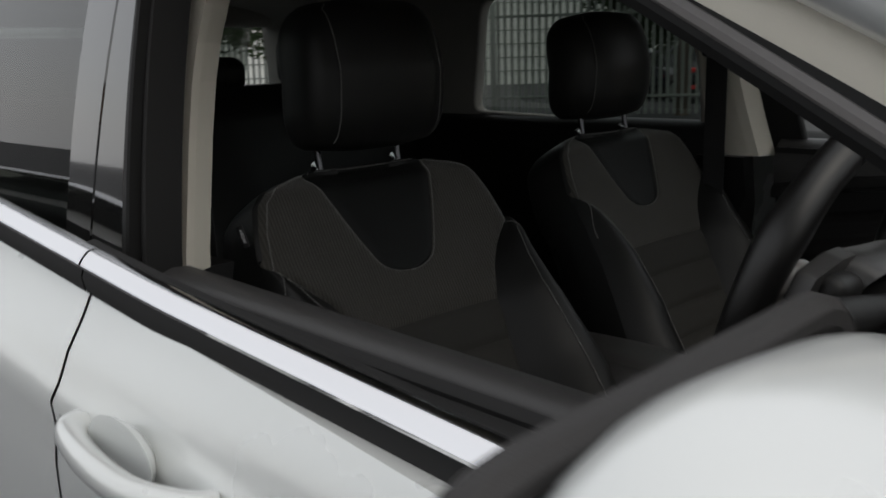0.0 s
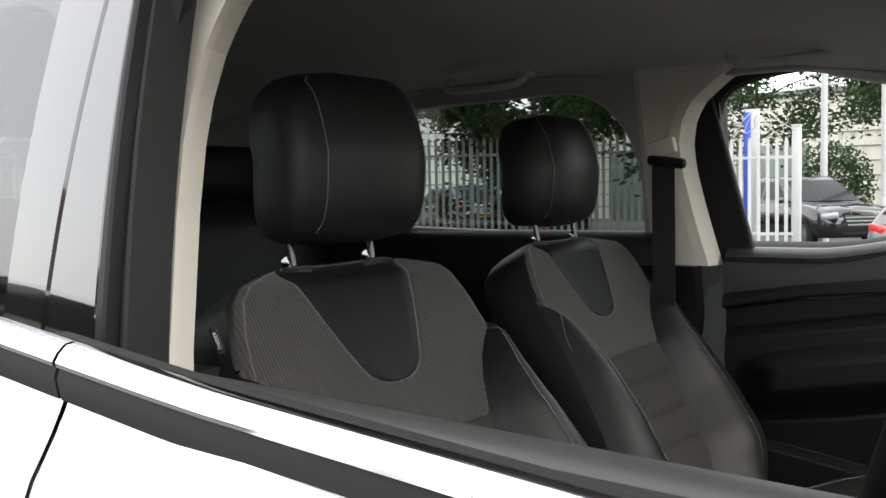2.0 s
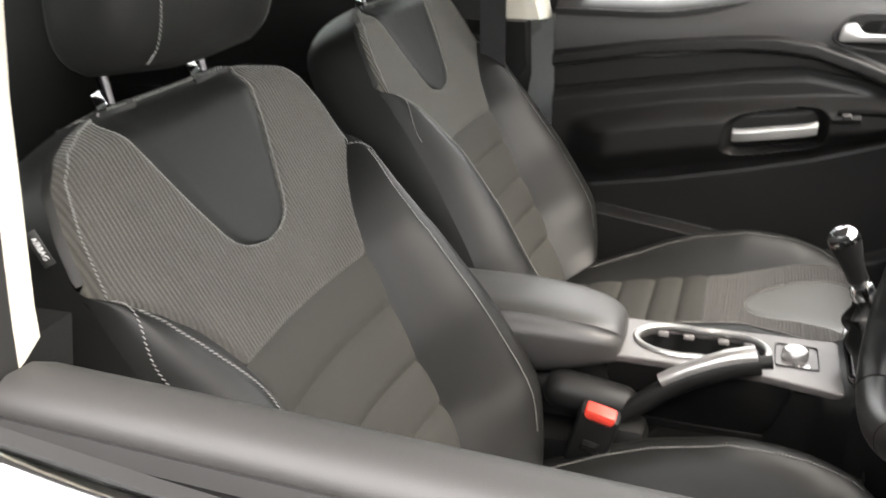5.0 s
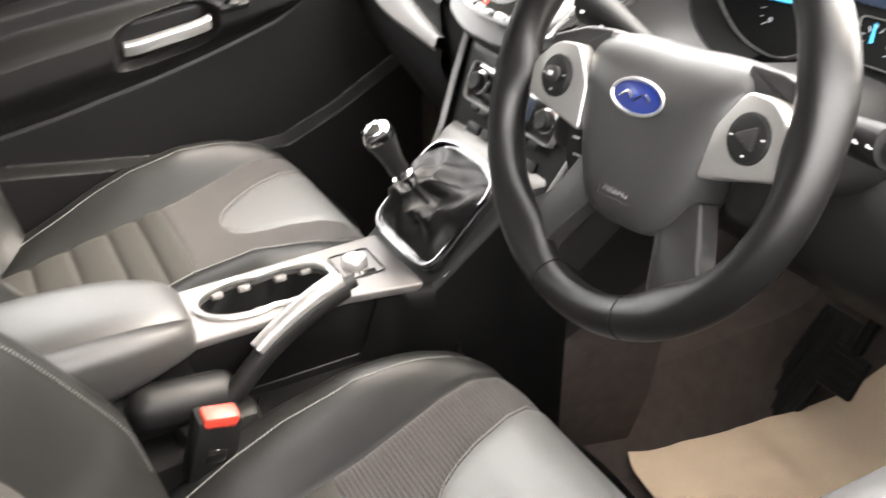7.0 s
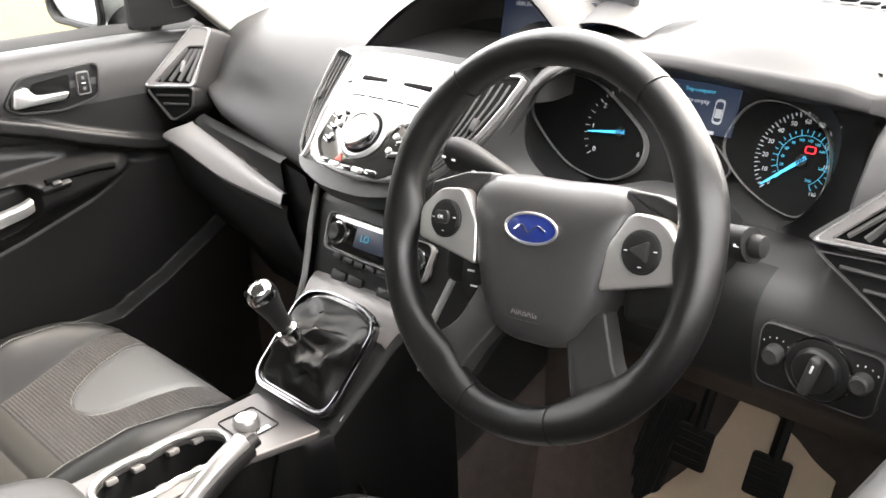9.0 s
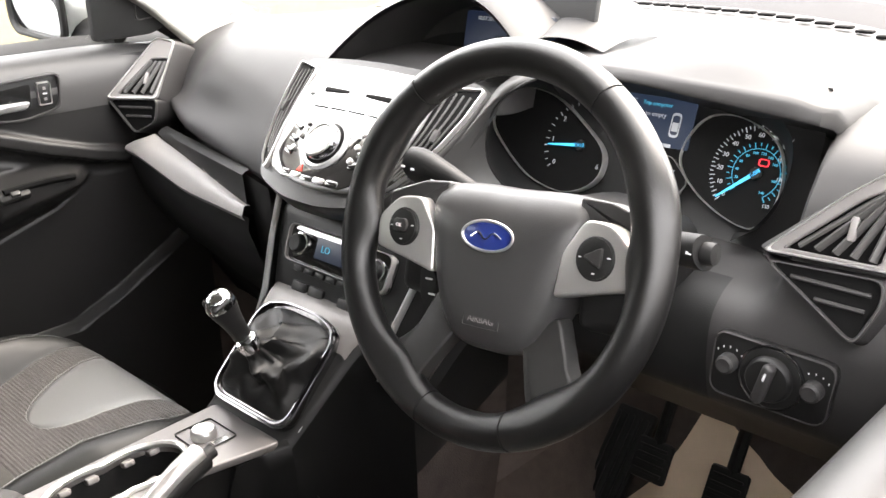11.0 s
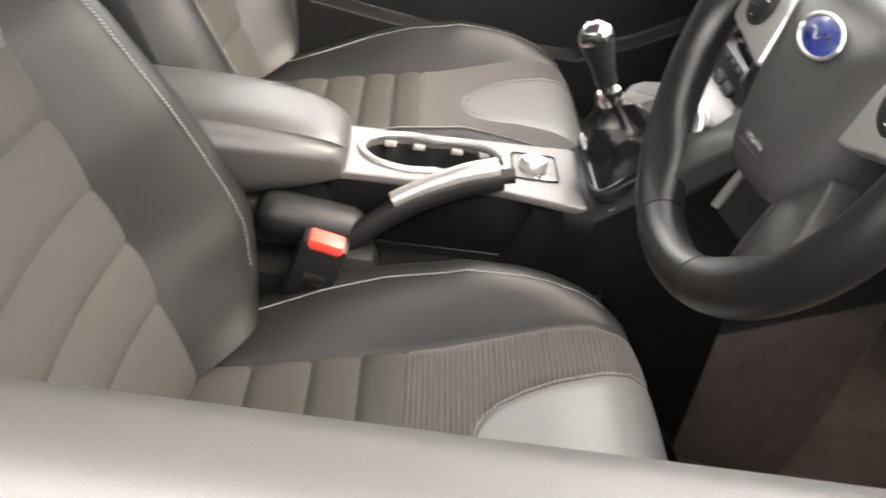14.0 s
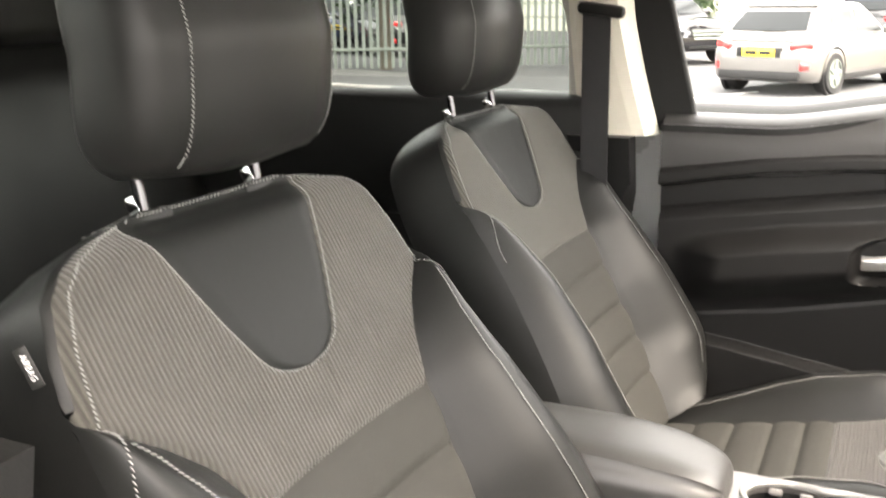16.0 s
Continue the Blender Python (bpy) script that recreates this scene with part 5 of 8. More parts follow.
# centre pod: curved front with side vents and the audio controls
POD = face_pose((-0.035, 0.778, 1.075), 45)


def bent(bm):
    """Wraps pod parts back at the sides, then sets them in place."""
    for v in bm.verts:
        a = abs(v.co.x)
        v.co.z -= 0.0065 * (a / 0.10) ** 2
    bm.transform(POD)
    return bm


def mirrored(half):
    return half + [(-x, y) for x, y in reversed(half)]


def sheet(outline, z0, z1, m_fn, lip=0.004, steps=10):
    """A raised plate with rings of points from rim to middle, so that it can be bent."""
    rows = [[(x, y, z0) for x, y in outline], [(x, y, z1 - lip) for x, y in outline], [(x * 0.993, (y - 0.01) * 0.993 + 0.01, z1 - lip * 0.3) for x, y in outline]]
    for k in range(steps + 1):
        s = 1 - (0.025 if k == 0 else 0.025 + 0.97 * k / steps)
        rows.append([(x * s, (y - 0.01) * s + 0.01, z1) for x, y in outline])
    return m_fn(grid(rows, close_u=True, caps="end"))


pod_out = dense(rounded(mirrored([(0.180, 0.143), (0.175, 0.09), (0.164, 0.040), (0.146, -0.008), (0.116, -0.056), (0.04, -0.078)]), 0.025, 4))
pod = part("centre_pod", sheet(pod_out, -0.032, -0.004, bent, 0.014), SPOKE, dash, "rounded charcoal centre pod")
# silver base puts the white sky reflection into the glossy panel's colour
AUDIO = node_mat("gloss_silver_sky_glare", (0.42, 0.42, 0.42), 0.16, metal=0.35, coat=0.5, vary=0.06, rough_vary=0.03)
face_out = dense(rounded(mirrored([(0.106, 0.126), (0.118, 0.06), (0.109, 0.012), (0.094, -0.036), (0.07, -0.048), (0.02, -0.055)]), 0.014, 3))
audio = part("audio_panel", sheet(face_out, -0.01, 0.004, bent, 0.004), AUDIO, dash, "glossy audio panel, painted silver for the sky's glare")
# the black lower field of keys round the dial
field = dense(rounded([(-0.086, 0.030), (-0.060, 0.036), (-0.046, 0.002), (0.046, 0.002), (0.060, 0.036), (0.086, 0.030), (0.088, -0.030), (0.060, -0.050), (-0.060, -0.050), (-0.088, -0.030)], 0.010, 3))
part("key_field", sheet(field, 0.0, 0.0052, bent, 0.001, 6), PIANO, audio, "gloss black field behind the audio keys")
part("disc_slot", bent(rbox((0.130, 0.007, 0.003), 0.001, Matrix.Translation((0.0, 0.084, 0.005)))), SHADE_DIAL_BLACK, audio, "disc slot")
part("disc_slot", bent(rbox((0.010, 0.004, 0.003), 0.001, Matrix.Translation((-0.090, 0.076, 0.005)))), PIANO, audio, "eject key")
DC = Matrix.Translation((0.0, 0.004, 0.004))
part("dial_collar", bent(lathe([(0.037, 0.0), (0.037, 0.003), (0.034, 0.005), (0.029, 0.004)], DC, 40)), AUDIO, audio, "bright collar round the dial")
part("dial_groove", bent(lathe([(0.030, 0.0), (0.030, 0.0045), (0.024, 0.005)], DC, 40)), SHADE_DIAL_BLACK, audio)
knob = part("volume_dial", bent(lathe([(0.0265, 0.0), (0.0265, 0.014), (0.0255, 0.016)], DC, 48)), POST, audio, "large round silver dial")
part("dial_face", bent(lathe([(0.0255, 0.016), (0.0245, 0.018), (0.021, 0.0185), (0.019, 0.0165), (0.001, 0.0155)], DC, 48)), SILVER, knob, "brushed silver dial face")
for k in range(4):
    part("audio_key", bent(rbox((0.030, 0.0018, 0.002), 0.0006, Matrix.Translation((-0.054 + 0.036 * k, 0.057, 0.0045)))), SHADE_DIAL_BLACK, audio, smooth=30)
for sg in (-1, 1):
    for k in range(3):
        part("audio_key", bent(rbox((0.017, 0.008, 0.003), 0.0014, Matrix.Translation((sg * (0.072 - 0.004 * k), 0.022 - 0.018 * k, 0.0060)) @ pose(0, 0, 0, 0, 0, sg * 14))), PIANO, audio, smooth=30)
        part("audio_key", bent(lathe([(0.0042, 0), (0.0042, 0.003), (0.001, 0.004)], Matrix.Translation((sg * 0.056, 0.030 - 0.020 * k, 0.006)), 12)), SILVER_DULL, audio)
for k in range(5):
    part("audio_key", bent(rbox((0.019, 0.007, 0.004), 0.002, Matrix.Translation((-0.046 + 0.023 * k, -0.044 - 0.0015 * (2 - abs(k - 2)), 0.006)))), SILVER_DULL if k % 2 else PIANO, audio, smooth=30)
part("hazard_key", bent(prism([(-0.006, -0.004), (0.006, -0.004), (0.0, 0.006)], 0.002, Matrix.Translation((-0.020, -0.036, 0.005)), 0.0006)), RED, audio, "red hazard key")
for sg in (-1, 1):
    half = [(0.119, 0.120), (0.176, 0.134), (0.170, 0.090), (0.158, 0.044), (0.140, 0.000), (0.122, -0.030), (0.100, -0.047), (0.104, -0.020), (0.113, 0.015), (0.118, 0.06)]
    vo = dense(rounded([(sg * x, y) for x, y in half], 0.007, 3), 0.008)
    cxv, cyv = sg * 0.148, 0.048
    inn = [(cxv + (x - cxv) * 0.915, cyv + (y - cyv) * 0.972) for x, y in vo]
    rows = [[(x, y, -0.004) for x, y in inn]] + [[(cxv + (x - cxv) * s, cyv + (y - cyv) * s, -0.0015) for x, y in inn] for s in (1, 0.7, 0.4, 0.05)]
    # near-black sheet laid on the pod stands in for the vent's inner shade
    vent = part("side_vent", bent(grid(rows, close_u=True, caps="end")), SHADE_DIAL_BLACK, dash, "tall curved air vent with a silver rim")
    part("vent_rim", bent(ring(vo, inn, 0.008, Matrix.Translation((0, 0, -0.005)))), SILVER, vent, "silver vent rim")
    for k in range(4):
        f = 0.16 + 0.225 * k
        pts = []
        for j in range(13):
            y = 0.118 - (0.150 - 0.006 * k) * j / 12
            lo = table(-y, (-0.120, 0.124), (-0.06, 0.122), (-0.012, 0.116), (0.030, 0.105))
            hi = table(-y, (-0.130, 0.170), (-0.09, 0.166), (-0.044, 0.154), (0.0, 0.136), (0.030, 0.118))
            pts.append((sg * (lo + (hi - lo) * f), y, -0.0004))
        part("vent_blade", bent(tube(pts, 0.0014, 6)), SHOULDER, vent)
    part("vent_tab", bent(rbox((0.008, 0.018, 0.006), 0.002, Matrix.Translation((sg * 0.146, 0.055, 0.002)))), DASH, vent)

# lower stack with heater controls
STACK = face_pose((0.008, 0.742, 0.925), 24)
so = rounded([(-0.150, 0.075), (0.150, 0.075), (0.112, -0.085), (-0.112, -0.085)], [0.03, 0.03, 0.03, 0.03])
stack = part("heater_housing", prism(so, 0.10, STACK @ Matrix.Translation((0, 0, -0.105)), 0.01), DASH_HARD, dash, "black heater control housing")
for sg in (-1, 1):
    bm = tube([(sg * 0.150, 0.085, -0.002), (sg * 0.138, 0.02, 0.002), (sg * 0.122, -0.05, 0.004), (sg * 0.125, -0.10, 0.002)], 0.0045, 8)
    bm.transform(STACK)
    part("edge_strip", bm, SILVER, stack, "bright silver edge strip")
    bm = grid([[(sg * 0.150, 0.085, -0.002), (sg * 0.138, 0.02, 0.002), (sg * 0.122, -0.05, 0.004), (sg * 0.125, -0.10, 0.002)], [(sg * 0.190, 0.085, -0.10), (sg * 0.185, 0.02, -0.10), (sg * 0.165, -0.05, -0.08), (sg * 0.15, -0.12, -0.06)]])
    bm.transform(STACK)
    part("stack_flank", bm, DASH_HARD, stack)
unit = rounded([(-0.098, -0.024), (0.098, -0.024), (0.102, 0.026), (-0.102, 0.026)], 0.012)
heater = part("heater_panel", prism(unit, 0.008, STACK @ Matrix.Translation((0, 0.022, -0.004)), 0.002), PIANO, dash, "black heater panel with lit blue readout")
part("panel_rim", ring(unit, shrunk(unit, 0.955), 0.010, STACK @ Matrix.Translation((0, 0.022, -0.002))), DASH_GREY, heater, "grey rim")
for sg in (-1, 1):
    part("heater_dial", lathe([(0.013, 0), (0.0122, 0.010), (0.010, 0.012), (0.001, 0.0115)], STACK @ Matrix.Translation((sg * 0.074, 0.024, 0.004)), 20), DASH_HARD, heater, "round heater dial")
    part("dial_ring", lathe([(0.0150, 0), (0.0150, 0.003), (0.013, 0.004)], STACK @ Matrix.Translation((sg * 0.074, 0.024, 0.003)), 20), CHROME, heater)
part("readout", rbox((0.085, 0.028, 0.002), 0.001, STACK @ Matrix.Translation((0, 0.026, 0.004))), SCREEN_DARK, heater)
for k, t in enumerate(("LO", "21")):
    lettering(t, 0.013, STACK @ Matrix.Translation((-0.022 + 0.044 * k, 0.026, 0.006)), GLOW_CYAN, heater)
for k in range(7):
    part("heater_key", rbox((0.018, 0.008, 0.004), 0.0015, STACK @ Matrix.Translation((-0.066 + 0.022 * k, -0.008, 0.004))), DASH_HARD, heater, smooth=30)
for k in range(4):
    part("stack_button", rbox((0.030, 0.020, 0.008), 0.003, STACK @ Matrix.Translation((-0.063 + 0.034 * k + (0.024 if k > 1 else 0), -0.035, -0.005))), DASH_HARD, stack, "black push button")

# outer vents: an upper face with an opening, a lower triangular vent, one silver frame, a padded housing behind
def crossings(o, k, v):
    """Where an outline meets the line: coordinate k equal to v."""
    return sorted(a[1 - k] + (b[1 - k] - a[1 - k]) * (v - a[k]) / (b[k] - a[k]) for a, b in zip(o, o[1:] + o[:1]) if (a[k] - v) * (b[k] - v) < 0)


def outer_vent(origin, leans, turn, upper, opening, lower, blades):
    top, foot = face_pose(origin, leans[0], turn), face_pose(origin, leans[1], turn)
    uo, lo, op = (dense(rounded(ccw(p), r, 4), 0.01) for p, r in ((upper, 0.008), (lower, 0.010), (opening, 0.006)))
    # black plate gives the opening its inner shade by colour
    vent = part("outer_vent", prism(op, 0.004, top @ Matrix.Translation((0, 0, -0.013))), SHADE_DIAL_BLACK, dash, "angular air vent in a silver frame")
    n = len(op)
    cen = (sum(p[0] for p in op) / n, sum(p[1] for p in op) / n)
    plate = holed_panel(shrunk(uo, 0.97), [op], 0.006, 0.001)
    plate.transform(top @ Matrix.Translation((0, 0, -0.004)))
    part("vent_face", plate, DASH_GREY, vent, "satin grey vent face")
    wall = grid([[(x, y, 0.0) for x, y in op], [(cen[0] + (x - cen[0]) * 0.94, cen[1] + (y - cen[1]) * 0.94, -0.014) for x, y in op]], close_u=True)
    wall.transform(top)
    part("vent_throat", wall, DASH_HARD, vent)
    part("vent_frame", ring(shrunk(uo, 1.020), shrunk(uo, 0.968), 0.005, top @ Matrix.Translation((0, 0, -0.003))), SILVER, vent, "bright satin vent frame")
    part("lower_vent", prism(shrunk(lo, 0.96), 0.006, foot @ Matrix.Translation((0, 0, -0.010))), SHADE_DIAL_BLACK, vent, "dark triangular lower vent")
    part("vent_frame", ring(shrunk(lo, 1.02), shrunk(lo, 0.935), 0.006, foot @ Matrix.Translation((0, 0, -0.004))), SHOULDER, vent, "thin dark lower vent frame")
    for k in range(blades):
        f = (k + 0.5) / blades
        ys = [p[1] for p in op]
        ends = []
        for yy in (min(ys) + 0.006, max(ys) - 0.006):
            c = crossings(op, 1, yy)
            ends.append((c[0] + (c[-1] - c[0]) * f, yy, -0.0035))
        bm = tube(ends, 0.0026, 6, flat=1.6)
        bm.transform(top)
        part("vent_blade", bm, SHOULDER, vent)
    ys = [p[1] for p in lo]
    for k in range(2):
        yy = min(ys) + (max(ys) - min(ys)) * (0.48 + 0.26 * k)
        c = crossings(lo, 1, yy)
        bm = tube([(c[0] + 0.010, yy, -0.001), (c[-1] - 0.010, yy, -0.001)], 0.0022, 6)
        bm.transform(foot)
        part("vent_blade", bm, DASH, vent)
    part("vent_thumb", rbox((0.007, 0.022, 0.006), 0.002, top @ Matrix.Translation((*cen, -0.002))), DASH_GREY, vent)
    for o, m, d in ((uo, top, 0.075), (lo, foot, 0.05)):
        shrink = shrunk(o, 1.02)
        bm = grid([[(x, y, -0.003) for x, y in shrink], [(x * 1.08, y * 1.04, -0.012) for x, y in shrink], [(x * 1.20, y * 1.10, -0.035) for x, y in shrink], [(x * 1.32, y * 1.16, -d) for x, y in shrink]], close_u=True)
        bm.transform(m)
        part("vent_housing", bm, DASH, vent, "soft dash moulding round the vent")


outer_vent((-0.65, 0.85, 1.05), (38, 6), 30, [(-0.057, 0.0), (0.041, 0.002), (0.049, 0.115), (0.011, 0.12)], [(-0.039, 0.009), (0.033, 0.007), (0.045, 0.082), (0.012, 0.081)], [(-0.056, -0.002), (0.042, -0.0), (0.036, -0.04), (-0.006, -0.062)], 4)
outer_vent((0.62, 0.83, 1.07), (18, 14), 0, [(-0.092, -0.006), (0.030, 0.000), (0.058, 0.106), (0.020, 0.100), (-0.030, 0.058)], [(-0.076, -0.001), (0.011, 0.002), (0.018, 0.078), (-0.016, 0.058)], [(-0.088, -0.014), (0.018, -0.008), (0.020, -0.030), (0.004, -0.070)], 5)
part("vent_wheel", lathe([(0.012, -0.003), (0.014, -0.002), (0.014, 0.002), (0.012, 0.003)], face_pose((0.62, 0.83, 1.07), 18) @ Matrix.Translation((0.028, 0.048, -0.004)) @ pose(0, 0, 0, 0, 90, 0), 24), SILVER, dash, "ribbed silver thumbwheel beside the vent")

# light switch panel
LP = face_pose((0.552, 0.826, 0.944), 2)
lo = rounded([(-0.060, -0.034), (0.056, -0.034), (0.062, 0.030), (-0.058, 0.032)], 0.014)
lights = part("light_switch_panel", prism(lo, 0.010, LP @ Matrix.Translation((0, 0, -0.002)), 0.002), DASH_HARD, dash, "black light switch panel with three knobs")
part("panel_rim", ring(lo, shrunk(lo, 0.975), 0.011, LP @ Matrix.Translation((0, 0, -0.001))), SHOULDER, lights)
part("dial_ring", lathe([(0.0325, 0.0), (0.0325, 0.003), (0.0312, 0.0035)], LP @ Matrix.Translation((0.002, 0, 0.008)), 36), POST, lights, "thin chrome ring round the dial")
part("light_dial", lathe([(0.031, 0), (0.031, 0.003), (0.029, 0.004), (0.023, 0.004), (0.022, 0.010), (0.020, 0.012), (0.001, 0.012)], LP @ Matrix.Translation((0.002, 0, 0.008)), 36), DASH_HARD, lights, "round light dial")
part("dial_grip", rbox((0.012, 0.042, 0.014), 0.005, LP @ Matrix.Translation((0.002, 0, 0.025)) @ pose(0, 0, 0, 0, 0, -14), 3), DASH, lights)
part("grip_mark", rbox((0.002, 0.008, 0.001), 0, LP @ Matrix.Translation((0.005, 0.010, 0.0325)) @ pose(0, 0, 0, 0, 0, -14)), WHITE_PRINT, lights, smooth=0)
for x in (-0.041, 0.043):
    part("small_knob", lathe([(0.010, 0), (0.0095, 0.012), (0.007, 0.014), (0.001, 0.013)], LP @ Matrix.Translation((x, 0.002, 0.007)), 16), DASH, lights, "small round knob")
    for k in range(5):
        a = radians(40 + 25 * k)
        part("scale_mark", rbox((0.0010, 0.0016, 0.0005), 0, LP @ Matrix.Translation((x + 0.016 * math.cos(a), 0.002 + 0.016 * math.sin(a), 0.009))), WHITE_PRINT, lights, smooth=0)
for k in range(4):
    a = radians(75 - 35 * k)
    part("dial_symbol", rbox((0.0026, 0.0020, 0.0005), 0, LP @ Matrix.Translation((0.002 + 0.032 * math.cos(a), 0.032 * math.sin(a) * 0.9, 0.009))), WHITE_PRINT, lights, smooth=0)

# ---- steering wheel with column and stalks ----
RW = 0.1655
wheel = thing("steering_wheel", "black leather steering wheel with silver spokes and a blue oval badge", "steering wheel", at=(0.3642, 0.631, 1.0865))
wheel.rotation_euler = (radians(90 - 19), 0, 0)
HUB = Matrix.Translation((0.003, -0.006, -0.024)) @ pose(0, 0, 0, 0, 0, 5.5)


def hub_part(name, bm, material, parent, label="", smooth=40):
    bm.transform(HUB)
    return part(name, bm, material, parent, label, smooth)


def rim_rows(a0, a1, n, swell=0.0, closed=False):
    rows = []
    for k in range(n + (0 if closed else 1)):
        a = a0 + (a1 - a0) * k / n
        t = 0.0165 + 0.0025 * math.exp(-((math.degrees(a) % 360 - 25) / 12) ** 2) + 0.0025 * math.exp(-((math.degrees(a) % 360 - 155) / 12) ** 2)
        deg = math.degrees(a) % 360
        root = 0.008 * (math.exp(-((deg - 241) / 14) ** 2) + math.exp(-((deg - 309) / 14) ** 2)) + 0.010 * (math.exp(-((deg - 185) / 9) ** 2) + math.exp(-(((deg + 180) % 360 - 187) / 9) ** 2))
        rows.append([((RW + (t + swell + root * max(0, -math.cos(q)) ** 1.5) * math.cos(q)) * math.cos(a), (RW + (t + swell + root * max(0, -math.cos(q)) ** 1.5) * math.cos(q)) * math.sin(a), (t * 1.08 + swell) * math.sin(q) - root * 0.3 * max(0, -math.cos(q))) for q in [2 * math.pi * j / 24 for j in range(24)]])
    return rows


for a0, a1 in ((57, 132), (132, 260), (260, 294), (294, 417)):
    g = radians(0.35)
    part("rim_section", grid(rim_rows(radians(a0) + g, radians(a1) - g, 40), close_u=True, caps=True), LEATHER_WHEEL, wheel, "grained black leather rim section")
part("rim_core", grid(rim_rows(0, 2 * math.pi, 96, -0.0012, True), close_u=True, close_v=True), RUBBER, wheel)
hub_half = [(0.0, 0.059), (0.050, 0.060), (0.078, 0.056), (0.088, 0.044), (0.087, 0.030), (0.081, 0.006), (0.073, -0.026), (0.060, -0.058), (0.043, -0.082), (0.022, -0.090), (0.0, -0.091)]
hub = [(-x, y) for x, y in reversed(hub_half[1:-1])]
outline = [(p.x, p.y) for p in smooth_line([(x, y, 0) for x, y in hub_half + hub + hub_half[:1]], 5)[:-1]]
rows = []
for q, z in ((0.97, -0.03), (1.0, -0.006), (0.995, 0.002), (0.98, 0.008), (0.95, 0.013), (0.88, 0.018), (0.7, 0.023), (0.45, 0.025), (0.2, 0.0255), (0.02, 0.0255)):
    rows.append([(x * q, (y + 0.01) * q - 0.01, z - 6.5 * max(0, (y + 0.01) * q - 0.020) ** 2) for x, y in outline])
pad = hub_part("airbag_pad", grid(rows, close_u=True, caps="end"), WHEEL_PAD, wheel, "soft black airbag pad")
hub_part("badge", lathe([(0.0275, 0), (0.027, 0.002), (0.001, 0.004)], Matrix.Translation((-0.002, 0.013, 0.0250)) @ Matrix.Diagonal((1, 0.45, 1, 1)), 36), BLUE, wheel, "dark blue oval badge with a silver rim")
bl = [(-0.002 + 0.0285 * math.cos(t), 0.013 + 0.0134 * math.sin(t), 0.0275) for t in [2 * math.pi * k / 40 for k in range(40)]]
badge = [o for o in wheel.children if o.name.startswith("badge")][0]
hub_part("badge_rim", tube(bl, 0.0014, 6, closed=True), SILVER, badge)
sw = smooth_line([(-0.019, 0.011, 0.0284), (-0.011, 0.016, 0.0287), (-0.003, 0.010, 0.0288), (0.006, 0.016, 0.0287), (0.015, 0.012, 0.0285)], 6)
hub_part("badge_flourish", tube(sw, 0.0008, 5), CHROME, badge)
lettering("AIRBAG", 0.0085, HUB @ Matrix.Translation((0.0, -0.062, 0.0232)) @ pose(0, 0, 0, -4, 0, 0), DASH_GREY, wheel, "embossed_lettering", 0.0006)
fr = [(-0.021, -0.069), (0.021, -0.069), (0.021, -0.055), (-0.021, -0.055)]
hub_part("lettering_frame", ring(rounded(fr, 0.002), shrunk(rounded(fr, 0.002), 0.93), 0.0008, Matrix.Translation((0, 0, 0.0188)) @ pose(0, 0, 0, -4, 0, 0)), SPOKE, wheel)
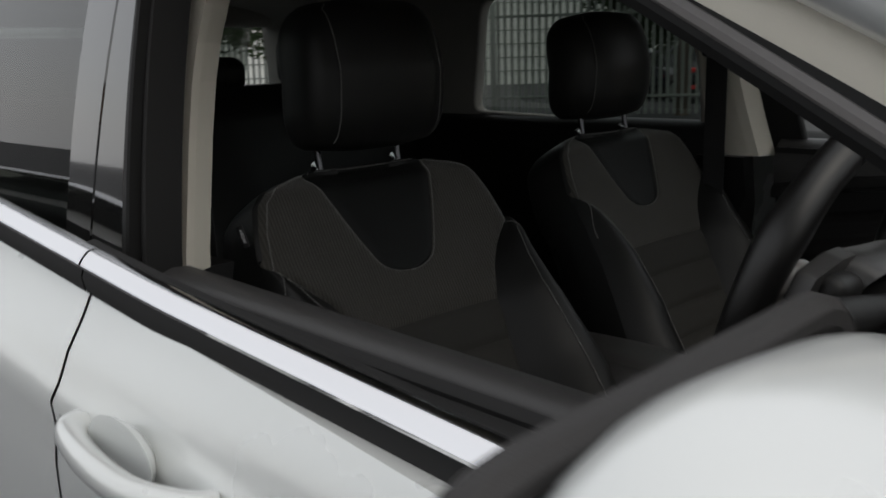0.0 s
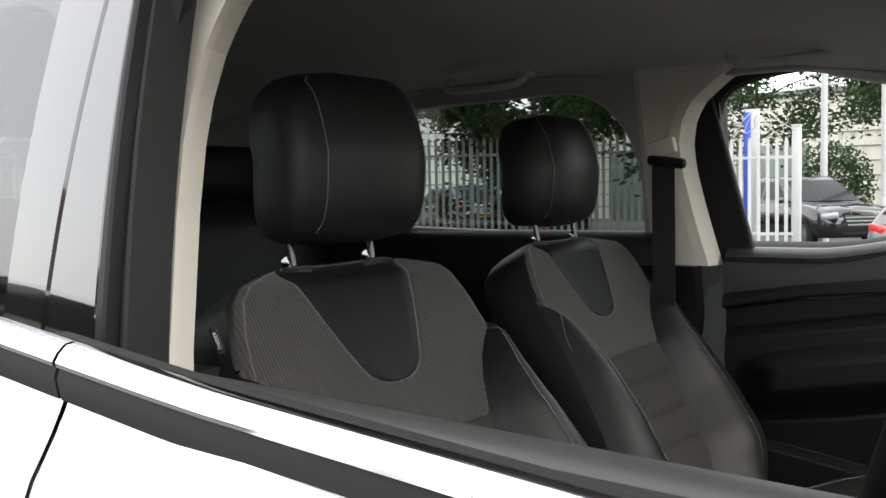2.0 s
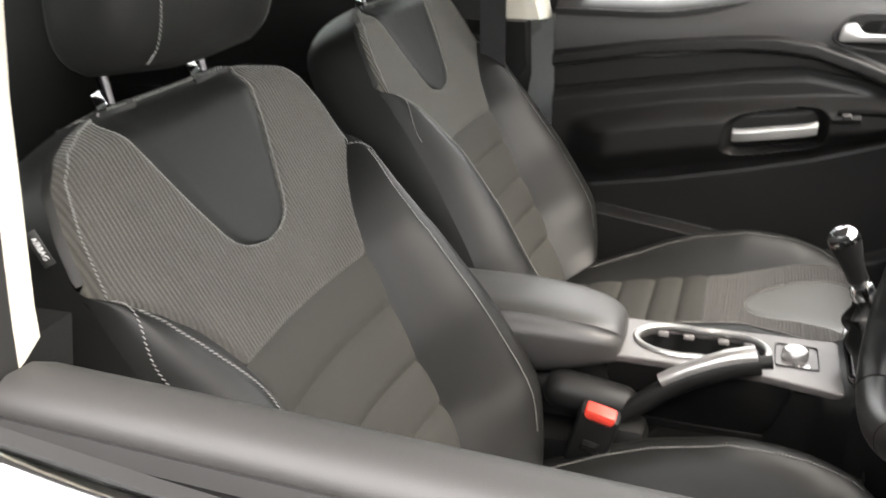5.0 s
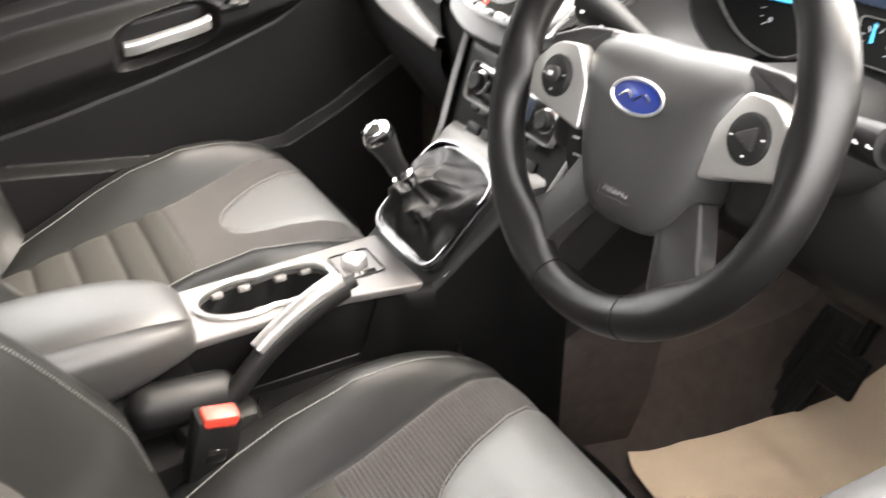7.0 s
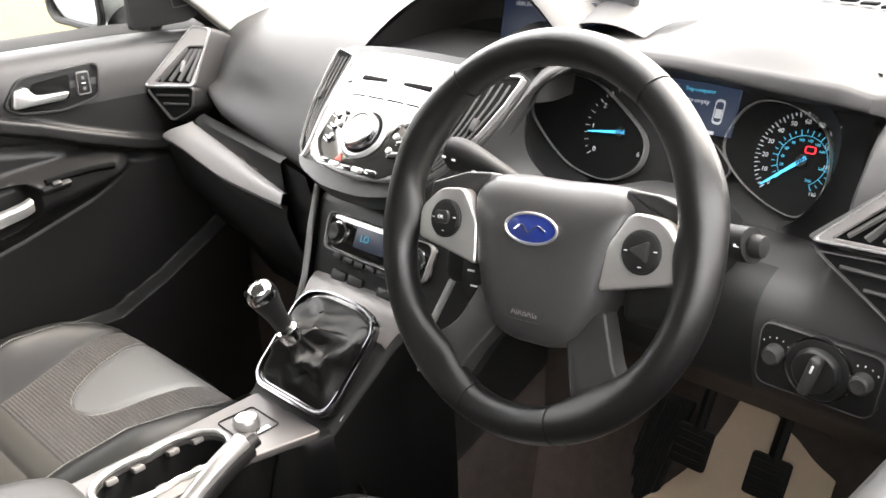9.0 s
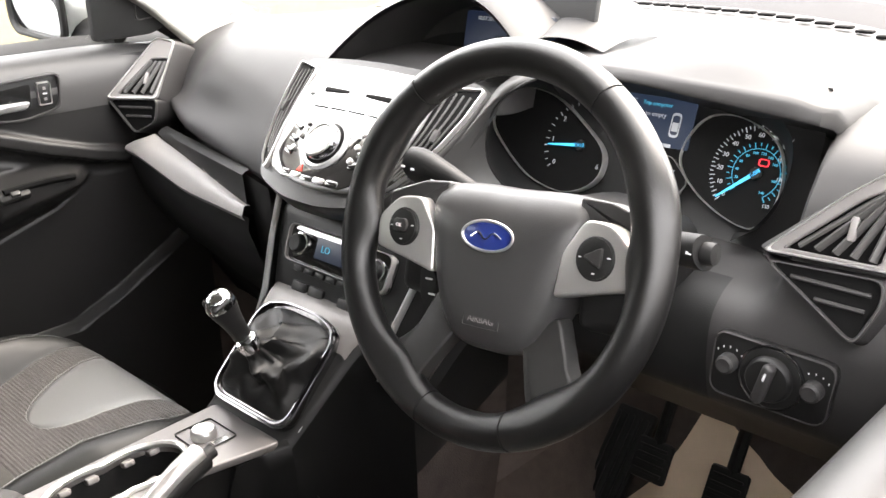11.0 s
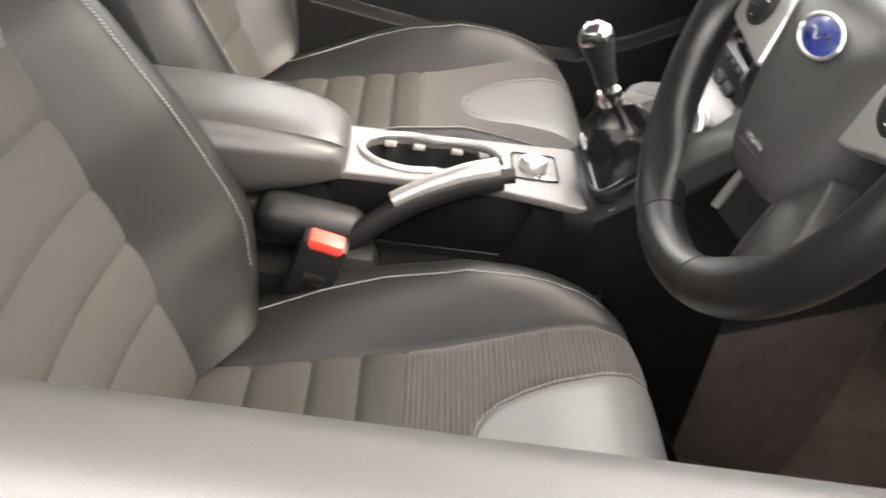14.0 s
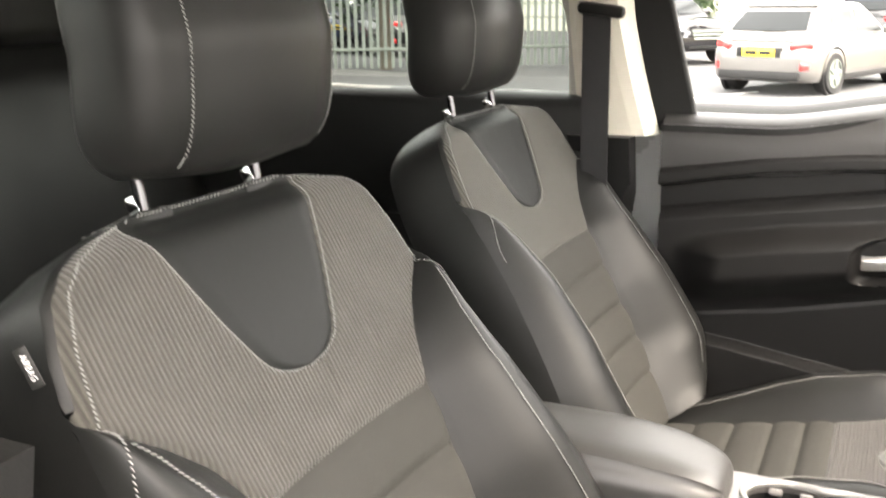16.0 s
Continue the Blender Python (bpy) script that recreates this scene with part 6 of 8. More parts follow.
for sg in (-1, 1):
    hub_part("horn_mark", rbox((0.013, 0.0012, 0.0008), 0, Matrix.Translation((sg * 0.049, 0.010, 0.0222)) @ pose(0, 0, 0, 0, sg * 7, 0)), PIANO, wheel, smooth=0)
    # silver side spokes with round button groups
    sp = rounded([(sg * 0.074, 0.010), (sg * 0.094, 0.040), (sg * 0.122, 0.038), (sg * 0.145, 0.016), (sg * 0.143, -0.013), (sg * 0.110, -0.020), (sg * 0.070, -0.030)], [0.006, 0.008, 0.010, 0.008, 0.006, 0.006, 0.006])
    if sg < 0:
        sp = sp[::-1]
    spoke = hub_part("side_spoke", prism(sp, 0.020, Matrix.Translation((0, 0, -0.006)) @ pose(0, 0, 0, 0, -sg * 4, 0), 0.003, 3), SILVER_DULL, wheel, "satin silver spoke")
    hub_part("button_ring", lathe([(0.0185, 0), (0.0185, 0.004), (0.0175, 0.005)], Matrix.Translation((sg * 0.1085, 0.009, 0.0195)), 28), DASH_HARD, spoke)
    hub_part("button_pad", lathe([(0.0175, 0), (0.0170, 0.006), (0.0135, 0.0075), (0.001, 0.007)], Matrix.Translation((sg * 0.1085, 0.009, 0.0195)), 28), TRIM_LOW, spoke, "round black control buttons")
    key = rounded([(-0.008, -0.006), (0.007, -0.006), (0.010, 0.0), (0.007, 0.007), (-0.008, 0.006)] if sg < 0 else [(-0.009, 0.0), (0.009, -0.009), (0.009, 0.009)], 0.003)
    hub_part("centre_button", prism(key, 0.004, Matrix.Translation((sg * 0.1085, 0.010, 0.0262)), 0.001), SPOKE, spoke)
    if sg < 0:
        lettering("OK", 0.005, HUB @ Matrix.Translation((sg * 0.1085, 0.010, 0.0305)), WHITE_PRINT, spoke)
    for dx, dy in ((-0.0125, 0.0), (0.0145, 0.002), (0.002, -0.0120)):
        hub_part("button_symbol", rbox((0.003, 0.0010, 0.0006), 0, Matrix.Translation((sg * 0.1085 + dx, 0.009 + dy, 0.0268))), WHITE_PRINT, spoke, smooth=0)
    cv = rounded([(sg * 0.074, 0.058), (sg * 0.106, 0.056), (sg * 0.150, 0.042), (sg * 0.153, 0.014), (sg * 0.122, 0.034), (sg * 0.094, 0.036), (sg * 0.076, 0.010)], 0.004)
    hub_part("spoke_cover", prism(cv[::-1] if sg > 0 else cv, 0.018, Matrix.Translation((0, 0, -0.014)), 0.003, 3), WHEEL_PAD, wheel, "soft black cover over the side spoke")
    # lower spokes: a satin face with dark flanks, running into the leather root
    face = rounded([(sg * 0.034, -0.070), (sg * 0.070, -0.046), (sg * 0.090, -0.090), (sg * 0.112, -0.106), (sg * 0.070, -0.142), (sg * 0.060, -0.120)], [0.006, 0.006, 0.012, 0.003, 0.003, 0.012])
    face = face if sum(a[0] * b[1] - b[0] * a[1] for a, b in zip(face, face[1:] + face[:1])) > 0 else face[::-1]
    bm = prism(face, 0.020, Matrix.Translation((0, 0, -0.014)), 0.003, 3)
    for v in bm.verts:
        v.co.z += 0.020 * ease((-0.06 - v.co.y) / 0.07)
    hub_part("lower_spoke", bm, SPOKE, wheel, "dark grey satin lower spoke")
    hub_part("spoke_root", rbox((0.055, 0.10, 0.03), 0.012, Matrix.Translation((sg * 0.105, -0.005, -0.020)) @ pose(0, 0, 0, 0, 0, 0), 3), DASH_HARD, wheel)
# speed-limiter key pad behind the left lower opening
kp = rounded([(-0.100, -0.028), (-0.080, -0.028), (-0.060, -0.070), (-0.080, -0.078), (-0.096, -0.055)], 0.006)
pad2 = hub_part("key_pad", prism(kp[::-1], 0.012, Matrix.Translation((0, 0, -0.010)), 0.002), DASH_HARD, wheel, "black lower key pad")
for k in range(3):
    hub_part("key_legend", rbox((0.009, 0.0018, 0.0005), 0, Matrix.Translation((-0.086 + 0.006 * k, -0.038 - 0.014 * k, 0.0022))), WHITE_PRINT, pad2, smooth=0)

column = thing("steering_column", "black plastic steering column shroud with two control stalks", "steering column")
rows = []
for k in range(9):
    y = 0.668 + 0.21 * k / 8
    w, hgt = 0.062 + 0.014 * k / 8, 0.050 + 0.004 * k / 8
    cz = 1.056 - 0.040 * k / 8
    rows.append([(0.364 + w * math.copysign(abs(math.cos(a)) ** 0.7, math.cos(a)), y, cz + hgt * math.copysign(abs(math.sin(a)) ** 0.7, math.sin(a))) for a in [2 * math.pi * q / 24 for q in range(24)]])
part("shroud", grid(rows, close_u=True, caps=True), DASH_HARD, column, "moulded black column shroud")
for sg, bend in ((-1, 0.014), (1, -0.002)):
    base_x = 0.364 + sg * 0.06
    line = smooth_line([(base_x, 0.715, 1.086), (base_x + sg * 0.045, 0.714, 1.092 + bend * 0.4), (base_x + sg * 0.090, 0.710, 1.097 + bend), (base_x + sg * 0.108, 0.708, 1.099 + bend)], 5)
    n = len(line)
    st = part("stalk", tube(line, [0.0095 + (0.0075 if sg < 0 else 0.0045) * ease(k / n * 1.4) for k in range(n)], 14, flat=1.35), TRIM_LOW, column, "black control stalk")
    e = line[-1]
    part("stalk_tip", lathe([(0.0125, 0), (0.013, 0.005), (0.011, 0.009), (0.001, 0.010)] if sg < 0 else [(0.0095, 0), (0.010, 0.005), (0.009, 0.010), (0.001, 0.011)], Matrix.Translation(e) @ pose(0, 0, 0, 0, sg * 84, 0), 16), TRIM_LOW, st)
    for k in range(3):
        part("stalk_symbol", rbox((0.005, 0.0006, 0.0022), 0, Matrix.Translation(Vector(line[-3 - 3 * k]) + Vector((0, -0.0235 if sg < 0 else -0.0165, 0.004))) @ pose(0, 0, 0, -14, 0, 0)), WHITE_PRINT, st, smooth=0)

# ---- centre console ----
# black plastic made blacker, with the shade of the deep tray in its colour
TRAY_SHADE_BLACK = node_mat("shaded_black_plastic", (0.004, 0.004, 0.004), 0.38, grain=0.1, grain_scale=600, spec=0.16)
console = thing("centre_console", "grey and black centre console with cup holders", "console")
part("console_base", rbox((0.20, 0.86, 0.26), 0.02, Matrix.Translation((0.025, 0.20, 0.555))), TRAY_SHADE_BLACK, console, "black console base")
rows = []
for k in range(41):
    y = 0.24 + 0.36 * k / 40
    top = table(y, (0.24, 0.768), (0.31, 0.768), (0.335, 0.70), (0.515, 0.70), (0.535, 0.768), (0.57, 0.771), (0.60, 0.776))
    wl, wr = table(y, (0.24, 0.052), (0.56, 0.054), (0.60, 0.070)), table(y, (0.24, 0.058), (0.50, 0.056), (0.56, 0.062), (0.60, 0.082))
    rows.append([(-wl - 0.012, y, 0.50), (-wl - 0.004, y, top - 0.03), (-wl, y, top - 0.006), (-wl + 0.008, y, top), (wr - 0.008, y, top), (wr, y, top - 0.006), (wr + 0.004, y, top - 0.03), (wr + 0.010, y, 0.50)])
part("console_spine", grid(rows, close_u=True, caps=True), TRAY_SHADE_BLACK, console, "black moulded console spine")
# raked plinth under the gear lever: grey top, black sides
rows = []
for k in range(25):
    y = 0.585 + 0.165 * k / 24
    z = table(y, (0.585, 0.774), (0.598, 0.777), (0.606, 0.784), (0.69, 0.866), (0.705, 0.877), (0.72, 0.884), (0.75, 0.889))
    wl, wr = table(y, (0.585, 0.078), (0.60, 0.085), (0.70, 0.098), (0.75, 0.122)), table(y, (0.585, 0.074), (0.60, 0.080), (0.70, 0.100), (0.75, 0.128))
    rows.append([(-wl, y, z - 0.014), (-wl + 0.003, y, z - 0.005), (-wl + 0.010, y, z), (0, y, z + 0.002), (wr - 0.010, y, z), (wr - 0.003, y, z - 0.005), (wr, y, z - 0.014)])
part("gear_plinth", grid(rows), DASH_HARD, console, "black raked plinth under the gear lever")
part("stack_foot", grid([[(x * 0.985, y, z + 0.0035) for x, y, z in r[1:-1]] for r in rows[14:]]), SATIN, console, "satin grey panel between heater and gear lever")
for sg in (-1, 1):
    side = []
    for r in rows:
        x, y, z = r[0] if sg < 0 else r[-1]
        side.append([(x, y, z), (x + sg * 0.003, y, z - 0.02), (x + sg * 0.008, y, z - 0.10), (x + sg * 0.010, y, z - 0.20), (x + sg * 0.008, y, 0.42)])
    part("side_skirt", grid(side), TRAY_SHADE_BLACK, console, "black moulded side skirt")
    under = []
    for k in range(7):
        y = 0.75 + 0.16 * k / 6
        x, z = (-0.122 if sg < 0 else 0.128) + sg * 0.022 * k / 6, 0.875 + 0.09 * k / 6
        under.append([(x, y, z), (x + sg * 0.003, y, z - 0.02), (x + sg * 0.008, y, z - 0.10), (x + sg * 0.006, y, z - 0.20)])
    part("stack_cheek", grid(under), DASH_HARD, console)
    low = [[(r[-1][0] - sg * 0.002, r[-1][1], r[-1][2] + 0.012), (r[-1][0] - sg * 0.004, r[-1][1], r[-1][2] - 0.06), (r[-1][0] - sg * 0.030, r[-1][1], 0.52), (r[-1][0] - sg * 0.060, r[-1][1], 0.42)] for r in under]
    part("tunnel_carpet", grid(low), CARPET, console, "dark brown carpet along the tunnel")
# open tray beside the spine
TRAY = [(0.064, 0.385), (0.098, 0.372), (0.122, 0.392), (0.132, 0.44), (0.136, 0.52), (0.130, 0.58), (0.112, 0.615), (0.086, 0.625)]
tray_line = smooth_line([(x, y, table(y, (0.37, 0.690), (0.44, 0.680), (0.52, 0.682), (0.60, 0.690), (0.63, 0.695))) for x, y in TRAY], 5)
part("tray_wall", grid([[(p.x - 0.004, p.y, 0.60) for p in tray_line], [(p.x - 0.003, p.y, p.z - 0.004) for p in tray_line], [(p.x + 0.001, p.y, p.z) for p in tray_line], [(p.x + 0.007, p.y, p.z - 0.002) for p in tray_line], [(p.x + 0.011, p.y, p.z - 0.010) for p in tray_line], [(p.x + 0.018, p.y, 0.50) for p in tray_line]]), TRAY_SHADE_BLACK, console, "black tray wall")
part("tray_floor", rbox((0.09, 0.26, 0.01), 0.003, Matrix.Translation((0.098, 0.50, 0.612))), TRAY_SHADE_BLACK, console)
part("console_apron", rbox((0.050, 0.12, 0.05), 0.022, Matrix.Translation((0.074, 0.300, 0.722)) @ pose(0, 0, 0, -12, 24, 0), 4), DASH_HARD, console, "dark grey console flank by the handbrake")
# top plate with the cup holder opening
pl = rounded([(-0.050, 0.318), (0.054, 0.318), (0.052, 0.50), (0.070, 0.590), (-0.060, 0.590)], 0.006)
hole = []
for k in range(48):
    a = 2 * math.pi * k / 48
    y = 0.425 + 0.082 * math.cos(a)
    w = 0.040 * (max(0, 1 - abs(math.cos(a)) ** 3.0)) ** 0.5 * (1 - 0.12 * math.exp(-((y - 0.425) / 0.014) ** 2))
    hole.append((-0.004 + math.copysign(w, math.sin(a)), y))
bm = holed_panel(pl, [hole], 0.010, 0.002)
bm.transform(Matrix.Translation((0, 0, 0.772)))
part("top_plate", bm, SATIN, console, "satin grey console top plate")
part("cup_rim", tube([(x, y, 0.778) for x, y in hole], 0.0042, 8, closed=True), SILVER, console, "bright cup holder rim")
for x in (-0.050, 0.050):
    part("spine_wall", rbox((0.010, 0.22, 0.075), 0.002, Matrix.Translation((x, 0.425, 0.730))), TRAY_SHADE_BLACK, console)
cup = part("cup_holder", grid([[(x, y, 0.7765) for x, y in hole], [(-0.004 + (x + 0.004) * 0.97, 0.425 + (y - 0.425) * 0.98, 0.76) for x, y in hole], [(-0.004 + (x + 0.004) * 0.88, 0.425 + (y - 0.425) * 0.95, 0.712) for x, y in hole]], close_u=True), DASH_HARD, console, "deep black double cup holder")
part("cup_floor", prism([(-0.004 + (x + 0.004) * 0.86, 0.425 + (y - 0.425) * 0.955) for x, y in hole], 0.003, Matrix.Translation((0, 0, 0.710))), DASH_HARD, cup)
for sg in (-1, 1):
    for y in (0.375, 0.408, 0.452, 0.484):
        part("grip_tab", rbox((0.013, 0.014, 0.007), 0.002, Matrix.Translation((-0.004 + sg * 0.029, y, 0.770)) @ pose(0, 0, 0, 0, sg * 20, 0)), DASH_GREY, cup)
sq = rounded([(-0.030, -0.026), (0.030, -0.026), (0.030, 0.026), (-0.030, 0.026)], 0.006)
dialp = part("dial_plate", ring(sq, shrunk(sq, 0.95), 0.0015, Matrix.Translation((-0.006, 0.540, 0.7775))), DASH_HARD, console)
part("rotary_knob", lathe([(0.016, 0), (0.0155, 0.008), (0.013, 0.011), (0.001, 0.010)], Matrix.Translation((-0.006, 0.538, 0.777)), 24), SILVER_DULL, console, "round silver rotary knob")
for k in range(3):
    for sg in (-1, 1):
        part("plate_slot", rbox((0.003, 0.020, 0.001), 0, Matrix.Translation((-0.006 + sg * (0.020 + 0.0035 * k), 0.545, 0.7775))), PIANO, dialp, smooth=0)

# armrest
arm = thing("armrest", "padded black leather centre armrest", "armrest", at=(0.012, 0.15, 0.70))
rows = []
for k in range(29):
    t = k / 28
    y = -0.22 + 0.40 * (t if t < 0.6 else 0.6 + 0.4 * math.sin((t - 0.6) / 0.4 * math.pi / 2))
    u = max(0.0, (t - 0.6) / 0.4)
    end = math.cos(u * math.pi / 2) ** 0.75 if u < 1 else 0.0
    row = []
    for q in range(36):
        a = 2 * math.pi * q / 36
        c, s = math.cos(a), math.sin(a)
        w = 0.074 * (0.42 + 0.58 * end)
        hz = 0.052 * (0.40 + 0.60 * end) * (1.0 if s > 0 else 1.0 - 0.55 * ease(u * 1.25))
        ridge = 0.005 * ease((0.70 - s) / 0.05) * ease((s - 0.35) / 0.2) if s > 0 else 0.0
        row.append(((w - ridge) * math.copysign(abs(c) ** 0.55, c), y, 0.076 + 0.008 * t - 0.012 * (1 - end) + hz * math.copysign(abs(s) ** 0.62, s)))
    rows.append(row)
part("pad", grid(rows, close_u=True, caps=True), LEATHER_PAD, arm, "smooth black leather pad")
part("box", rbox((0.13, 0.36, 0.06), 0.015, Matrix.Translation((0, -0.03, 0.012))), DASH_HARD, arm)

# handbrake
hb = thing("handbrake", "grey-topped handbrake lever, half raised, with a black button", "handbrake", at=(0.085, 0.33, 0.70))
line = smooth_line([(0.002, -0.02, -0.02), (0.0, 0.02, 0.018), (-0.006, 0.07, 0.060), (-0.014, 0.125, 0.088), (-0.022, 0.165, 0.098)], 6)
part("lever", tube(line, [0.013 + 0.003 * ease(k / len(line)) for k in range(len(line))], 12, flat=0.9), DASH_HARD, hb, "black lever grip")
line2 = [Vector(p) + Vector((-0.001, -0.005, 0.0075)) for p in line[11:]]
part("grip_top", tube(line2, [0.013 + 0.0025 * ease(k / 12) for k in range(len(line2))], 16, flat=0.85), SILVER_DULL, hb, "silver-grey grip top")
part("button", tube([line[-1] - Vector((0, 0.002, 0)), Vector(line[-1]) + Vector((-0.002, 0.014, 0.003))], 0.0085, 10), DASH_HARD, hb, "black release button")
part("gaiter", rbox((0.05, 0.09, 0.04), 0.015, Matrix.Translation((0.0, 0.0, -0.015))), LEATHER, hb)

# belt buckle
bk = thing("belt_buckle", "black seat belt buckle with a red release button", "belt buckle", "belt buckles", at=(0.128, 0.312, 0.700))
m = pose(0, 0, 0, -14, 6, 0)
part("buckle_body", rbox((0.030, 0.050, 0.085), 0.007, m), DASH_HARD, bk, "black buckle body")
part("red_button", rbox((0.022, 0.038, 0.018), 0.004, m @ Matrix.Translation((0.004, 0.0, 0.038))), RED, bk, "bright red release button")
part("buckle_window", rbox((0.002, 0.022, 0.018), 0.001, m @ Matrix.Translation((0.015, 0.0, -0.005))), PIANO, bk)
part("buckle_strap", rbox((0.012, 0.035, 0.14), 0.004, m @ Matrix.Translation((0, -0.005, -0.10))), BELT, bk)
bk2 = copy_thing(bk, Matrix.Translation((-0.140, 0.27, 0.62)))

# gear lever, bezel and boot
KNOB = node_mat("black_knob_leather", (0.008, 0.008, 0.008), 0.36, grain=0.1, grain_scale=1200, vary=0.1, spec=0.35)
GB = Matrix.Translation((-0.002, 0.648, 0.832)) @ pose(0, 0, 0, 44, 0, 0)
gear = thing("gear_lever", "manual gear lever with a polished knob and black leather boot", "gear lever")
bo = rounded([(-0.076, -0.068), (0.076, -0.068), (0.076, 0.060), (0.045, 0.076), (-0.045, 0.076), (-0.076, 0.060)], [0.026, 0.026, 0.022, 0.028, 0.028, 0.022])
bz = part("bezel", ring(bo, shrunk(bo, 0.945), 0.010, GB @ Matrix.Translation((0, 0, 0.0))), POST, gear, "chrome boot bezel")
part("bezel_base", prism(shrunk(bo, 1.03), 0.022, GB @ Matrix.Translation((0, 0, -0.018))), PIANO, gear, "gloss black bezel base")
front_part = [(x, y) for x, y in bo[3:] + bo[:3] if y < -0.02]
front_part.sort(key=lambda p: math.atan2(p[0], -p[1]))
low_line = tube([(x * 1.07, y * 1.13, -0.012) for x, y in front_part], 0.003, 8)
low_line.transform(GB)
part("lower_trim_line", low_line, SILVER, gear)
top_pt = Vector((0.018, 0.600, 0.880))
rows = []
inv = GB.inverted() @ top_pt
for k in range(15):
    t = k / 14
    s = 0.90 * (1 - t) ** 1.35 + 0.13 * t
    row = []
    for i, (x, y) in enumerate(dense(bo, 0.006)):
        a = math.atan2(y, x)
        fold = 1 + 0.24 * math.sin(3 * a + 5 * t) * math.sin(math.pi * t) + 0.17 * math.sin(7 * a - 9 * t + 1) * math.sin(math.pi * t)
        row.append((x * s * fold + inv.x * t ** 1.2, y * s * fold + inv.y * t ** 1.2, 0.004 + (inv.z - 0.004) * t ** 0.8 + 0.010 * math.sin(4 * a + 8 * t) * math.sin(math.pi * t)))
    rows.append(row)
bm = grid(rows, close_u=True, caps="end")
bm.transform(GB)
part("boot", bm, BOOT, gear, "creased black leather boot")
tip = Vector((0.014, 0.573, 0.937))
ax = (tip - top_pt).normalized()
rot = ax.to_track_quat("Z", "Y").to_matrix().to_4x4()
part("collar", lathe([(0.009, -0.010), (0.013, -0.008), (0.0145, 0.0), (0.013, 0.008), (0.009, 0.010)], Matrix.Translation(top_pt + ax * 0.006) @ rot, 20), CHROME, gear, "chrome collar")
part("shaft", lathe([(0.0085, 0), (0.0085, 0.05)], Matrix.Translation(top_pt) @ rot, 12), DASH_HARD, gear)
kn = part("knob", lathe([(0.008, -0.046), (0.0105, -0.042), (0.0105, -0.030), (0.0125, -0.014), (0.0155, 0.000), (0.0162, 0.010), (0.0135, 0.019), (0.008, 0.023), (0.001, 0.024)], Matrix.Translation(tip) @ rot @ Matrix.Diagonal((1.0, 1.12, 1, 1)), 28), KNOB, gear, "glossy black gear knob with a polished top")
part("knob_cap", lathe([(0.0164, 0.006), (0.0167, 0.011), (0.0142, 0.0200), (0.0085, 0.0245), (0.001, 0.0258)], Matrix.Translation(tip) @ rot @ Matrix.Diagonal((1.0, 1.12, 1, 1)), 28), CHROME, kn)
for dx, dy in ((-0.006, 0.006), (0, 0.006), (0.006, 0.006), (-0.006, -0.006), (0, -0.006), (0.006, -0.006)):
    part("shift_mark", rbox((0.0015, 0.004, 0.0008), 0, Matrix.Translation(tip) @ rot @ Matrix.Translation((dx * 0.7, dy * 0.7, 0.0252))), PIANO, kn, smooth=0)
for dx in (-0.0105, 0.0105):
    part("knob_inlay", rbox((0.009, 0.024, 0.013), 0.004, Matrix.Translation(tip) @ rot @ Matrix.Translation((dx, -0.003, 0.0130)) @ pose(0, 0, 0, 0, 42 if dx > 0 else -42, 0), 2), KNOB, kn, "black inlay in the polished cap")

# ---- passenger door trim ----
def door_face(y, z):
    """How far the passenger door's inner face stands in from the side."""
    s1 = table(y, (0.075, 1.000), (0.25, 1.032), (0.40, 1.047), (0.48, 1.050), (0.55, 1.042), (0.62, 1.020), (0.70, 0.990), (0.78, 0.964), (0.97, 0.92))
    s2 = table(y, (0.075, 0.930), (0.30, 0.965), (0.448, 0.988), (0.541, 0.995), (0.637, 0.980), (0.729, 0.950), (0.80, 0.93))
    d = 0.700 + 0.012 * ease((z - 1.085) / 0.05)
    d -= 0.012 * ease((s1 + 0.012 - z) / 0.012) * (1 - ease((s1 - 0.018 - z) / 0.006))
    d += 0.014 * ease((s1 - 0.016 - z) / 0.010)
    d += 0.004 * math.exp(-((z - s2) / 0.004) ** 2)
    d -= 0.010 * ease((s2 - z) / 0.02)
    top = table(y, (0.10, 0.87), (0.30, 0.908), (0.44, 0.928), (0.58, 0.944), (0.70, 0.951), (0.78, 0.945))
    bot = table(y, (0.10, 0.74), (0.30, 0.775), (0.47, 0.812), (0.57, 0.837), (0.70, 0.876), (0.78, 0.915))
    q = (z - bot) / (top - bot)
    out = ease((y - 0.10) / 0.10) * (1 - ease((y - 0.72) / 0.06))
    d -= 0.050 * out * ease(q / 0.55) * ease((1.12 - q) / 0.30)
    d += 0.003 * math.exp(-((q + 0.04) / 0.03) ** 2) * out
    pocket = table(y, (0.075, 0.716), (0.22, 0.700), (0.33, 0.684), (0.45, 0.668), (0.58, 0.655), (0.69, 0.656), (0.79, 0.697), (0.88, 0.745), (0.98, 0.80))
    d -= 0.034 * ease((pocket - z) / 0.010)
    v = (z - 0.886 - 0.17 * (y - 0.497)) / 0.042
    d += 0.034 * (1 - ease((((y - 0.497) / 0.090) ** 4 + v ** 4 - 0.4) / 0.8))
    return -d


DOOR_TRIM = node_mat("moulded_door_plastic", (0.0105, 0.0102, 0.0101), 0.42, grain=0.2, grain_scale=900, vary=0.1, spec=0.26)
card = thing("passenger_door_trim", "black moulded door trim with a silver grip", "door trim")
